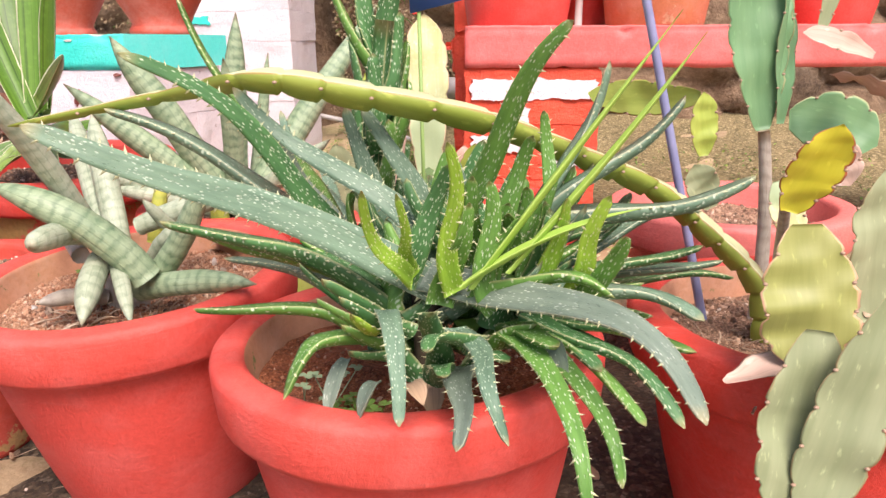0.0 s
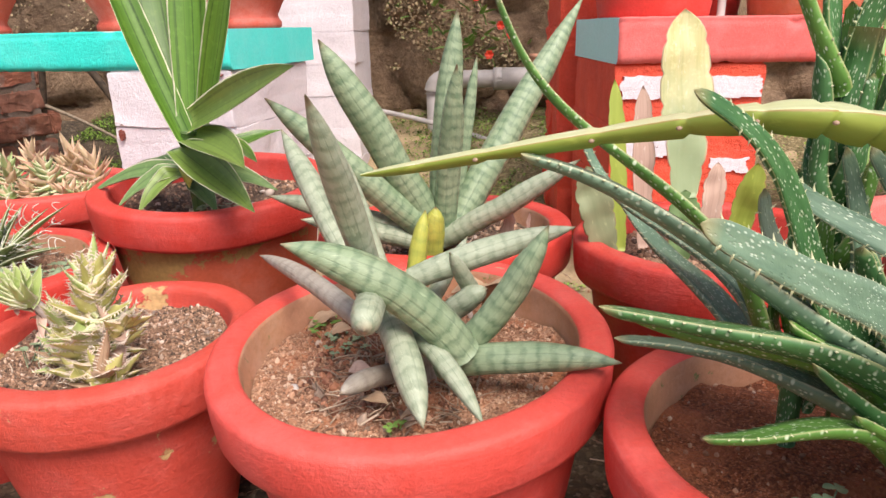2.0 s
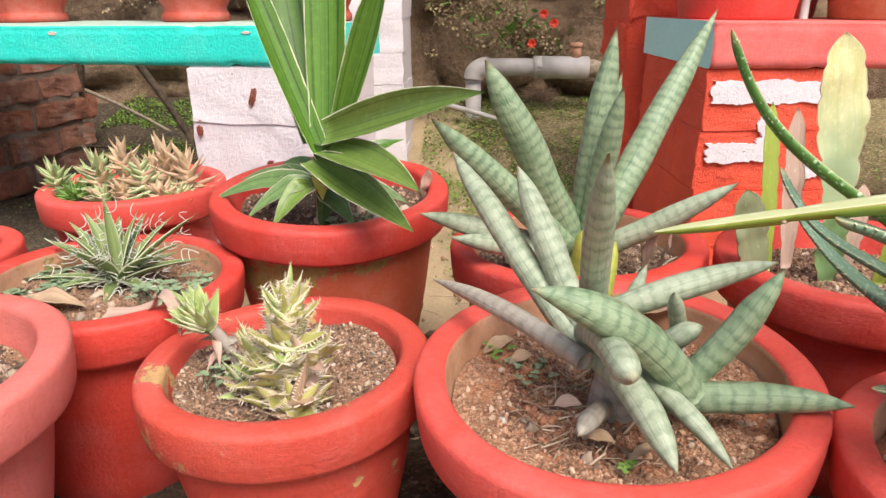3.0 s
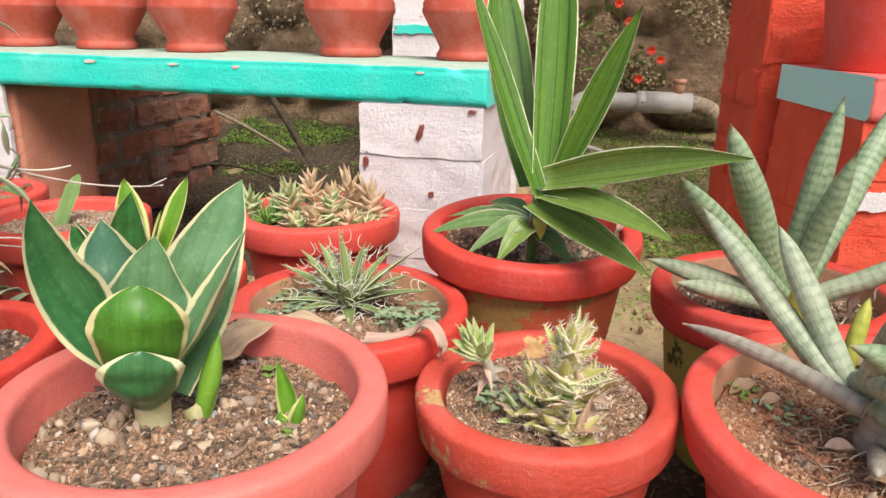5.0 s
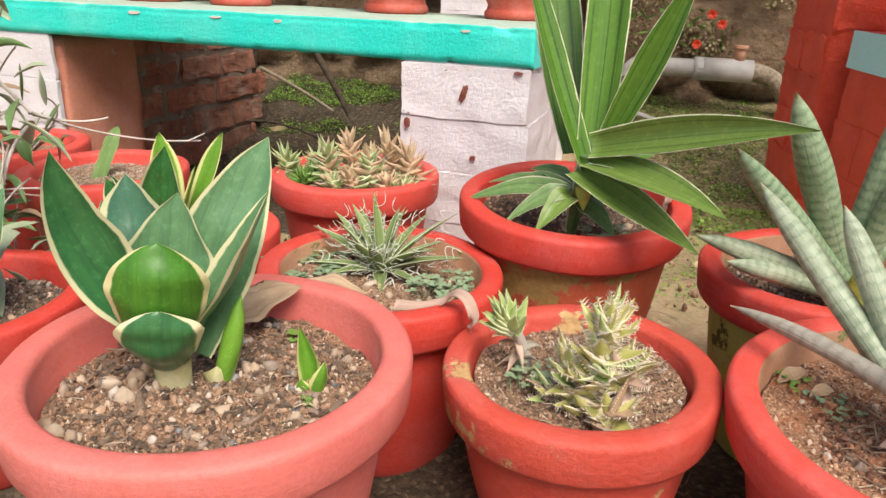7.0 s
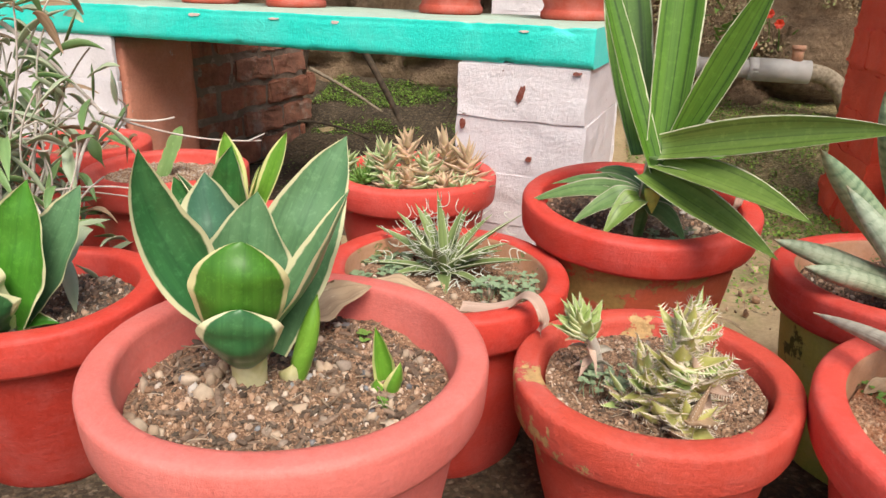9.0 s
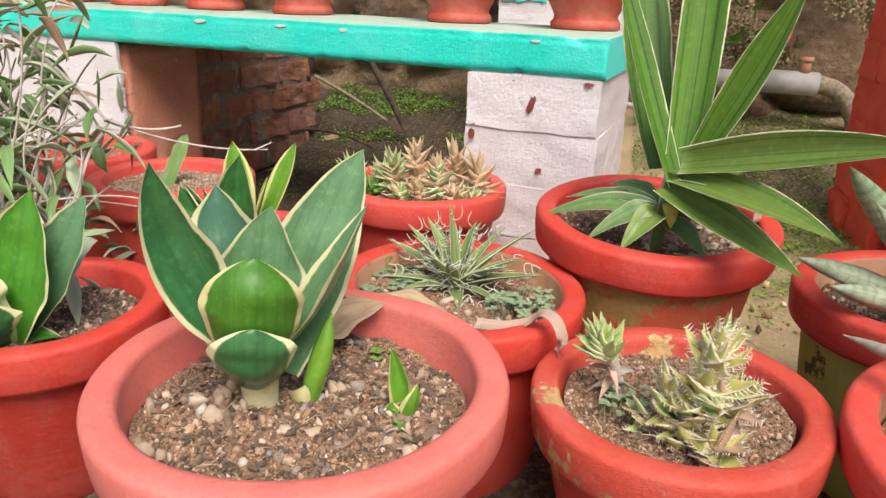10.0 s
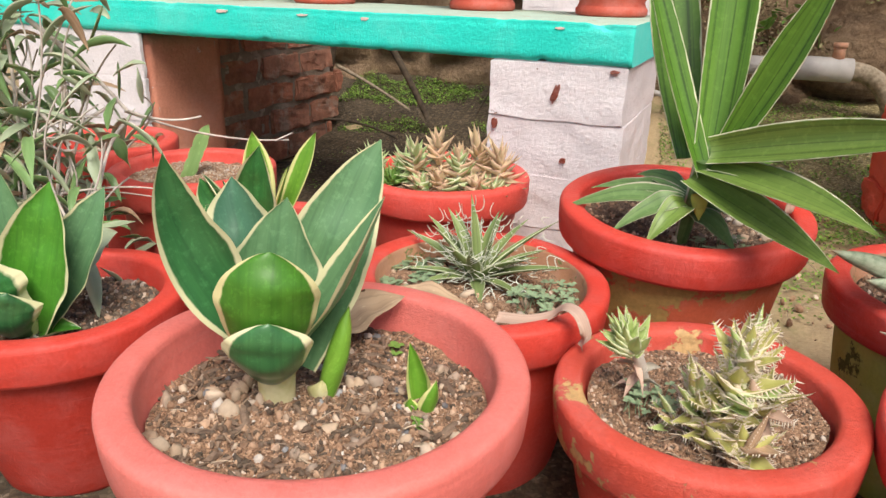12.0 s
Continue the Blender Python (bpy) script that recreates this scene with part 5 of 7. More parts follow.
# ---- striped strap-leaved plant ----
strip = Plant("striped_sansevieria", "tall plant with broad green lengthwise-striped leaves edged in cream", "succulent", (-0.737, 1.125, 0.235), "potted plants")
S = strip.leaf
wl = lambda w: taper(w, 0.4, 2.0, 0.55)
S((-0.728, 1.090, 0.310), (-0.818, 1.118, 0.560), 0.0200, STRIPED, (-0.010, 0, 0), 20, 0.55, 0.12, taper(0.0155, 0.45, 2.0, 0.65), up=(0.55, -0.80, 0.1))
S((-0.742, 1.120, 0.320), (-0.788, 1.190, 0.580), 0.0300, STRIPED, (-0.010, 0.02, 0), 0, 0.22, 0.10, taper(0.0265, 0.55, 2.0, 0.45), up=(0.25, -0.93, 0.15))
S((-0.722, 1.098, 0.328), (-0.718, 1.150, 0.605), 0.0310, STRIPED, (0.004, 0.0, 0), 0, 0.46, 0.10, taper(0.0225, 0.55, 2.4, 0.72), up=(-0.10, -0.95, 0.15))
S((-0.712, 1.100, 0.330), (-0.640, 1.050, 0.521), 0.0270, STRIPED, (0.002, 0, -0.006), 0, 0.42, 0.10, taper(0.0165, 0.50, 1.8, 0.60), up=(-0.35, -0.88, 0.22))
S((-0.722, 1.095, 0.334), (-0.560, 0.908, 0.397), 0.0270, STRIPED_GREY, (0.022, 0, 0.012), 0, 0.5, 0.10, taper(0.0182, 0.35, 1.7, 0.75), up=(0.05, -0.9, 0.40))
S((-0.725, 1.093, 0.318), (-0.612, 0.921, 0.316), 0.0240, STRIPED_GREY, (0.010, 0, 0.006), 0, 0.45, 0.10, taper(0.0195, 0.4, 1.6, 0.7), up=(0.15, -0.75, 0.6))
S((-0.738, 1.088, 0.308), (-0.622, 0.964, 0.268), 0.0230, STRIPED_GREY, (0.006, 0, 0.0), 0, 0.45, 0.10, taper(0.0190, 0.4, 1.6, 0.7), up=(0.15, -0.75, 0.6))
S((-0.728, 1.105, 0.310), (-0.640, 1.040, 0.300), 0.0200, STRIPED, (0, 0, 0.018), 0, 0.25, 0.10, wl(0.020))
lowl = lambda w: taper(w, 0.35, 1.35, 0.6)
for b, t, w, m, sg in (((-0.742, 1.095, 0.280), (-0.866, 1.126, 0.252), 0.0150, STRIPED_DULL, (0.008, 0, 0.020)), ((-0.740, 1.090, 0.280), (-0.812, 1.075, 0.244), 0.0135, STRIPED_DULL, (0.006, 0, 0.022)), ((-0.738, 1.085, 0.280), (-0.776, 1.050, 0.244), 0.0150, STRIPED_GREY, (0.006, 0, 0.020)), ((-0.742, 1.105, 0.282), (-0.838, 1.150, 0.271), 0.0120, STRIPED_DULL, (0.004, 0.006, 0.014)), ((-0.742, 1.110, 0.284), (-0.790, 1.160, 0.288), 0.0130, STRIPED_DULL, (0, 0.008, 0.012)),
                   ((-0.725, 1.110, 0.285), (-0.648, 1.162, 0.315), 0.0150, STRIPED, (0, 0, 0.01)), ((-0.725, 1.112, 0.275), (-0.640, 1.100, 0.258), 0.0150, STRIPED_DULL, (0, 0, 0.012)), ((-0.730, 1.095, 0.270), (-0.690, 1.050, 0.246), 0.0130, STRIPED_DULL, (0, 0, 0.010))):
    S(b, t, w, m, sg, 0, 0.45, 0.12, lowl(w), up=(0.0, -0.5, 0.85), wave=0.2)
strip.stem((-0.737, 1.118, 0.225), (-0.727, 1.095, 0.325), 0.007, 0.010, STRIPED_DULL)
strip.leaf((-0.728, 1.080, 0.300), (-0.726, 1.073, 0.268), 0.009, CANE_YELLOW, (0, -0.004, 0), name="withered_leaf", label="withered yellow leaf base")

# ---- bird's nest plants with cream margins ----
nl = lambda w, b=0.55, p=2.2, s=0.35: taper(w, b, p, s)


def nest_plant(label, foot):
    return Plant("nest_sansevieria", label, "succulent", foot, "potted plants")


nest = nest_plant("compact rosette of broad dark green leaves edged in cream", (-1.031, 0.757, 0.198))
N = nest.cup


def spear(w, belly=0.45, base=0.45, point=1.5):
    """Broad leaf narrowing to a drawn-out point."""
    def f(t):
        if t < belly:
            return w * (base + (1 - base) * math.sin(t / belly * math.pi / 2))
        q = (t - belly) / (1 - belly)
        return w * max(0.0, (1 - q ** point) * (1 - 0.10 * q) + 0.02 * math.sin(q * math.pi * 3) * (1 - q))
    return f


def bowl(w, belly=0.5, base=0.5):
    """Broad leaf with a rounded end and a small nib."""
    def f(t):
        if t < belly:
            return w * (base + (1 - base) * math.sin(t / belly * math.pi / 2))
        q = (t - belly) / (1 - belly)
        return w * (0.86 * max(0.0, 1 - q ** 2.2) ** 0.62 + 0.14 * (1 - q))
    return f


N((-1.031, 0.757, 0.234), (-1.077, 0.722, 0.388), 0.018, NEST_SIDE, (-0.036, -0.002, 0.004), (0.62, -0.72, 0.2), 0.35, 0.1, spear(0.0225, 0.48, 0.28, 1.9))
N((-1.042, 0.772, 0.225), (-1.081, 0.803, 0.352), 0.026, NEST_BLUE, (-0.006, 0.002, 0.010), (0.25, -0.85, 0.3), 0.6, 0.0, spear(0.0330, 0.48, 0.6, 2.1))
N((-1.030, 0.758, 0.230), (-1.025, 0.780, 0.348), 0.028, NEST_GREY, (-0.006, 0.0, 0.006), (0.3, -0.85, 0.3), 0.30, 0.05, spear(0.0315, 0.48, 0.6, 2.0))
N((-1.022, 0.768, 0.225), (-0.972, 0.825, 0.383), 0.024, NEST_GREY, (-0.004, 0.003, 0.012), (0.15, -0.9, 0.3), 0.22, 0.05, spear(0.0310, 0.45, 0.6, 2.1), 0.08)
N((-1.020, 0.756, 0.236), (-0.952, 0.775, 0.357), 0.014, NEST_GREY, (0.016, -0.007, 0.0), (-0.72, -0.62, 0.30), 0.7, 0.1, spear(0.0140, 0.5, 0.45, 2.0))
N((-1.050, 0.772, 0.235), (-1.102, 0.800, 0.330), 0.018, NEST, (-0.010, 0.002, 0.008), (0.4, -0.8, 0.3), 0.45, 0.1, spear(0.0185, 0.5, 0.5, 1.7))
N((-1.026, 0.746, 0.226), (-1.009, 0.722, 0.331), 0.036, NEST_BRIGHT, (0.014, -0.036, 0.012), (-0.42, 0.86, 0.35), 0.46, 0.02, bowl(0.0335, 0.62, 0.44), 0.03)
N((-1.026, 0.749, 0.219), (-1.006, 0.709, 0.288), 0.031, NEST_WIDE, (0.012, -0.034, 0.004), (-0.42, 0.86, 0.35), 0.46, 0.02, bowl(0.0295, 0.60, 0.44), 0.03)
nest.stem((-1.029, 0.754, 0.190), (-1.027, 0.751, 0.228), 0.0122, 0.0138, CREAM_STEM, label="cream stem base")
off = nest_plant("rolled young shoot beside the rosette, bright green", (-1.000, 0.770, 0.198))
bm = bmesh.new()
p0, p2 = off.local((-1.000, 0.770, 0.194)), off.local((-0.981, 0.778, 0.272))
sweep(bm, p0, control(p0, p2, (0.004, -0.004, 0.006)), p2, taper(0.0082, 0.4, 2.2, 0.75), section_round(20, 0.0), 22, 150, None, 0.15, 2.0)
part("rolled_leaf", bm, SHOOT, off.ob)
off.leaf((-1.001, 0.764, 0.196), (-0.996, 0.760, 0.220), 0.009, CREAM_STEM, (0.002, -0.006, 0), 0, 0.9, 0.1, taper(0.0105, 0.3, 1.4, 0.9), name="sheath", label="pale papery sheath", up=(-0.3, 0.9, 0.2))
pup = nest_plant("small young rosette with cream-edged leaves", (-0.925, 0.771, 0.198))
pup.cup((-0.925, 0.771, 0.194), (-0.934, 0.772, 0.254), 0.009, NEST_LIME, (0.002, 0.004, 0), (0.3, -0.9, 0.2), 1.0, 0.1, spear(0.0082, 0.5, 0.6, 1.8), 0.1)
pup.cup((-0.924, 0.767, 0.192), (-0.912, 0.764, 0.232), 0.009, NEST_LIME, (0.006, -0.008, 0), (-0.5, 0.8, 0.2), 0.8, 0.1, spear(0.0070, 0.5, 0.6, 1.8), 0.1)
pup.cup((-0.926, 0.767, 0.192), (-0.930, 0.762, 0.216), 0.008, NEST_LIME, (-0.004, -0.006, 0), (0.1, 0.9, 0.2), 0.8, 0.1, spear(0.0085, 0.5, 0.6, 1.6), 0.1)

nestl = nest_plant("rosette of broad dark green cream-edged leaves in a red pot", (-1.340, 0.838, 0.158))
N = nestl.cup
N((-1.338, 0.840, 0.160), (-1.303, 0.862, 0.313), 0.034, NEST_VIVID, (0.006, -0.010, 0), (0.25, -0.85, 0.3), 0.35, 0.1, spear(0.0350, 0.5, 0.4, 2.0))
N((-1.330, 0.845, 0.165), (-1.280, 0.902, 0.299), 0.027, NEST_GREY, (0.010, -0.002, 0.010), (0.1, -0.9, 0.3), 0.35, 0.1, spear(0.0280, 0.5, 0.4, 1.9))
N((-1.345, 0.850, 0.165), (-1.362, 0.865, 0.318), 0.031, NEST_GREY, (0, 0, 0), (0.3, -0.85, 0.3), 0.35, 0.1, spear(0.0312))
N((-1.340, 0.834, 0.165), (-1.345, 0.800, 0.262), 0.032, NEST, (0, -0.03, 0), (-0.3, 0.86, 0.35), 0.4, 0.3, spear(0.0325, 0.6, 0.4, 2.2), 0.2)
N((-1.338, 0.832, 0.160), (-1.315, 0.805, 0.225), 0.026, NEST_WIDE, (0.004, -0.028, 0.0), (-0.4, 0.86, 0.35), 0.4, 0.3, spear(0.0280, 0.7, 0.4, 3.0))
N((-1.338, 0.836, 0.158), (-1.292, 0.857, 0.168), 0.014, NEST_VIVID, (0.006, -0.008, 0.014), (0, -0.3, 0.95), 0.5, 0.1, spear(0.0150))
N((-1.345, 0.835, 0.165), (-1.400, 0.830, 0.300), 0.028, NEST_VIVID, (-0.01, 0, 0), (0.6, -0.7, 0.2), 0.35, 0.1, spear(0.0287))
N((-1.330, 0.850, 0.160), (-1.310, 0.945, 0.235), 0.022, VINE_GREY, (0.0, 0.01, 0.05), (0.1, -0.8, 0.5), 0.3, 0.0, spear(0.0220))
nestl.stem((-1.339, 0.838, 0.150), (-1.338, 0.838, 0.180), 0.011, 0.012, CREAM_STEM)

nestb = nest_plant("cream-edged dark green rosette half hidden behind a larger one", (-1.215, 1.08, 0.18))
N = nestb.leaf
nestb.cup((-1.222, 1.074, 0.185), (-1.202, 1.060, 0.311), 0.027, NEST, (-0.004, -0.010, 0), (0.25, -0.85, 0.3), 0.4, 0.1, spear(0.0270, 0.5, 0.5, 1.8))
nestb.cup((-1.232, 1.070, 0.185), (-1.276, 1.050, 0.270), 0.022, NEST, (-0.008, -0.006, 0), (0.3, -0.85, 0.3), 0.4, 0.1, spear(0.0220, 0.5, 0.5, 1.8))
N((-1.222, 1.090, 0.185), (-1.236, 1.105, 0.316), 0.0200, NEST_LIME, (0, 0, 0), 10, 0.3, 0.1, nl(0.02))
N((-1.208, 1.086, 0.185), (-1.157, 1.113, 0.319), 0.0180, NEST_LIME, (0.004, 0, 0), 40, 0.3, 0.1, nl(0.018))
N((-1.210, 1.075, 0.185), (-1.178, 1.080, 0.285), 0.0150, NEST_LIME, (0, 0, 0), 30, 0.3, 0.1, nl(0.015))
N((-1.230, 1.070, 0.185), (-1.273, 1.051, 0.275), 0.0190, NEST, (-0.004, 0, 0), 0, 0.35, 0.1, nl(0.019))
N((-1.225, 1.070, 0.185), (-1.250, 1.055, 0.268), 0.0150, NEST_GREY, (-0.004, 0, 0), 20, 0.35, 0.1, nl(0.015))

# ---- thread-leaved agave ----
agave = Plant("thread_agave", "small spiky agave with white curling threads along its leaves", "agave", (-0.948, 1.060, 0.173), "potted plants")
rnd = random.Random(11)
tips = [(-0.959, 1.070, 0.275), (-0.987, 1.080, 0.254), (-1.012, 1.090, 0.239), (-1.031, 1.070, 0.226), (-1.040, 1.030, 0.194), (-0.928, 1.100, 0.248), (-0.900, 1.100, 0.243), (-0.863, 1.080, 0.252), (-0.870, 1.040, 0.232), (-0.845, 1.030, 0.218), (-0.884, 0.990, 0.196), (-0.926, 0.980, 0.188), (-0.999, 1.010, 0.190)]
for k in range(8):
    a = k * 2.4
    el = 0.35 + 0.9 * ((k * 5) % 8) / 8
    ln = rnd.uniform(0.060, 0.085)
    tips.append((-0.948 + ln * math.cos(a) * math.cos(el), 1.060 + ln * math.sin(a) * math.cos(el), 0.190 + ln * math.sin(el)))
hair = bmesh.new()
for tp in tips:
    b = Vector((-0.947, 1.052, 0.184))
    d = (Vector(tp) - b)
    base = b + d.normalized() * 0.006
    agave.leaf(base, tp, 0.0078, THREAD, (0, 0, 0.008), rnd.uniform(-15, 15), 0.5, 0.2, taper(0.0080, 0.35, 1.35, 0.75), rows=12)
    for j in range(10):
        p = base.lerp(Vector(tp), 0.15 + 0.08 * j) - agave.foot
        side = d.cross(Vector((rnd.uniform(-1, 1), rnd.uniform(-1, 1), 1))).normalized() * rnd.choice((-1, 1))
        e = p + side * rnd.uniform(0.010, 0.018) + d.normalized() * 0.006 + Vector((0, 0, rnd.uniform(-0.006, 0.012)))
        c = p + side * 0.016 + Vector((0, 0, 0.008)) - d.normalized() * 0.012
        sweep(hair, p, c, e, lambda t: 0.00055, [(1, 0), (-0.5, 0.8), (-0.5, -0.8)], 6)
part("threads", hair, HAIR, agave.ob, "white curling threads")["kind"] = "stuff"


# ---- haworthia, cluster of small rosettes ----
def column(plant, foot, top, n, ln, w, mats, seed, toothed=0.0, loose=0.25, low=0.15, high=1.25):
    """Short thick pointed leaves stacked in a spiral up a stem."""
    r = random.Random(seed)
    f0, f1 = Vector(foot), Vector(top)
    ax = (f1 - f0).normalized()
    a0 = ax.orthogonal().normalized()
    b0 = ax.cross(a0)
    for k in range(n):
        f = k / max(1, n - 1)
        a = k * 2.4 + r.uniform(-loose, loose) * 2
        el = low + (high - low) * f ** 1.3 + r.uniform(-loose, loose)
        d = (a0 * math.cos(a) + b0 * math.sin(a)) * math.cos(el) + ax * math.sin(el)
        l = ln * r.uniform(0.75, 1.15) * (1 - 0.25 * f)
        wd = w * r.uniform(0.8, 1.15) * (1 - 0.2 * f)
        c = f0.lerp(f1 - ax * ln * 0.6, f)
        plant.leaf(c, c + d * l, wd, r.choice(mats), tuple(ax * (-l * 0.10) + d * l * 0.05), r.uniform(-100, 100) * loose, 0.45, 0.5, taper(wd, 0.22, 1.15, 0.9), rows=14 if toothed else 9, teeth_size=toothed, wave=0.3, teeth_mat=SPINE)


haw = Plant("haworthia", "yellowish haworthia column of stacked spiny pointed leaves", "succulent", (-0.711, 0.835, 0.158), "potted plants")
column(haw, (-0.716, 0.832, 0.160), (-0.701, 0.835, 0.278), 100, 0.043, 0.0098, [HAW, HAW, HAW, HAW_GREEN], 5, 0.0062, 0.50, 0.05, 1.35)
column(haw, (-0.728, 0.838, 0.172), (-0.738, 0.836, 0.240), 26, 0.035, 0.0075, [HAW, HAW_GREEN], 6, 0.0054, 0.5)
column(haw, (-0.735, 0.842, 0.160), (-0.756, 0.842, 0.202), 14, 0.030, 0.0065, [HAW, HAW_GREEN, DRY], 7, 0.0044, 0.5)
column(haw, (-0.700, 0.834, 0.196), (-0.668, 0.822, 0.236), 18, 0.034, 0.0075, [HAW, HAW, DRY_PINK], 8, 0.0056, 0.5)
column(haw, (-0.705, 0.820, 0.160), (-0.690, 0.806, 0.212), 12, 0.042, 0.0105, [HAW, HAW, DRY], 9, 0.0058, 0.35)
haw.stem((-0.766, 0.892, 0.165), (-0.783, 0.868, 0.226), 0.0042, 0.0046, RUNNER, (0.006, 0, 0.006), label="bare brown stem")
column(haw, (-0.783, 0.869, 0.218), (-0.793, 0.864, 0.250), 30, 0.033, 0.0080, [HAW_GREEN], 3, 0.0026, 0.2, 0.75, 1.42)
for k in range(13):
    a = 2.4 * k
    p = Vector((-0.766, 0.892, 0.168)).lerp(Vector((-0.782, 0.869, 0.216)), k / 13)
    haw.leaf(p, p + Vector((0.020 * math.cos(a), 0.020 * math.sin(a), -0.006 + 0.010 * math.sin(1.7 * k))), 0.0045, (DRY, DRY_PINK, CANE_DRY)[k % 3], (0, 0, 0.006), 40 * math.sin(k), 0.5, 0.3, taper(0.0042, 0.3, 1.3, 0.7), name="withered_leaf", label="withered brown leaf on the bare stem", rows=8, wave=0.5)

cluster = Plant("rosette_cluster", "crowded cluster of small pointed green and pinkish rosettes filling a pot", "succulent", (-1.068, 1.345, 0.182), "potted plants")
for i, (x, y, z, m, ln) in enumerate(((-1.172, 1.330, 0.258, ROSETTE, 0.036), (-1.104, 1.325, 0.279, ROSETTE, 0.042), (-1.074, 1.345, 0.290, ROSETTE_PINK, 0.040), (-1.034, 1.310, 0.272, ROSETTE, 0.036), (-1.013, 1.345, 0.290, ROSETTE_PINK, 0.042), (-0.979, 1.335, 0.279, ROSETTE_PINK, 0.044),
                                      (-1.140, 1.312, 0.228, WEED, 0.036), (-1.060, 1.300, 0.240, ROSETTE_PINK, 0.032), (-1.005, 1.300, 0.236, ROSETTE_PINK, 0.034), (-1.085, 1.290, 0.232, ROSETTE, 0.030), (-0.985, 1.300, 0.230, ROSETTE, 0.034), (-1.045, 1.375, 0.262, ROSETTE_PINK, 0.036), (-1.130, 1.355, 0.250, ROSETTE, 0.036))):
    cluster.stem((x + 0.006, y + 0.010, 0.185), (x, y, z - 0.03), 0.004, 0.004, CANE_DRY, rows=4)
    column(cluster, (x + 0.004, y + 0.006, 0.205), (x, y, z), 34, ln * 1.05, 0.0070, [m, m, ROSETTE_PINK if i % 2 else m], i + 20, 0.0, 0.25, 0.05, 1.15)

# ---- a lone pad cutting and a leafy plant ----
cutting = Plant("cactus_cutting", "single slanting green cactus pad standing in dry soil", "cactus", (-1.437, 1.238, 0.188), "potted plants")
cutting.leaf((-1.437, 1.238, 0.180), (-1.397, 1.264, 0.284), 0.0125, PAD_FRESH, (-0.004, 0, 0), 0, 0.2, 0.3, taper(0.0112, 0.5, 6, 0.75), name="pad", rows=30, notch=0.14, notches=6, up=(0.2, -0.9, 0.3), wave=0.2)

# ---- leaf cactus: arching stem, flat pads ----
epi = Plant("leaf_cactus", "sprawling leaf cactus with flat notched pads and a long arching stem", "cactus", (0.075, 0.790, 0.18), "potted plants")
ARCH = "long arching olive-yellow stem"
arch = bmesh.new()
line = smooth_path([epi.local(q) for q in ((0.055, 0.765, 0.178), (0.043, 0.760, 0.227), (0.004, 0.765, 0.267), (-0.033, 0.765, 0.297), (-0.092, 0.735, 0.327), (-0.157, 0.700, 0.355), (-0.234, 0.675, 0.374), (-0.289, 0.664, 0.383), (-0.356, 0.690, 0.373), (-0.478, 0.704, 0.352))])
three_sided = [(-1, 0.42), (-0.5, 0.40), (0, 0.38), (0.5, 0.40), (0.94, 0.42), (1.0, 0.36), (0.72, -0.15), (0.40, -0.65), (0.10, -1.05), (-0.10, -1.05), (-0.55, -0.4)]
ridge = sweep(arch, Vector((0.055, 0.765, 0.18)), Vector((-0.2, 0.7, 0.4)), Vector((-0.478, 0.704, 0.352)), lambda t: 0.0108 if t < 0.72 else max(0.0006, (0.0108 - 0.0078 * ((t - 0.72) / 0.28)) * math.sqrt(max(0.0, 1 - max(0, (t - 0.985) / 0.015) ** 2))), three_sided, 240, 0, (0.05, -0.12, 0.95), 0.0, 2.0, 0, 0.36, 20, line, saw=True)
# upper faces take the pale material, which paints in the light from above
for k, f in enumerate(arch.faces):
    if k % len(three_sided) < 4:
        f.material_index = 1
stem_part = part("arching_stem", arch, [PAD_OLIVE, PAD_LIT_TOP], epi.ob, ARCH)
bm = bmesh.new()
bmesh.ops.create_icosphere(bm, subdivisions=1, radius=1.0, matrix=Matrix.Diagonal((0.0016, 0.0011, 0.0011, 1)))
areole_mesh = mesh_of("areole", bm, AREOLE)
for k in range(1, 20):
    ob = new("areole", areole_mesh)
    ob.location = ridge[min(240, int(240 * k / 20))][0 if ridge[100][0].y < ridge[100][1].y else 1] + Vector((0, -0.001, -0.001))
    ob.parent = stem_part
pw = lambda w: taper(w, 0.5, 3.5, 0.35)
def P(b, t, w, mat, sag=(0, 0, 0), twist=0, up=(0.1, -1, 0.1), notches=6, width=None):
    pad = epi.leaf(b, t, w, mat, sag, twist, 0.12, 0.10, width or pw(w), name="pad", rows=36, up=up, notch=0.14, notches=notches, wave=0.25)
    n = 12
    for k in range(2 * notches - 1):
        row = int(36 * (k // 2 + 1) / notches)
        if row < 36:
            spot = new("areole", areole_mesh)
            spot.location = pad.data.vertices[row * n + (0 if k % 2 else 6)].co
            spot.parent = pad


P((0.071, 0.867, 0.325), (0.056, 0.873, 0.480), 0.0300, PAD_BLUE, (-0.004, 0, 0), 8, notches=7, width=taper(0.027, 0.55, 4, 0.25))
P((0.085, 0.868, 0.330), (0.080, 0.878, 0.480), 0.0150, PAD_BLUE, (0.004, 0, 0), 60, notches=5)
P((0.037, 0.706, 0.292), (0.052, 0.680, 0.350), 0.0180, PAD_YELLOW, (0, 0, 0), 0, notches=5)
P((0.026, 0.650, 0.298), (0.028, 0.632, 0.216), 0.0285, PAD_LEMON, (0, -0.004, 0), 0, notches=5)
P((0.020, 0.606, 0.252), (0.006, 0.585, 0.150), 0.0240, PAD_GREY, (0, 0, 0), 0, notches=5)
P((0.050, 0.593, 0.275), (0.014, 0.580, 0.150), 0.0190, PAD_GREY, (0, 0, 0), 20, notches=6)
P((0.100, 0.713, 0.215), (0.096, 0.713, 0.318), 0.0240, PAD_GREY, (0, 0, 0), 15, notches=5)
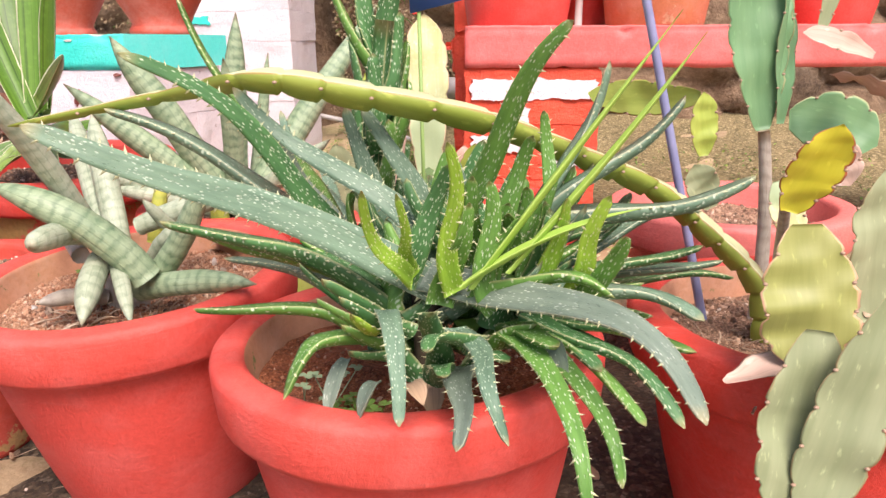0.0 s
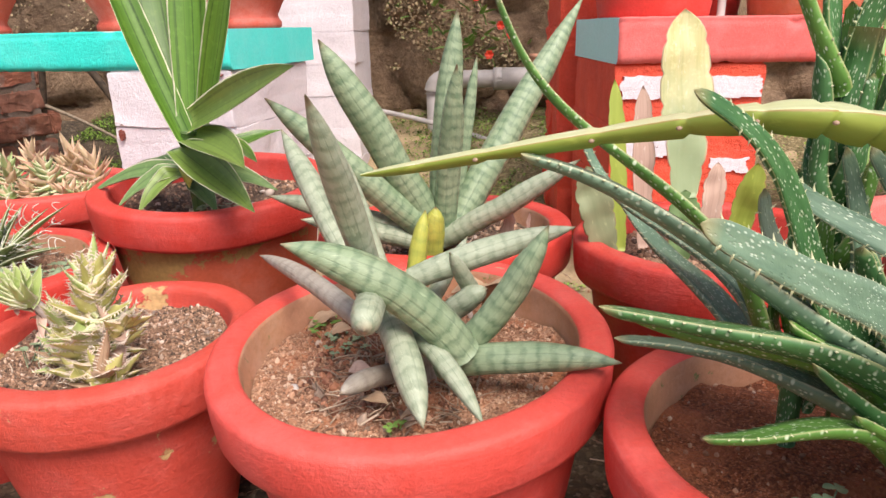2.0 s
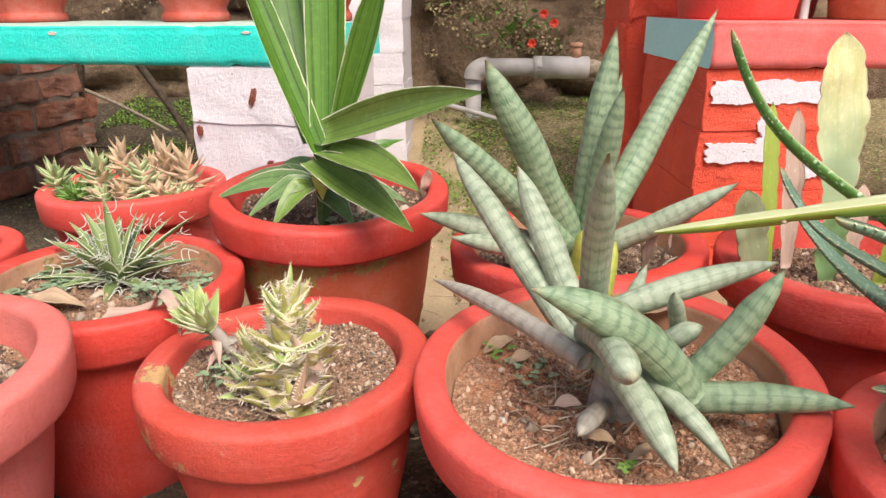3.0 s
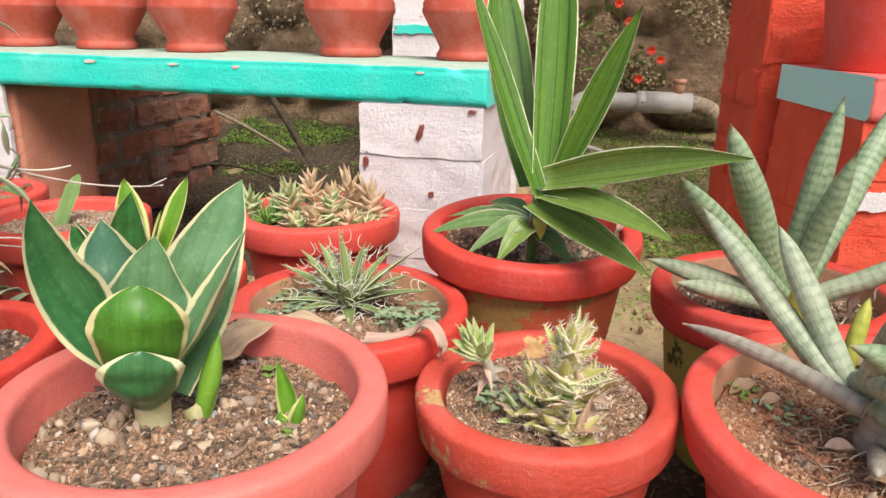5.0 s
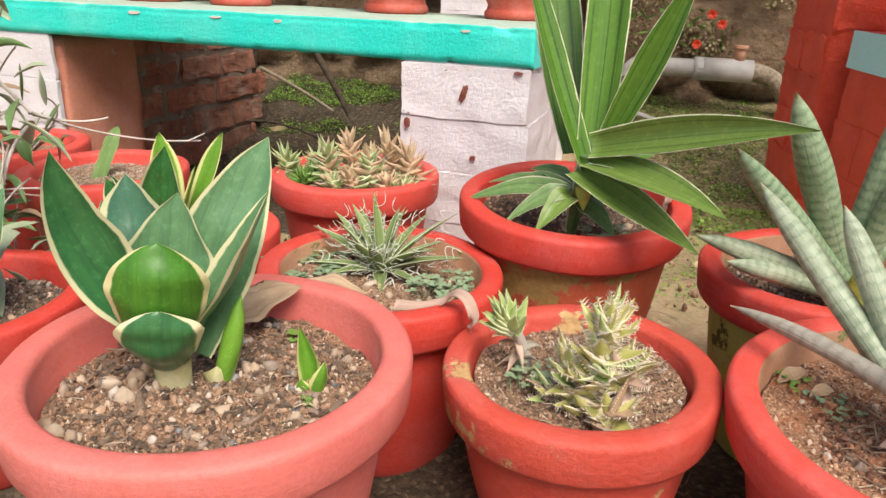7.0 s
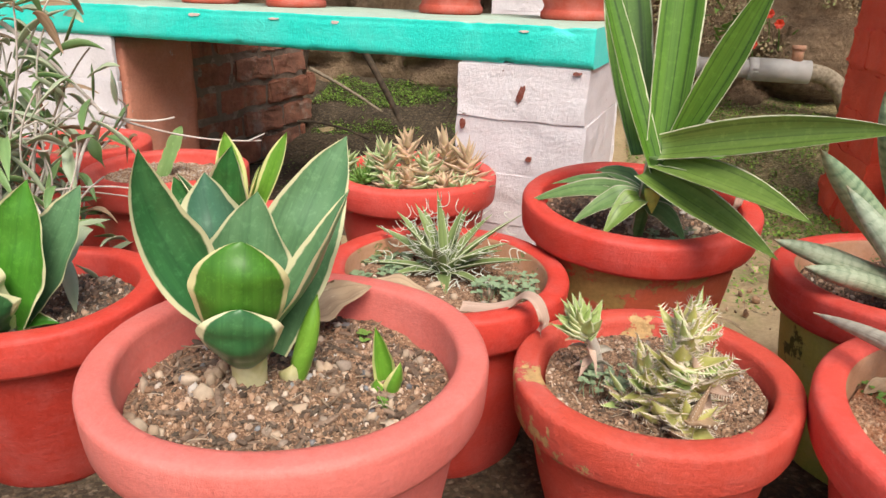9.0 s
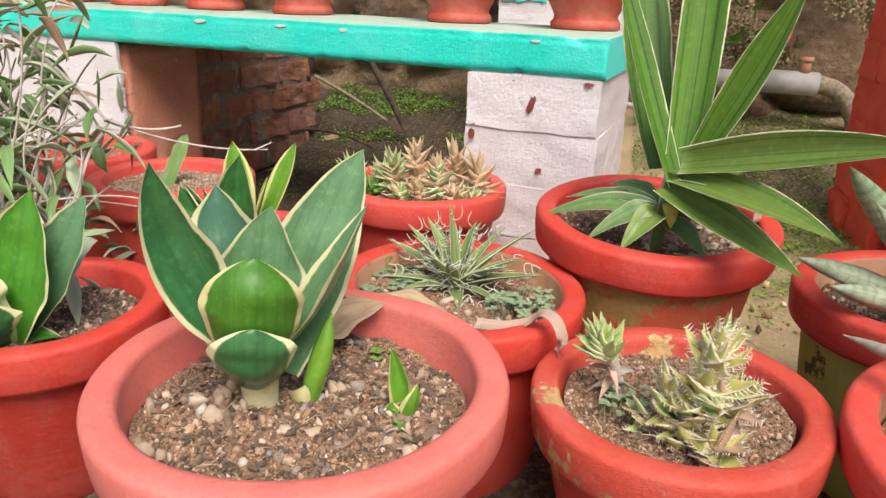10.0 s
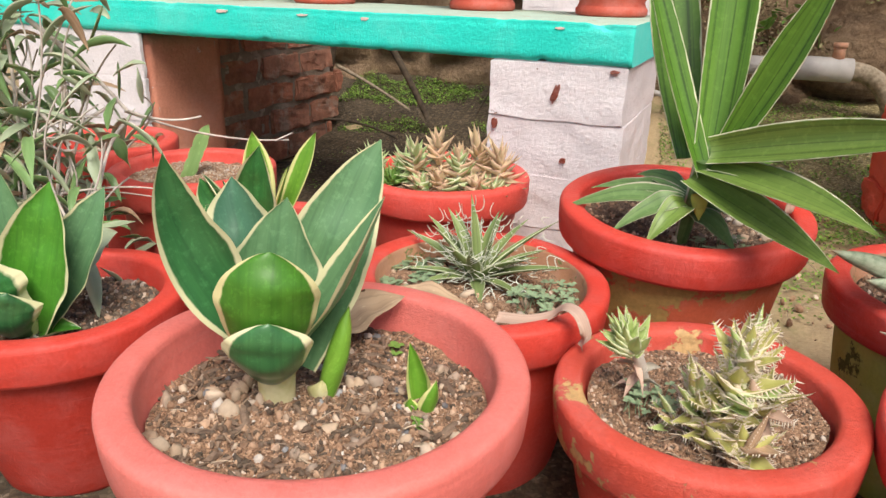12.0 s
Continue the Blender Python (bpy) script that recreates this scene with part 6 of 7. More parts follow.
P((0.029, 0.908, 0.350), (-0.060, 1.000, 0.349), 0.0170, PAD_OLIVE, (0, 0, -0.006), 0, notches=5)
P((0.085, 0.850, 0.335), (0.150, 0.838, 0.315), 0.0260, PAD_BLUE, (0, 0, 0.012), 0, notches=4)
P((0.022, 0.858, 0.305), (0.018, 0.856, 0.358), 0.0135, PAD_OLIVE, (0, 0, 0), 20, notches=3)
P((0.030, 0.850, 0.262), (0.012, 0.845, 0.300), 0.0150, PAD_GREY, (0, 0, 0), 0, notches=3)
P((0.105, 0.860, 0.400), (0.125, 0.872, 0.490), 0.0090, PAD_GREY, (0, 0, 0), 20, notches=5)
P((0.074, 0.752, 0.336), (0.094, 0.752, 0.300), 0.0150, DRY_PINK, (0, 0.006, 0), 25, notches=3)
P((0.120, 0.800, 0.385), (0.066, 0.792, 0.402), 0.0085, DRY_PINK, (0, 0, 0.006), 30, notches=2)
P((0.052, 0.770, 0.300), (0.062, 0.752, 0.262), 0.0120, PAD_PALE, (0, 0, 0), 20, notches=3)
epi.stem((0.062, 0.815, 0.175), (0.056, 0.820, 0.330), 0.0060, 0.0045, CANE_DRY, (0.008, 0, 0), label="grey woody stem")
epi.stem((0.070, 0.800, 0.175), (0.041, 0.722, 0.294), 0.0050, 0.0035, CANE_DRY, (0, 0, 0.03))
epi.stem((0.080, 0.790, 0.175), (0.025, 0.664, 0.290), 0.0050, 0.0035, CANE_DRY, (0, 0, 0.05))
epi.stem((0.085, 0.780, 0.175), (0.050, 0.655, 0.235), 0.0050, 0.0035, CANE_DRY, (0, 0, 0.05))
epi.stem((0.085, 0.780, 0.175), (0.098, 0.713, 0.222), 0.0050, 0.0035, CANE_DRY, (0, 0, 0.01))

pale = Plant("leaf_cactus", "upright pale yellow and green cactus pads in a red pot", "cactus", (-0.215, 1.03, 0.205), "potted plants")
for b, t, w, m in (((-0.228, 1.020, 0.262), (-0.232, 1.048, 0.432), 0.0245, PAD_PALE), ((-0.228, 1.018, 0.200), (-0.228, 1.020, 0.270), 0.0160, PAD), ((-0.285, 1.02, 0.210), (-0.296, 1.030, 0.372), 0.0085, PAD_OLIVE),
                   ((-0.262, 1.03, 0.210), (-0.268, 1.04, 0.365), 0.0110, DRY_PINK), ((-0.190, 1.00, 0.205), (-0.175, 0.99, 0.300), 0.0140, PAD_OLIVE), ((-0.300, 1.00, 0.205), (-0.325, 0.99, 0.300), 0.0170, PAD_GREY), ((-0.200, 1.04, 0.205), (-0.190, 1.05, 0.290), 0.0120, DRY_PINK)):
    pale.leaf(b, t, w, m, (0, 0, 0), 6, 0.12, 0.1, taper(w, 0.6, 4, 0.5), name="pad", rows=30, up=(0.1, -1, 0.1), notch=0.12, notches=6, wave=0.3)


# ---- pebbles, grit and straw on the soil ----
def island_mat(name, stops, rough=0.85):
    m, nt, b = material(name, rough)
    r = nt.nodes.new("ShaderNodeNewGeometry").outputs["Random Per Island"]
    col = ramp(nt, r, stops)
    col = mix(nt, 0.22, col, ramp(nt, noise_tex(nt, coords(nt), 300, 5), [(0.3, (0.08, 0.045, 0.028)), (0.7, (0.50, 0.37, 0.25))]))
    nt.links.new(col, b.inputs["Base Color"])
    bump(nt, b, noise_tex(nt, coords(nt), 500, 4), 0.4, 0.001)
    return m


GRIT = island_mat("mixed_grit", [(0.0, (0.035, 0.022, 0.016)), (0.3, (0.16, 0.085, 0.050)), (0.62, (0.39, 0.225, 0.135)), (0.90, (0.60, 0.39, 0.26)), (1.0, (0.74, 0.62, 0.52))])
GRIT_DARK = island_mat("dark_grit", [(0.0, (0.03, 0.03, 0.035)), (0.5, (0.07, 0.06, 0.05)), (0.8, (0.26, 0.19, 0.13)), (1.0, (0.6, 0.55, 0.5))])
GRIT_RED = island_mat("red_grit", [(0.0, (0.14, 0.05, 0.026)), (0.4, (0.42, 0.19, 0.10)), (0.85, (0.62, 0.37, 0.23)), (1.0, (0.7, 0.55, 0.42))])
STRAW = island_mat("dry_straw", [(0.0, (0.20, 0.12, 0.08)), (0.5, (0.42, 0.30, 0.20)), (1.0, (0.62, 0.50, 0.38))])


def pebbles(label, bed, n, s0, s1, mat, seed, power=2.2, reach=1.0, long=1.0, at=(0.0, 0.0), name="pebbles", category="gravel"):
    """Loose grains lying on the soil of a pot (bed is the pot's seed), or on the ground round a place."""
    rn = random.Random(seed)
    verts, faces = [], []
    ico = bmesh.new()
    bmesh.ops.create_icosphere(ico, subdivisions=2 if s1 > 0.0045 and n < 200 else 1, radius=1.0)
    base_v = [v.co.copy() for v in ico.verts]
    base_f = [[v.index for v in f.verts] for f in ico.faces]
    ico.free()
    place, R = SOILS[bed] if isinstance(bed, int) else (Matrix.Translation(bed[:3]), bed[3])
    for _ in range(n):
        a, q = rn.uniform(0, 6.283), R * reach * math.sqrt(rn.random())
        px, py = at[0] + q * math.cos(a), at[1] + q * math.sin(a)
        if isinstance(bed, int) and math.hypot(px, py) > R * 0.98:
            continue
        s = s0 + (s1 - s0) * rn.random() ** power
        tilt = 0.5 if long > 1 else 6
        m = Euler((rn.uniform(-tilt, tilt), rn.uniform(-tilt, tilt), rn.uniform(0, 6))).to_matrix() @ Matrix.Diagonal((s * long, s * rn.uniform(0.6, 0.95), s * rn.uniform(0.45, 0.8)))
        k = len(verts)
        j = rn.random() * 50
        z = soil_level(Vector((px, py, 0)), bed) if isinstance(bed, int) else 0.0
        verts += [m @ (v * (1 + 0.45 * noise.noise(v * 1.6 + Vector((j, 0, 0))) + 0.28 * noise.noise(v * 3.2 + Vector((0, j, 0))))) + Vector((px, py, z + s * 0.2)) for v in base_v]
        faces += [[i + k for i in f] for f in base_f]
    me = bpy.data.meshes.new(name)
    me.from_pydata(verts, [], faces)
    me.materials.append(mat)
    if s1 > 0.0045 and n < 200:
        me.polygons.foreach_set("use_smooth", [True] * len(me.polygons))
    ob = new(name, me)
    ob.matrix_world = place
    return tagged(ob, label, category, kind="stuff")


def straw(label, bed, n, ln, seed, mat=None, reach=0.9, at=(0.0, 0.0)):
    rn = random.Random(seed)
    bm = bmesh.new()
    place, R = SOILS[bed] if isinstance(bed, int) else (Matrix.Translation(bed[:3]), bed[3])
    for _ in range(n):
        a, q, d = rn.uniform(0, 6.283), R * reach * math.sqrt(rn.random()), rn.uniform(0, 6.283)
        px, py = at[0] + q * math.cos(a), at[1] + q * math.sin(a)
        z = soil_level(Vector((px, py, 0)), bed) if isinstance(bed, int) else 0.0
        p = Vector((px, py, z + rn.uniform(0.001, 0.006)))
        l = ln * rn.uniform(0.4, 1.0)
        e = p + Vector((math.cos(d) * l, math.sin(d) * l, rn.uniform(-0.002, 0.006)))
        w = rn.uniform(0.0003, 0.0011)
        sweep(bm, p, (p + e) / 2 + Vector((rn.uniform(-1, 1), rn.uniform(-1, 1), 0.6)) * l * 0.15, e, lambda t: w, [(1, 0), (-0.4, 0.7), (-0.4, -0.7)], 4)
    ob = new("straw", mesh_of("straw", bm, mat or STRAW))
    ob.matrix_world = place
    return tagged(ob, label, "straw", kind="stuff")


CHIP = island_mat("bark_chips", [(0.0, (0.025, 0.018, 0.014)), (0.5, (0.09, 0.055, 0.038)), (1.0, (0.26, 0.17, 0.12))])
CRUMB = island_mat("red_earth_crumbs", [(0.0, (0.10, 0.035, 0.02)), (0.5, (0.28, 0.09, 0.045)), (1.0, (0.46, 0.18, 0.09))])
CLOD = island_mat("earth_clods", [(0.0, (0.26, 0.17, 0.11)), (0.5, (0.40, 0.29, 0.20)), (1.0, (0.54, 0.42, 0.31))])
PALE_STONE = island_mat("pale_stones", [(0.0, (0.30, 0.24, 0.20)), (0.4, (0.50, 0.36, 0.25)), (0.8, (0.64, 0.50, 0.38)), (1.0, (0.55, 0.52, 0.50))])
SLATE = island_mat("blue_grey_stones", [(0.0, (0.09, 0.10, 0.12)), (0.6, (0.20, 0.22, 0.25)), (1.0, (0.40, 0.41, 0.42))])
PERLITE = island_mat("white_grains", [(0.0, (0.62, 0.56, 0.50)), (1.0, (0.80, 0.76, 0.72))])
MIXED = "mixed pebbles and bark bits on potting soil"
pebbles(MIXED, 10, 7000, 0.0005, 0.0022, GRIT, 1, power=2.5)
pebbles(MIXED, 10, 450, 0.0020, 0.0044, GRIT, 2, power=1.8)
pebbles("tan and grey stones on potting soil", 10, 80, 0.0030, 0.0082, PALE_STONE, 31, power=2.0, reach=0.95)
pebbles("dark bark chips on potting soil", 10, 420, 0.0012, 0.0034, CHIP, 32, power=1.5, long=3.2, name="bark_chips", category="bark")
pebbles("white perlite grains on potting soil", 10, 150, 0.0008, 0.0022, PERLITE, 33)
pebbles("blue-grey stones on potting soil", 10, 26, 0.0026, 0.0050, SLATE, 71, power=1.5, reach=0.92)
pebbles("broad dark bark pieces on potting soil", 10, 34, 0.0022, 0.0042, CHIP, 72, power=1.2, long=3.4, name="bark_chips", category="bark")
pebbles("dark crumbs of potting soil", 10, 900, 0.0012, 0.0032, CHIP, 73, power=1.6)
pebbles("dark crumbs of potting soil", 7, 420, 0.0009, 0.0024, CHIP, 74, power=1.6)
pebbles("dark crumbs of potting soil", 28, 700, 0.0014, 0.0045, CHIP, 75, power=1.6, at=(-0.02, 0.03), reach=0.8)
pebbles("fine grit over the soil", 7, 3600, 0.0006, 0.0024, GRIT, 3)
pebbles("pale stones on soil", 7, 70, 0.0018, 0.0040, PALE_STONE, 34)
pebbles("dark bark chips on potting soil", 7, 110, 0.0008, 0.0022, CHIP, 35, long=3.0, name="bark_chips", category="bark")
pebbles("fine grit over the soil", 4, 3400, 0.0007, 0.0030, GRIT_RED, 4, power=3.0)
pebbles("crumbs of dark red earth round the plant", 4, 420, 0.0012, 0.0048, CRUMB, 51, power=2.2, reach=0.55, at=(-0.015, -0.005))
pebbles("large pale stones and clods on soil", 10, 9, 0.0060, 0.0105, CLOD, 52, reach=0.42, at=(-0.065, -0.035))
pebbles("pale stones on soil", 13, 30, 0.003, 0.008, PALE_STONE, 53, reach=0.6, at=(0.03, -0.04))
pebbles("pale stones on soil", 4, 26, 0.0025, 0.0055, PALE_STONE, 36)
pebbles("dark bark chips on potting soil", 4, 120, 0.0008, 0.0024, CHIP, 37, long=3.0, name="bark_chips", category="bark", reach=0.6, at=(0.0, -0.01))
pebbles("fine grit over the soil", 1, 260, 0.0007, 0.0028, GRIT_RED, 5, power=3.0)
pebbles("black and white grit over the soil", 28, 2000, 0.0012, 0.0050, GRIT_DARK, 6)
pebbles("brown grit over the soil", 28, 1900, 0.0009, 0.0040, GRIT, 38)
pebbles("pale stones on soil", 28, 60, 0.0022, 0.0050, PALE_STONE, 39)
pebbles("fine grit over the soil", 13, 1000, 0.0010, 0.0040, GRIT, 7)
pebbles("fine grit over the soil", 22, 2000, 0.0009, 0.0040, GRIT, 8)
pebbles("fine grit over the soil", 25, 2200, 0.0009, 0.0040, GRIT, 9)
pebbles("fine grit over the soil", 16, 900, 0.0010, 0.0042, GRIT, 10)
pebbles("pale stones on soil", 16, 14, 0.005, 0.010, PALE_STONE, 39, reach=0.6, at=(0.03, -0.05))
pebbles("pale sand grains over the soil", 34, 2400, 0.0008, 0.0022, PALE_STONE, 11)
pebbles("fine grit over the soil", 40, 1000, 0.0012, 0.0042, GRIT, 12)
pebbles("fine grit over the soil", 43, 600, 0.0012, 0.0042, GRIT, 13)
pebbles("scattered stones on bare earth", (-0.6, 1.35, 0.004, 0.75), 900, 0.002, 0.011, GRIT, 14, power=3.5)
straw("dry straw and root scraps on soil", 7, 45, 0.014, 1)
straw("dry roots under the plant", 7, 90, 0.020, 2, reach=0.30, at=(0.008, -0.045))
straw("dark roots under the plant", 7, 60, 0.022, 9, CHIP, 0.3, (0.010, -0.050))
straw("dry straw and leaf scraps on soil", 4, 130, 0.022, 3, reach=0.55, at=(-0.01, -0.02))
straw("dry straw and leaf scraps on soil", 40, 140, 0.03, 4, at=(-0.02, -0.045), reach=0.7)
straw("dry straw on soil", 22, 60, 0.03, 5, at=(0.05, -0.03), reach=0.5)
straw("bark bits on soil", 10, 80, 0.016, 6)
straw("dry straw on soil", 19, 160, 0.03, 7)
straw("dry straw and twigs on earth", (-0.55, 1.3, 0.006, 0.6), 150, 0.06, 8)

# ---- fallen dry leaves ----
dry_leaf((-1.035, 0.838, 0.206), (-0.970, 0.872, 0.240), 0.023, DRY, (0, 0, 0.006), 20, "pale brown dry leaf leaning inside a pot")
bm = bmesh.new()
strip_line = smooth_path(((0, 0, 0), (0.027, -0.005, 0.003), (0.050, -0.008, 0.013), (0.063, -0.016, 0.026), (0.075, -0.026, 0.026), (0.082, -0.030, 0.012), (0.080, -0.026, -0.004)))
sweep(bm, Vector((0, 0, 0)), Vector((0.04, 0, 0.03)), Vector((0.08, -0.026, 0)), lambda t: 0.0075 * (1 - 0.35 * t), section_strap(0.3, 0.05), 30, 0, (0, -0.35, 0.95), 0.35, 4.0, path=strip_line)
curl = new("dry_leaf", mesh_of("dry_leaf", bm, DRY_PINK))
curl.location = (-0.902, 0.936, 0.199)
tagged(curl, "curled pinkish dry leaf hanging over a pot rim", "dry leaf", group="fallen dry leaves")
dry_leaf((-1.020, 0.985, 0.192), (-0.935, 0.965, 0.194), 0.017, DRY, (0, 0, 0.004), 0, "wide pale dry leaf lying on soil")
dry_leaf((-0.445, 0.925, 0.205), (-0.385, 0.915, 0.218), 0.014, DRY, (0, 0, 0.012), 30, "brown dry leaf leaning on a pot rim")
dry_leaf((-0.560, 0.880, 0.192), (-0.535, 0.890, 0.200), 0.007, DRY, (0, 0, 0.006), 20, "orange-brown dry leaf scrap on soil")
dry_leaf((-0.540, 0.862, 0.192), (-0.522, 0.866, 0.198), 0.006, DRY, (0, 0, 0.006), 40, "orange-brown dry leaf scrap on soil")
dry_leaf((-0.498, 0.762, 0.192), (-0.478, 0.752, 0.196), 0.006, DRY, (0, 0, 0.006), 20, "orange-brown dry leaf scrap on soil")
dry_leaf((-0.512, 0.798, 0.194), (-0.494, 0.790, 0.200), 0.005, DRY_PINK, (0, 0, 0.006), 50, "pale dry leaf scrap on soil")
dry_leaf((-0.470, 0.742, 0.190), (-0.448, 0.752, 0.194), 0.005, DRY, (0, 0, 0.005), -20, "brown dry leaf scrap on soil")
dry_leaf((-0.396, 1.045, 0.200), (-0.392, 1.032, 0.252), 0.010, DRY_PINK, (0.004, 0, 0), 30, "upright pinkish dry leaf in a pot")
dry_leaf((-0.380, 1.050, 0.200), (-0.372, 1.042, 0.245), 0.008, DRY_PINK, (0.006, 0, 0), 60, "upright pinkish dry leaf in a pot")
dry_leaf((-0.628, 1.175, 0.240), (-0.622, 1.160, 0.282), 0.011, DRY_PINK, (0.006, 0, 0), 40, "curled pale dry leaf in a pot")
dry_leaf((-0.184, 0.622, 0.184), (-0.190, 0.660, 0.205), 0.008, DRY, (0, 0, 0.004), 0, "brown withered leaf stub on soil")
dry_leaf((-0.020, 0.620, 0.214), (0.045, 0.640, 0.212), 0.013, DRY_PINK, (0, 0, 0.010), 10, "pale dry leaf scrap over a pot rim")
dry_leaf((0.020, 0.660, 0.200), (0.080, 0.668, 0.205), 0.016, DRY, (0, 0, 0.014), 25, "pale dry leaf scrap over a pot rim")
dry_leaf((0.055, 0.690, 0.195), (0.110, 0.680, 0.215), 0.018, DRY_PINK, (0, 0, 0.014), -20, "pale dry leaf scrap over a pot rim")
dry_leaf((0.140, 0.800, 0.350), (0.095, 0.810, 0.372), 0.018, DRY_PINK, (0, 0, 0.004), 10, "pale pink withered pad hanging from cactus")
dry_leaf((0.155, 0.790, 0.345), (0.165, 0.780, 0.285), 0.020, DRY_PINK, (0.01, 0, 0), 10, "pale pink withered pad hanging from cactus")
dry_leaf((-0.615, 1.020, 0.008), (-0.575, 1.034, 0.010), 0.016, DRY, (0, 0, 0.008), 10, "brown dry leaf on earth")
dry_leaf((-0.600, 1.330, 0.008), (-0.560, 1.350, 0.010), 0.012, DRY, (0, 0, 0.006), 10, "brown dry leaf on earth")
dry_leaf((-0.395, 0.905, 0.010), (-0.350, 0.925, 0.014), 0.020, DRY, (0, 0, 0.012), 10, "brown dry leaf on earth")
dry_leaf((-0.060, 1.180, 0.010), (-0.020, 1.20, 0.012), 0.016, DRY, (0, 0, 0.01), 10, "brown dry leaf on earth")


# ---- small weeds ----
def weeds(label, x, y, z, r, n, h, size, mat, seed):
    rn = random.Random(seed)
    p = Plant("weed", label, "weed", (x, y, z), "small weeds")
    bm = bmesh.new()
    for _ in range(n):
        a, q = rn.uniform(0, 6.283), r * math.sqrt(rn.random())
        b = Vector((q * math.cos(a), q * math.sin(a), -0.004))
        t = b + Vector((rn.uniform(-1, 1) * h * 0.6, rn.uniform(-1, 1) * h * 0.6, h * rn.uniform(0.5, 1.1)))
        sweep(bm, b, (b + t) / 2, t, lambda s: 0.0005, [(1, 0), (-0.5, 0.8), (-0.5, -0.8)], 3)
        for k in range(3):
            d = 2.1 * k + a
            e = t + Vector((math.cos(d), math.sin(d), rn.uniform(-0.1, 0.4))) * size * rn.uniform(0.7, 1.2)
            sweep(bm, t, (t + e) / 2 + Vector((0, 0, size * 0.15)), e, taper(size * 0.45, 0.6, 3, 0.2), section_strap(0.2, 0.06), 5)
    part("leaves", bm, mat, p.ob)
    return p


weeds("small grey-green clover sprouting in a pot", -1.025, 1.035, 0.188, 0.052, 110, 0.010, 0.0065, WEED_BLUE, 1)
weeds("small grey-green clover sprouting in a pot", -0.865, 1.015, 0.191, 0.034, 40, 0.010, 0.0065, WEED_BLUE, 2)
weeds("small grey-green clover sprouting in a pot", -0.700, 1.085, 0.236, 0.026, 22, 0.012, 0.006, WEED_BLUE, 3)
weeds("small grey-green clover sprouting in a pot", -0.530, 0.855, 0.190, 0.022, 16, 0.008, 0.0045, WEED_BLUE, 4)
weeds("small bright seedlings in soil", -0.969, 0.845, 0.203, 0.008, 3, 0.008, 0.006, WEED, 5)
weeds("small bright seedlings in soil", -0.921, 0.757, 0.203, 0.006, 2, 0.006, 0.007, WEED, 6)
weeds("small bright seedlings in soil", -1.085, 0.735, 0.203, 0.008, 3, 0.005, 0.005, WEED, 7)
weeds("bright green weeds at the pot's edge", -0.235, 0.632, 0.175, 0.016, 16, 0.014, 0.006, WEED, 8)
weeds("bright green weeds at the pot's edge", -0.150, 0.625, 0.178, 0.018, 18, 0.014, 0.006, WEED, 9)
weeds("small grey-green clover sprouting in a pot", -0.262, 0.650, 0.175, 0.012, 6, 0.026, 0.006, WEED_BLUE, 10)
weeds("grey-green clover beside the haworthia", -0.762, 0.862, 0.178, 0.024, 34, 0.014, 0.005, WEED_BLUE, 11)
weeds("small green weeds in a pot", -0.545, 0.885, 0.190, 0.018, 10, 0.010, 0.005, WEED, 12)
weeds("small green weeds in a pot", -0.415, 1.000, 0.200, 0.025, 16, 0.010, 0.005, WEED, 13)
weeds("small green weed in a pot", -0.475, 0.735, 0.190, 0.008, 3, 0.004, 0.004, WEED, 14)
weeds("grass seedling in a pot", -0.885, 0.985, 0.188, 0.016, 8, 0.022, 0.007, WEED_BLUE, 15)


# ---- moss and ground plants at the foot of the wall ----
def moss(label, x0, x1, y0, y1, n, size, seed):
    rn = random.Random(seed)
    verts, faces = [], []
    for _ in range(n):
        x, y = rn.uniform(x0, x1), rn.uniform(y0, y1)
        if noise.noise((x * 5, y * 5, seed)) + 0.5 * noise.noise((x * 22, y * 22, seed)) + rn.uniform(-0.22, 0.22) < -0.14:
            continue
        z = 0.26 * min(0.6, max(0.0, y - 2.2)) + rn.uniform(0.002, 0.03) * (0.6 + noise.noise((x * 9, y * 9, 1)))
        a, t = rn.uniform(0, 6.283), rn.uniform(-0.5, 0.9)
        s = size * rn.uniform(0.5, 1.2)
        d = Vector((math.cos(a) * math.cos(t), math.sin(a) * math.cos(t), math.sin(t))) * s
        w = Vector((-math.sin(a), math.cos(a), 0)) * s * 0.35
        p = Vector((x, y, z))
        k = len(verts)
        verts += [p, p + d * 0.5 + w, p + d, p + d * 0.5 - w]
        faces.append((k, k + 1, k + 2, k + 3))
    me = bpy.data.meshes.new("moss")
    me.from_pydata(verts, [], faces)
    me.materials.append(MOSS)
    ob = new("moss", me)
    return tagged(ob, label, "moss", kind="stuff")


MOSS, _nt, _b = material("moss_green", 0.7)
_nt.links.new(ramp(_nt, _nt.nodes.new("ShaderNodeNewGeometry").outputs["Random Per Island"], [(0.0, (0.055, 0.11, 0.014)), (0.5, (0.14, 0.25, 0.030)), (1.0, (0.26, 0.40, 0.06))]), _b.inputs["Base Color"])
moss("bright green creeping weeds under the bench", -1.75, -0.95, 2.36, 2.78, 26000, 0.0078, 1)
moss("bright green creeping weeds by the wall", -0.72, -0.15, 1.85, 2.78, 20000, 0.0085, 2)
moss("sparse green weeds on bare earth", -0.62, -0.20, 1.45, 2.0, 2600, 0.008, 3)
moss("sparse green weeds on bare earth", -1.7, -1.0, 1.75, 2.4, 1500, 0.008, 4)
moss("sparse weeds under the red bench", 0.05, 0.9, 1.5, 2.5, 3000, 0.010, 5)


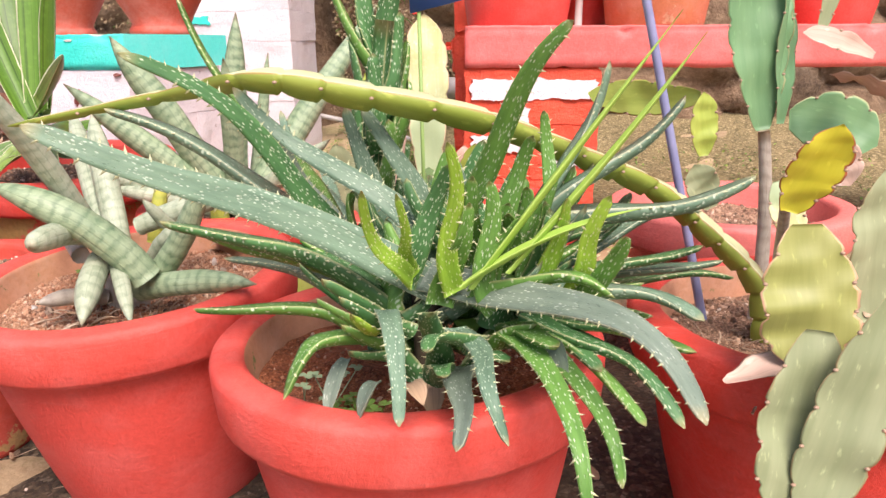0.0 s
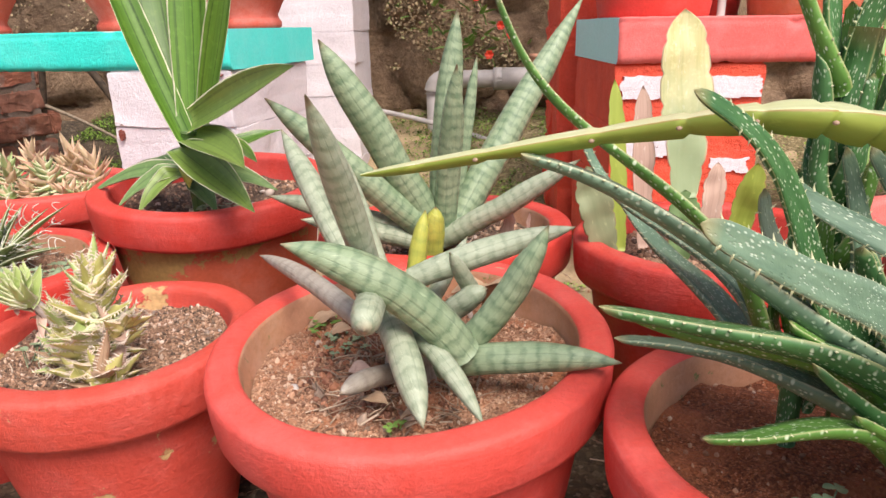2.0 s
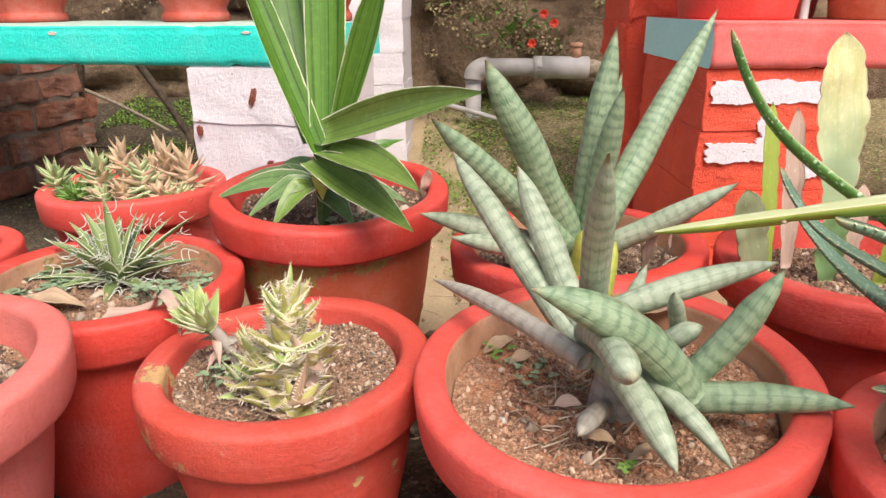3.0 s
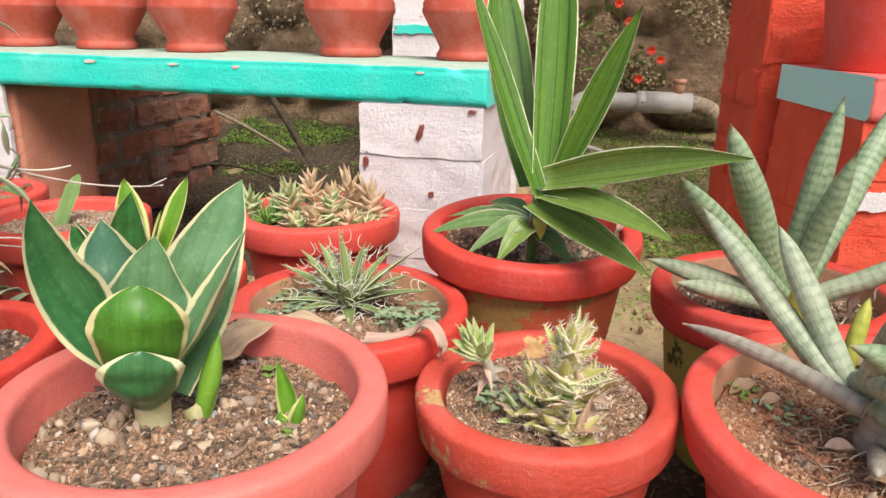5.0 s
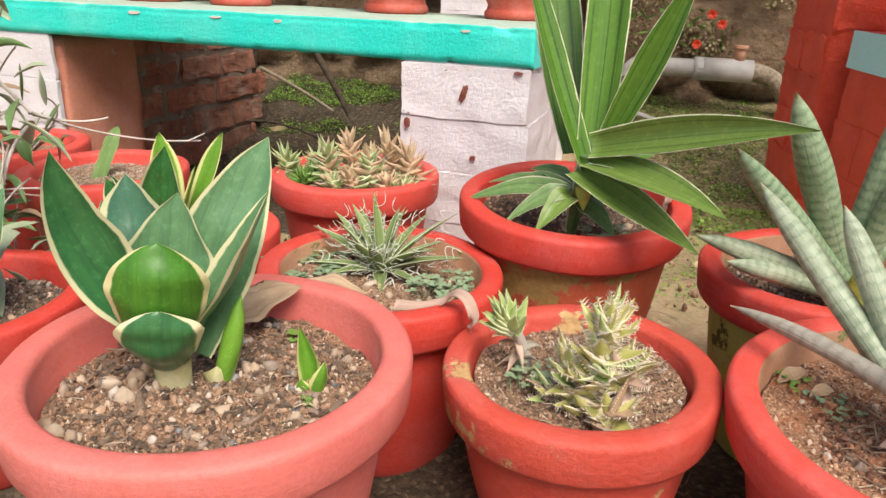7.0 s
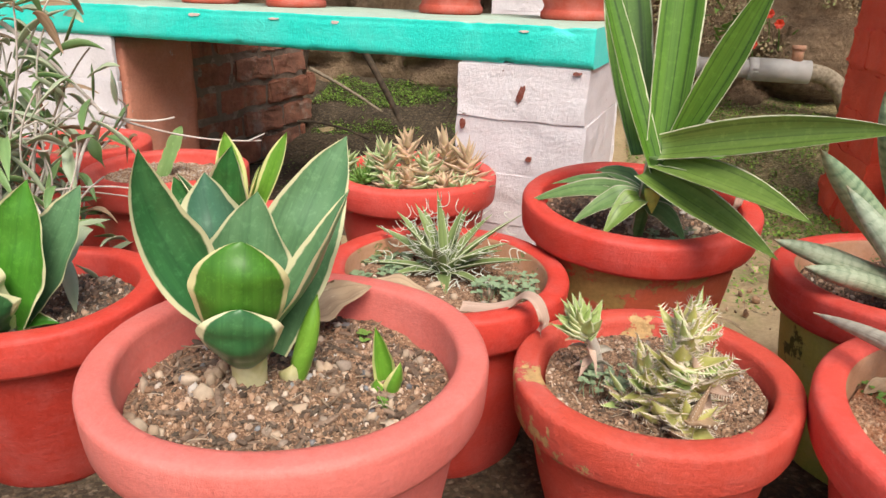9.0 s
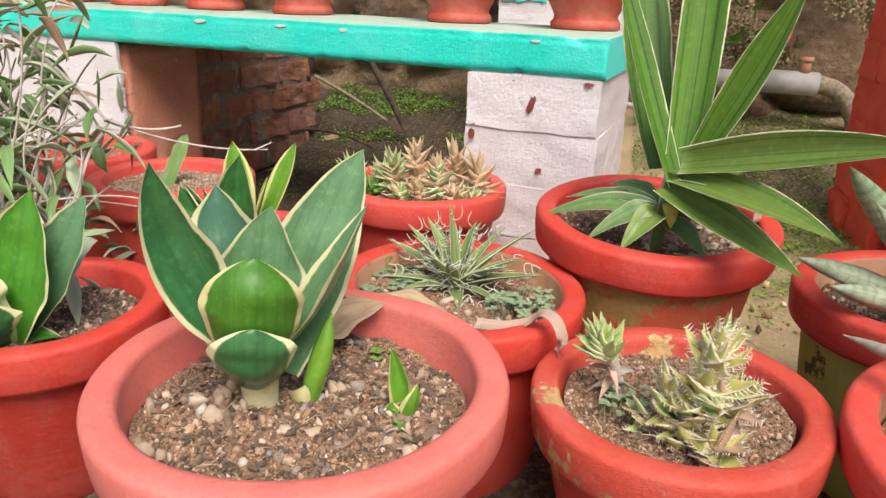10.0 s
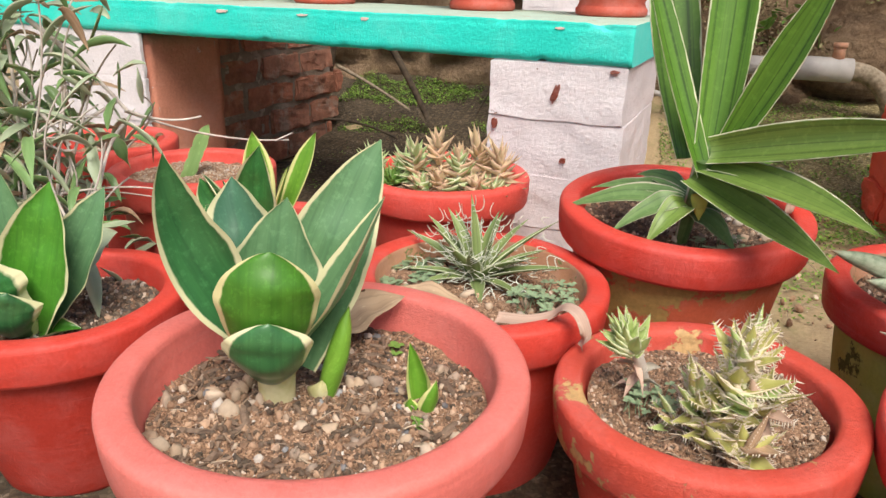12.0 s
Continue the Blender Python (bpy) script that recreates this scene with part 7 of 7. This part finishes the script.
# ---- dry creeper clinging to the wall ----
def creeper(label, x0, x1, z0, z1, n, mat, seed):
    rn = random.Random(seed)
    verts, faces = [], []
    for _ in range(n):
        x, z = rn.uniform(x0, x1), rn.uniform(z0, z1)
        if noise.noise((x * 4, z * 4, seed)) + 0.4 * noise.noise((x * 15, z * 15, seed)) < -0.02:
            continue
        p = Vector((x, rn.uniform(2.66, 2.76), z))
        s = rn.uniform(0.005, 0.016)
        d = Vector((rn.uniform(-1, 1), rn.uniform(-0.8, 0.1), rn.uniform(-1, 0.5))).normalized() * s
        w = d.cross(Vector((rn.uniform(-1, 1), -1, rn.uniform(-1, 1)))).normalized() * s * 0.3
        k = len(verts)
        verts += [p, p + d * 0.5 + w, p + d, p + d * 0.5 - w]
        faces.append((k, k + 1, k + 2, k + 3))
    me = bpy.data.meshes.new("dry_creeper")
    me.from_pydata(verts, [], faces)
    me.materials.append(mat)
    return tagged(new("dry_creeper", me), label, "creeper", kind="stuff")


CREEPER, _nt, _b = material("dry_creeper_brown", 0.85)
_nt.links.new(ramp(_nt, _nt.nodes.new("ShaderNodeNewGeometry").outputs["Random Per Island"], [(0.0, (0.10, 0.065, 0.035)), (0.5, (0.30, 0.21, 0.115)), (0.85, (0.46, 0.36, 0.21)), (1.0, (0.13, 0.20, 0.04))]), _b.inputs["Base Color"])
creeper("withered brown creeper matted on the rubble wall", -0.72, 0.1, 0.30, 1.1, 17000, CREEPER, 3)
creeper("withered brown creeper matted on the rubble wall", -2.4, -0.95, 0.45, 1.1, 6000, CREEPER, 4)

# ---- drain pipe on the wall ----
def tube_mat():
    m, nt, b = material("grey_pvc", 0.55)
    v = coords(nt)
    nt.links.new(ramp(nt, noise_tex(nt, v, 14, 6), [(0.3, (0.30, 0.28, 0.26)), (0.7, (0.50, 0.47, 0.44))]), b.inputs["Base Color"])
    bump(nt, b, noise_tex(nt, v, 90, 4), 0.2, 0.001)
    return m


PVC = tube_mat()


def tube(bm, p, q, r0, r1=None, n=20, caps=True):
    p, q = Vector(p), Vector(q)
    d = (q - p).normalized()
    a = d.orthogonal().normalized()
    b = d.cross(a)
    rings = []
    for c, r in ((p, r0), (q, r1 or r0)):
        rings.append([bm.verts.new(c + (a * math.cos(2 * math.pi * i / n) + b * math.sin(2 * math.pi * i / n)) * r) for i in range(n)])
    for i in range(n):
        bm.faces.new((rings[0][i], rings[0][(i + 1) % n], rings[1][(i + 1) % n], rings[1][i]))
    if caps:
        bm.faces.new(rings[0][::-1])
        bm.faces.new(rings[1])


pipe = thing("drain_pipe", "grey plastic drain pipe with an elbow and coupling", "pipe", (-0.55, 2.65, 0.0))
def pp(name, segs, r, label=""):
    bm = bmesh.new()
    for p, q in segs:
        tube(bm, Vector(p) - Vector((-0.55, 2.65, 0)), Vector(q) - Vector((-0.55, 2.65, 0)), r)
    part(name, bm, PVC, pipe, label)
pp("run", [((-0.535, 2.65, 0.268), (-0.36, 2.65, 0.266))], 0.027)
pp("downpipe", [((-0.572, 2.65, -0.02), (-0.572, 2.65, 0.235))], 0.025)
pp("coupling", [((-0.375, 2.65, 0.266), (-0.215, 2.65, 0.263)), ((-0.385, 2.65, 0.266), (-0.36, 2.65, 0.266))], 0.034, "wider grey coupling")
bm = bmesh.new()
sweep(bm, Vector((-0.022, 0, 0.225)), Vector((-0.022, 0, 0.268)), Vector((0.025, 0, 0.268)), lambda t: 0.031, section_round(18, 0), 10)
part("elbow", bm, PVC, pipe)
bm = bmesh.new()
sweep(bm, Vector((0.33, 0, 0.263)), Vector((0.46, 0, 0.262)), Vector((0.48, 0, 0.05)), lambda t: 0.026, section_round(18, 0), 12)
part("bend", bm, BARK, pipe, "dirty brown pipe bend")
bm = bmesh.new()
tube(bm, (0.295, 0, 0.29), (0.295, 0, 0.335), 0.016)
tube(bm, (0.295, 0, 0.325), (0.295, 0, 0.338), 0.019)
part("cap", bm, POT_INSIDE, pipe, "small brown capped stub")
hose = Plant("hose", "thin grey hose trailing along the foot of the wall", "hose", (-0.786, 2.6, 0.10))
hose.stem((-0.80, 2.60, 0.190), (-0.40, 2.56, 0.085), 0.008, 0.008, PVC, (0, 0, 0.02), "tube")

# ---- red flowers growing on the wall ----
PETAL, _nt, _b = material("red_petal", 0.5)
_nt.links.new(ramp(_nt, noise_tex(_nt, coords(_nt), 60, 3), [(0.3, (0.62, 0.03, 0.01)), (0.7, (0.80, 0.07, 0.02))]), _b.inputs["Base Color"])
flo = Plant("wall_flower", "small red flowers on leafy stems growing from the wall", "flower", (-0.40, 2.68, 0.32))
for fx, fy, fz in ((-0.398, 2.574, 0.342), (-0.435, 2.60, 0.508), (-0.362, 2.60, 0.425), (-0.331, 2.60, 0.398), (-0.47, 2.6, 0.56), (-0.30, 2.6, 0.62), (-0.56, 2.62, 0.60)):
    flo.stem((fx + 0.03, 2.70, fz - 0.08), (fx, fy + 0.004, fz), 0.002, 0.0015, WEED, (0, 0, 0.02))
    bm = bmesh.new()
    c = flo.local((fx, fy, fz))
    for k in range(6):
        a = k * 1.05
        e = c + Vector((math.cos(a) * 0.014, -0.006, math.sin(a) * 0.014))
        sweep(bm, c, (c + e) / 2 + Vector((0, -0.006, 0)), e, taper(0.006, 0.6, 3, 0.4), section_strap(0.3, 0.08), 5, up=(0, -1, 0.1))
    part("blossom", bm, PETAL, flo.ob, "small red blossom")
rn = random.Random(4)
for k in range(46):
    c = (-0.50 + rn.gauss(0, 0.09), 2.66, 0.40 + rn.gauss(0, 0.07))
    d = Vector((rn.uniform(-1, 1), rn.uniform(-1.2, -0.2), rn.uniform(-0.4, 0.8))).normalized() * rn.uniform(0.03, 0.06)
    flo.leaf(c, Vector(c) + d, 0.008, WEED, (0, 0, 0.005), 0, 0.2, 0.06, rows=6)

# ---- branches under the bench ----
br = Plant("dead_branch", "bare dead branches leaning under the bench", "branch", (-1.5, 2.35, 0.05))
br.stem((-1.64, 2.31, 0.246), (-1.43, 2.34, 0.125), 0.0052, 0.0040, BARK, (0, 0, 0.012), "branch")
br.stem((-1.52, 2.32, 0.37), (-1.38, 2.36, 0.10), 0.0105, 0.009, BARK_DARK, (0.01, 0, 0.0), "branch")
br.stem((-1.66, 2.36, 0.37), (-1.72, 2.40, 0.15), 0.0095, 0.008, BARK_DARK, (0.01, 0, 0.0), "branch")
br.stem((-1.66, 2.25, 0.10), (-1.42, 2.20, 0.07), 0.004, 0.003, BARK_DARK, (0, 0, 0.03), "branch")
br.stem((-1.12, 2.30, 0.30), (-1.24, 2.36, 0.11), 0.003, 0.002, BARK_DARK, (0, 0, 0.02), "branch")
br.leaf((-1.135, 2.30, 0.275), (-1.100, 2.28, 0.330), 0.014, WEED, (0, 0, 0.004), 0, 0.3, 0.06, taper(0.014, 0.5, 1.8, 0.2), label="single green leaf")


# ---- turned planters on the teal slab ----
def urn(x, y, mat):
    u = thing("urn_planter", "terracotta-red turned planter with a flared belly", "planter", (x, y, SLAB_TOP_Z), group="planters on the bench")
    foot = [(0.001, 0.0), (0.060, 0.0), (0.064, 0.003), (0.064, 0.012), (0.060, 0.017)]
    body = [(0.060, 0.0165), (0.058, 0.024), (0.066, 0.040), (0.082, 0.068), (0.0925, 0.088), (0.0935, 0.094), (0.091, 0.098), (0.092, 0.104), (0.089, 0.109), (0.088, 0.135), (0.085, 0.165), (0.078, 0.19)]
    rim = [(0.078, 0.189), (0.092, 0.195), (0.094, 0.204), (0.090, 0.21), (0.080, 0.209), (0.074, 0.19), (0.070, 0.15)]
    for nm, prof in (("foot", foot), ("body", body), ("rim", rim)):
        bm, _ = lathe(prof, 56, 0.01, x * 7)
        part(nm, bm, mat, u)
    bm, _ = lathe([(0.0705, 0.165), (0.04, 0.17), (0.001, 0.172)], 40, 0.01, x)
    part("filling", bm, SOIL_BROWN, u, "dry soil filling")
    return u


URN_RED = painted("urn_red_paint", (0.50, 0.085, 0.05), (0.40, 0.06, 0.038), (0.45, 0.24, 0.14), 0.72, 0.6, 800, 12, 0.0008)
for ux in (-2.20, -1.975, -1.745, -1.51, -1.155, -0.90):
    on_teal(urn(ux, 1.735 + 0.008 * math.sin(ux * 9), URN_RED))


# ---- pots on the red bench ----
def plain_pot(label, x, y, z, r0, r1, h, mat):
    p = thing("flower_pot", label, "flower pot", (x, y, z), group="pots on the red bench")
    bm, _ = lathe([(0.001, 0), (r0 * 0.97, 0), (r0, 0.004), (r0 + (r1 - r0) * 0.5, h * 0.42), (r1, h * 0.82)], 56, 0.01, x)
    part("body", bm, mat, p)
    bm, _ = lathe([(r1 - 0.003, h * 0.80), (r1 + 0.010, h * 0.81), (r1 + 0.013, h * 0.85), (r1 + 0.012, h * 0.98), (r1 + 0.004, h), (r1 - 0.008, h * 0.99), (r1 - 0.014, h * 0.8)], 56, 0.01, x)
    part("rim", bm, mat, p)
    bm, _ = lathe([(r1 - 0.012, h * 0.84), (0.05, h * 0.86), (0.001, h * 0.87)], 40, 0.02, x)
    part("filling", bm, SOIL_BROWN, p, "soil filling")
    return on_red(p)


TERRA = painted("weathered_terracotta", (0.48, 0.20, 0.09), (0.34, 0.13, 0.06), (0.50, 0.34, 0.20), 0.60, 0.8, 700, 12, 0.001)
BT = 0.4298
plain_pot("red painted clay pot standing on the red slab", -0.118, 1.650, BT, 0.092, 0.118, 0.22, PM[0])
plain_pot("weathered orange terracotta pot standing on the red slab", 0.135, 1.640, BT, 0.088, 0.115, 0.22, TERRA)
plain_pot("dark red pot standing on the red slab", 0.02, 1.755, BT, 0.045, 0.06, 0.15, PM[1])
plain_pot("red painted clay pot standing on the red slab", 0.455, 1.650, BT, 0.070, 0.105, 0.2, PM[0])
plain_pot("weathered orange terracotta pot standing on the red slab", 0.70, 1.650, BT, 0.085, 0.11, 0.2, TERRA)
post = Plant("metal_rod", "thin grey metal rod standing on the red slab", "rod", (-0.005, 1.64, BT))
post.stem((-0.005, 1.64, BT), (-0.003, 1.64, BT + 0.5), 0.007, 0.007, PVC, name="rod")
on_red(post.ob)
on_red(dry_leaf((0.10, 1.575, BT + 0.004), (0.19, 1.570, BT + 0.006), 0.016, DRY_PINK, (0, 0, 0.012), 10, "pale curled dry leaf on the red slab"))
on_red(dry_leaf((0.03, 1.60, BT + 0.003), (0.09, 1.590, BT + 0.006), 0.013, DRY, (0, 0, 0.01), 10, "brown dry leaf on the red slab"))
on_red(dry_leaf((0.20, 1.60, BT + 0.003), (0.27, 1.58, BT + 0.006), 0.015, DRY, (0, 0, 0.012), 10, "brown dry leaf on the red slab"))

# ---- plastic stake and label ----
STAKE, _nt, _b = material("violet_plastic", 0.45)
_nt.links.new(ramp(_nt, noise_tex(_nt, coords(_nt), 40, 3), [(0.3, (0.16, 0.17, 0.30)), (0.7, (0.25, 0.26, 0.42))]), _b.inputs["Base Color"])
st = Plant("plant_stake", "violet-grey plastic plant stake pushed into the soil", "stake", (0.021, 0.81, 0.17))
st.stem((0.022, 0.81, 0.165), (-0.062, 0.811, 0.52), 0.0036, 0.0032, STAKE, name="rod")
BLUE, _nt, _b = material("blue_plastic", 0.4)
_nt.links.new(ramp(_nt, noise_tex(_nt, coords(_nt), 30, 3), [(0.3, (0.07, 0.14, 0.48)), (0.7, (0.11, 0.20, 0.60))]), _b.inputs["Base Color"])
tag = thing("plant_label", "blank blue plastic plant label on a thin stem", "plant label", (-0.209, 0.760, 0.18))
bm = box(0.0, 0.118, -0.0008, 0.0008, 0.240, 0.300, 0.0006)
for v in bm.verts:
    v.co.z += v.co.x * 0.22
part("plate", bm, BLUE, tag)
bm = bmesh.new()
tube(bm, (0.006, 0.002, -0.01), (0.006, 0.002, 0.255), 0.0014)
part("stem", bm, WEED, tag)

# ---- leafy vine tangle ----
vine = Plant("trailing_vine", "tangled trailing vine with narrow glossy leaves and bare woody runners", "vine", (-1.50, 1.05, 0.0))
rn = random.Random(21)
for k in range(46):
    b = Vector((-1.50 + rn.gauss(0, 0.07), 1.03 + rn.gauss(0, 0.05), rn.uniform(0.0, 0.34)))
    a, el = rn.uniform(0, 6.283), rn.uniform(-0.2, 1.3)
    t = b + Vector((math.cos(a) * math.cos(el), 0.6 * math.sin(a) * math.cos(el), math.sin(el))) * rn.uniform(0.08, 0.20)
    vine.stem(b, t, 0.0014, 0.0009, RUNNER if k % 3 else BARK, (rn.uniform(-0.06, 0.06), rn.uniform(-0.04, 0.04), rn.uniform(-0.03, 0.06)), "runner", rows=9)
for k in range(660):
    z = rn.uniform(0.08, 0.50)
    c = Vector((-1.524 + rn.gauss(0, 0.066) + 0.12 * (0.35 - z), 1.03 + rn.gauss(0, 0.05), z))
    a, t = rn.uniform(0, 6.283), rn.uniform(-1.1, 0.7)
    d = Vector((math.cos(a) * math.cos(t), math.sin(a) * math.cos(t), math.sin(t))) * rn.uniform(0.040, 0.075)
    vine.leaf(c, c + d, 0.009, rn.choice((VINE, VINE, VINE, VINE_GREY, VINE_GREY, VINE_GREY, DRY)), (rn.uniform(-0.006, 0.006), 0, rn.uniform(-0.004, 0.026)), rn.uniform(-50, 50), 0.55, 0.20, taper(rn.uniform(0.0042, 0.0074), 0.5, 1.7, 0.25), rows=7, wave=0.3)
for b, t, sg, w in (((-1.490, 0.990, 0.270), (-1.415, 1.100, 0.341), (0, 0, 0.004), 0.0030), ((-1.47, 1.04, 0.44), (-1.402, 1.10, 0.331), (0, 0, 0.014), 0.0030), ((-1.411, 1.10, 0.312), (-1.370, 1.00, 0.267), (-0.008, 0, 0.010), 0.0024), ((-1.402, 1.10, 0.331), (-1.332, 1.15, 0.320), (0, 0, -0.016), 0.0018), ((-1.405, 1.10, 0.330), (-1.289, 1.30, 0.262), (0, 0, -0.024), 0.0016), ((-1.300, 1.28, 0.264), (-1.282, 1.30, 0.273), (0, 0, 0), 0.0012),
                    ((-1.46, 0.99, 0.18), (-1.425, 1.07, 0.36), (0.01, 0, 0), 0.0022), ((-1.45, 1.00, 0.16), (-1.440, 1.05, 0.37), (-0.01, 0, 0), 0.0026), ((-1.44, 1.0, 0.15), (-1.405, 1.06, 0.30), (0.004, 0, 0), 0.0022), ((-1.50, 1.0, 0.40), (-1.43, 1.03, 0.30), (0, 0, 0.01), 0.0026), ((-1.52, 1.0, 0.22), (-1.40, 1.02, 0.17), (0, 0, 0.02), 0.0028), ((-1.48, 0.98, 0.13), (-1.46, 1.00, 0.42), (0.012, 0, 0), 0.0024)):
    vine.stem(b, t, w, w * 0.7, RUNNER, sg, "runner", rows=12)
for b, t, sg in (((-1.46, 1.04, 0.40), (-1.387, 1.05, 0.455), (-0.010, 0, 0.018)), ((-1.48, 1.02, 0.44), (-1.44, 1.03, 0.462), (0, 0, 0.004)), ((-1.47, 1.0, 0.30), (-1.405, 1.05, 0.335), (0, 0, -0.020)), ((-1.362, 1.08, 0.345), (-1.364, 1.08, 0.388), (0.004, 0, 0)), ((-1.45, 1.03, 0.40), (-1.405, 1.05, 0.375), (0, 0, 0.02))):
    vine.leaf(b, t, 0.009, VINE_GREY, sg, 20, 0.5, 0.2, taper(0.0085, 0.5, 1.7, 0.2), rows=12)
for b, t in (((-1.40, 1.11, 0.30), (-1.375, 1.12, 0.34)), ((-1.40, 1.10, 0.30), (-1.37, 1.11, 0.285)), ((-1.41, 1.10, 0.345), (-1.405, 1.10, 0.39)), ((-1.43, 1.08, 0.40), (-1.405, 1.09, 0.455)), ((-1.42, 1.09, 0.30), (-1.40, 1.09, 0.26))):
    vine.leaf(b, t, 0.009, VINE, (0.004, 0, 0.004), 20, 0.3, 0.1, taper(0.009, 0.5, 2, 0.2), rows=10)

for k in range(26):
    b = (-1.50 + rn.gauss(0, 0.05), 0.985 + rn.gauss(0, 0.02), rn.uniform(0.05, 0.30))
    vine.stem(b, (b[0] + rn.uniform(-0.02, 0.08), b[1] + rn.uniform(-0.02, 0.04), b[2] + rn.uniform(0.06, 0.20)), 0.0014, 0.0009, RUNNER, (rn.uniform(-0.05, 0.05), 0, rn.uniform(-0.02, 0.06)), "runner", rows=10)
for k in range(34):
    c = Vector((-1.45 + rn.gauss(0, 0.05), 0.985 + rn.gauss(0, 0.03), rn.uniform(0.10, 0.34)))
    a, t = rn.uniform(0, 6.283), rn.uniform(-1.0, 0.4)
    d = Vector((math.cos(a) * math.cos(t), math.sin(a) * math.cos(t), math.sin(t))) * rn.uniform(0.05, 0.09)
    vine.leaf(c, c + d, 0.009, rn.choice((VINE, VINE_GREY)), (0, 0, rn.uniform(0, 0.026)), rn.uniform(-40, 40), 0.45, 0.18, taper(rn.uniform(0.006, 0.0085), 0.5, 1.7, 0.2), rows=9, wave=0.3)

leafy = Plant("leafy_seedling", "whorl of pale-edged green leaves in a distant pot", "seedling", (-1.66, 1.36, 0.19), "potted plants")
for k in range(9):
    a = k * 0.72
    leafy.leaf((-1.62, 1.33, 0.20), (-1.62 + 0.055 * math.cos(a), 1.33 + 0.055 * math.sin(a), 0.235 + 0.02 * (k % 3)), 0.012, VINE_GREY, (0, 0, 0.02), 0, 0.2, 0.08, taper(0.012, 0.5, 2.5, 0.3), rows=10)
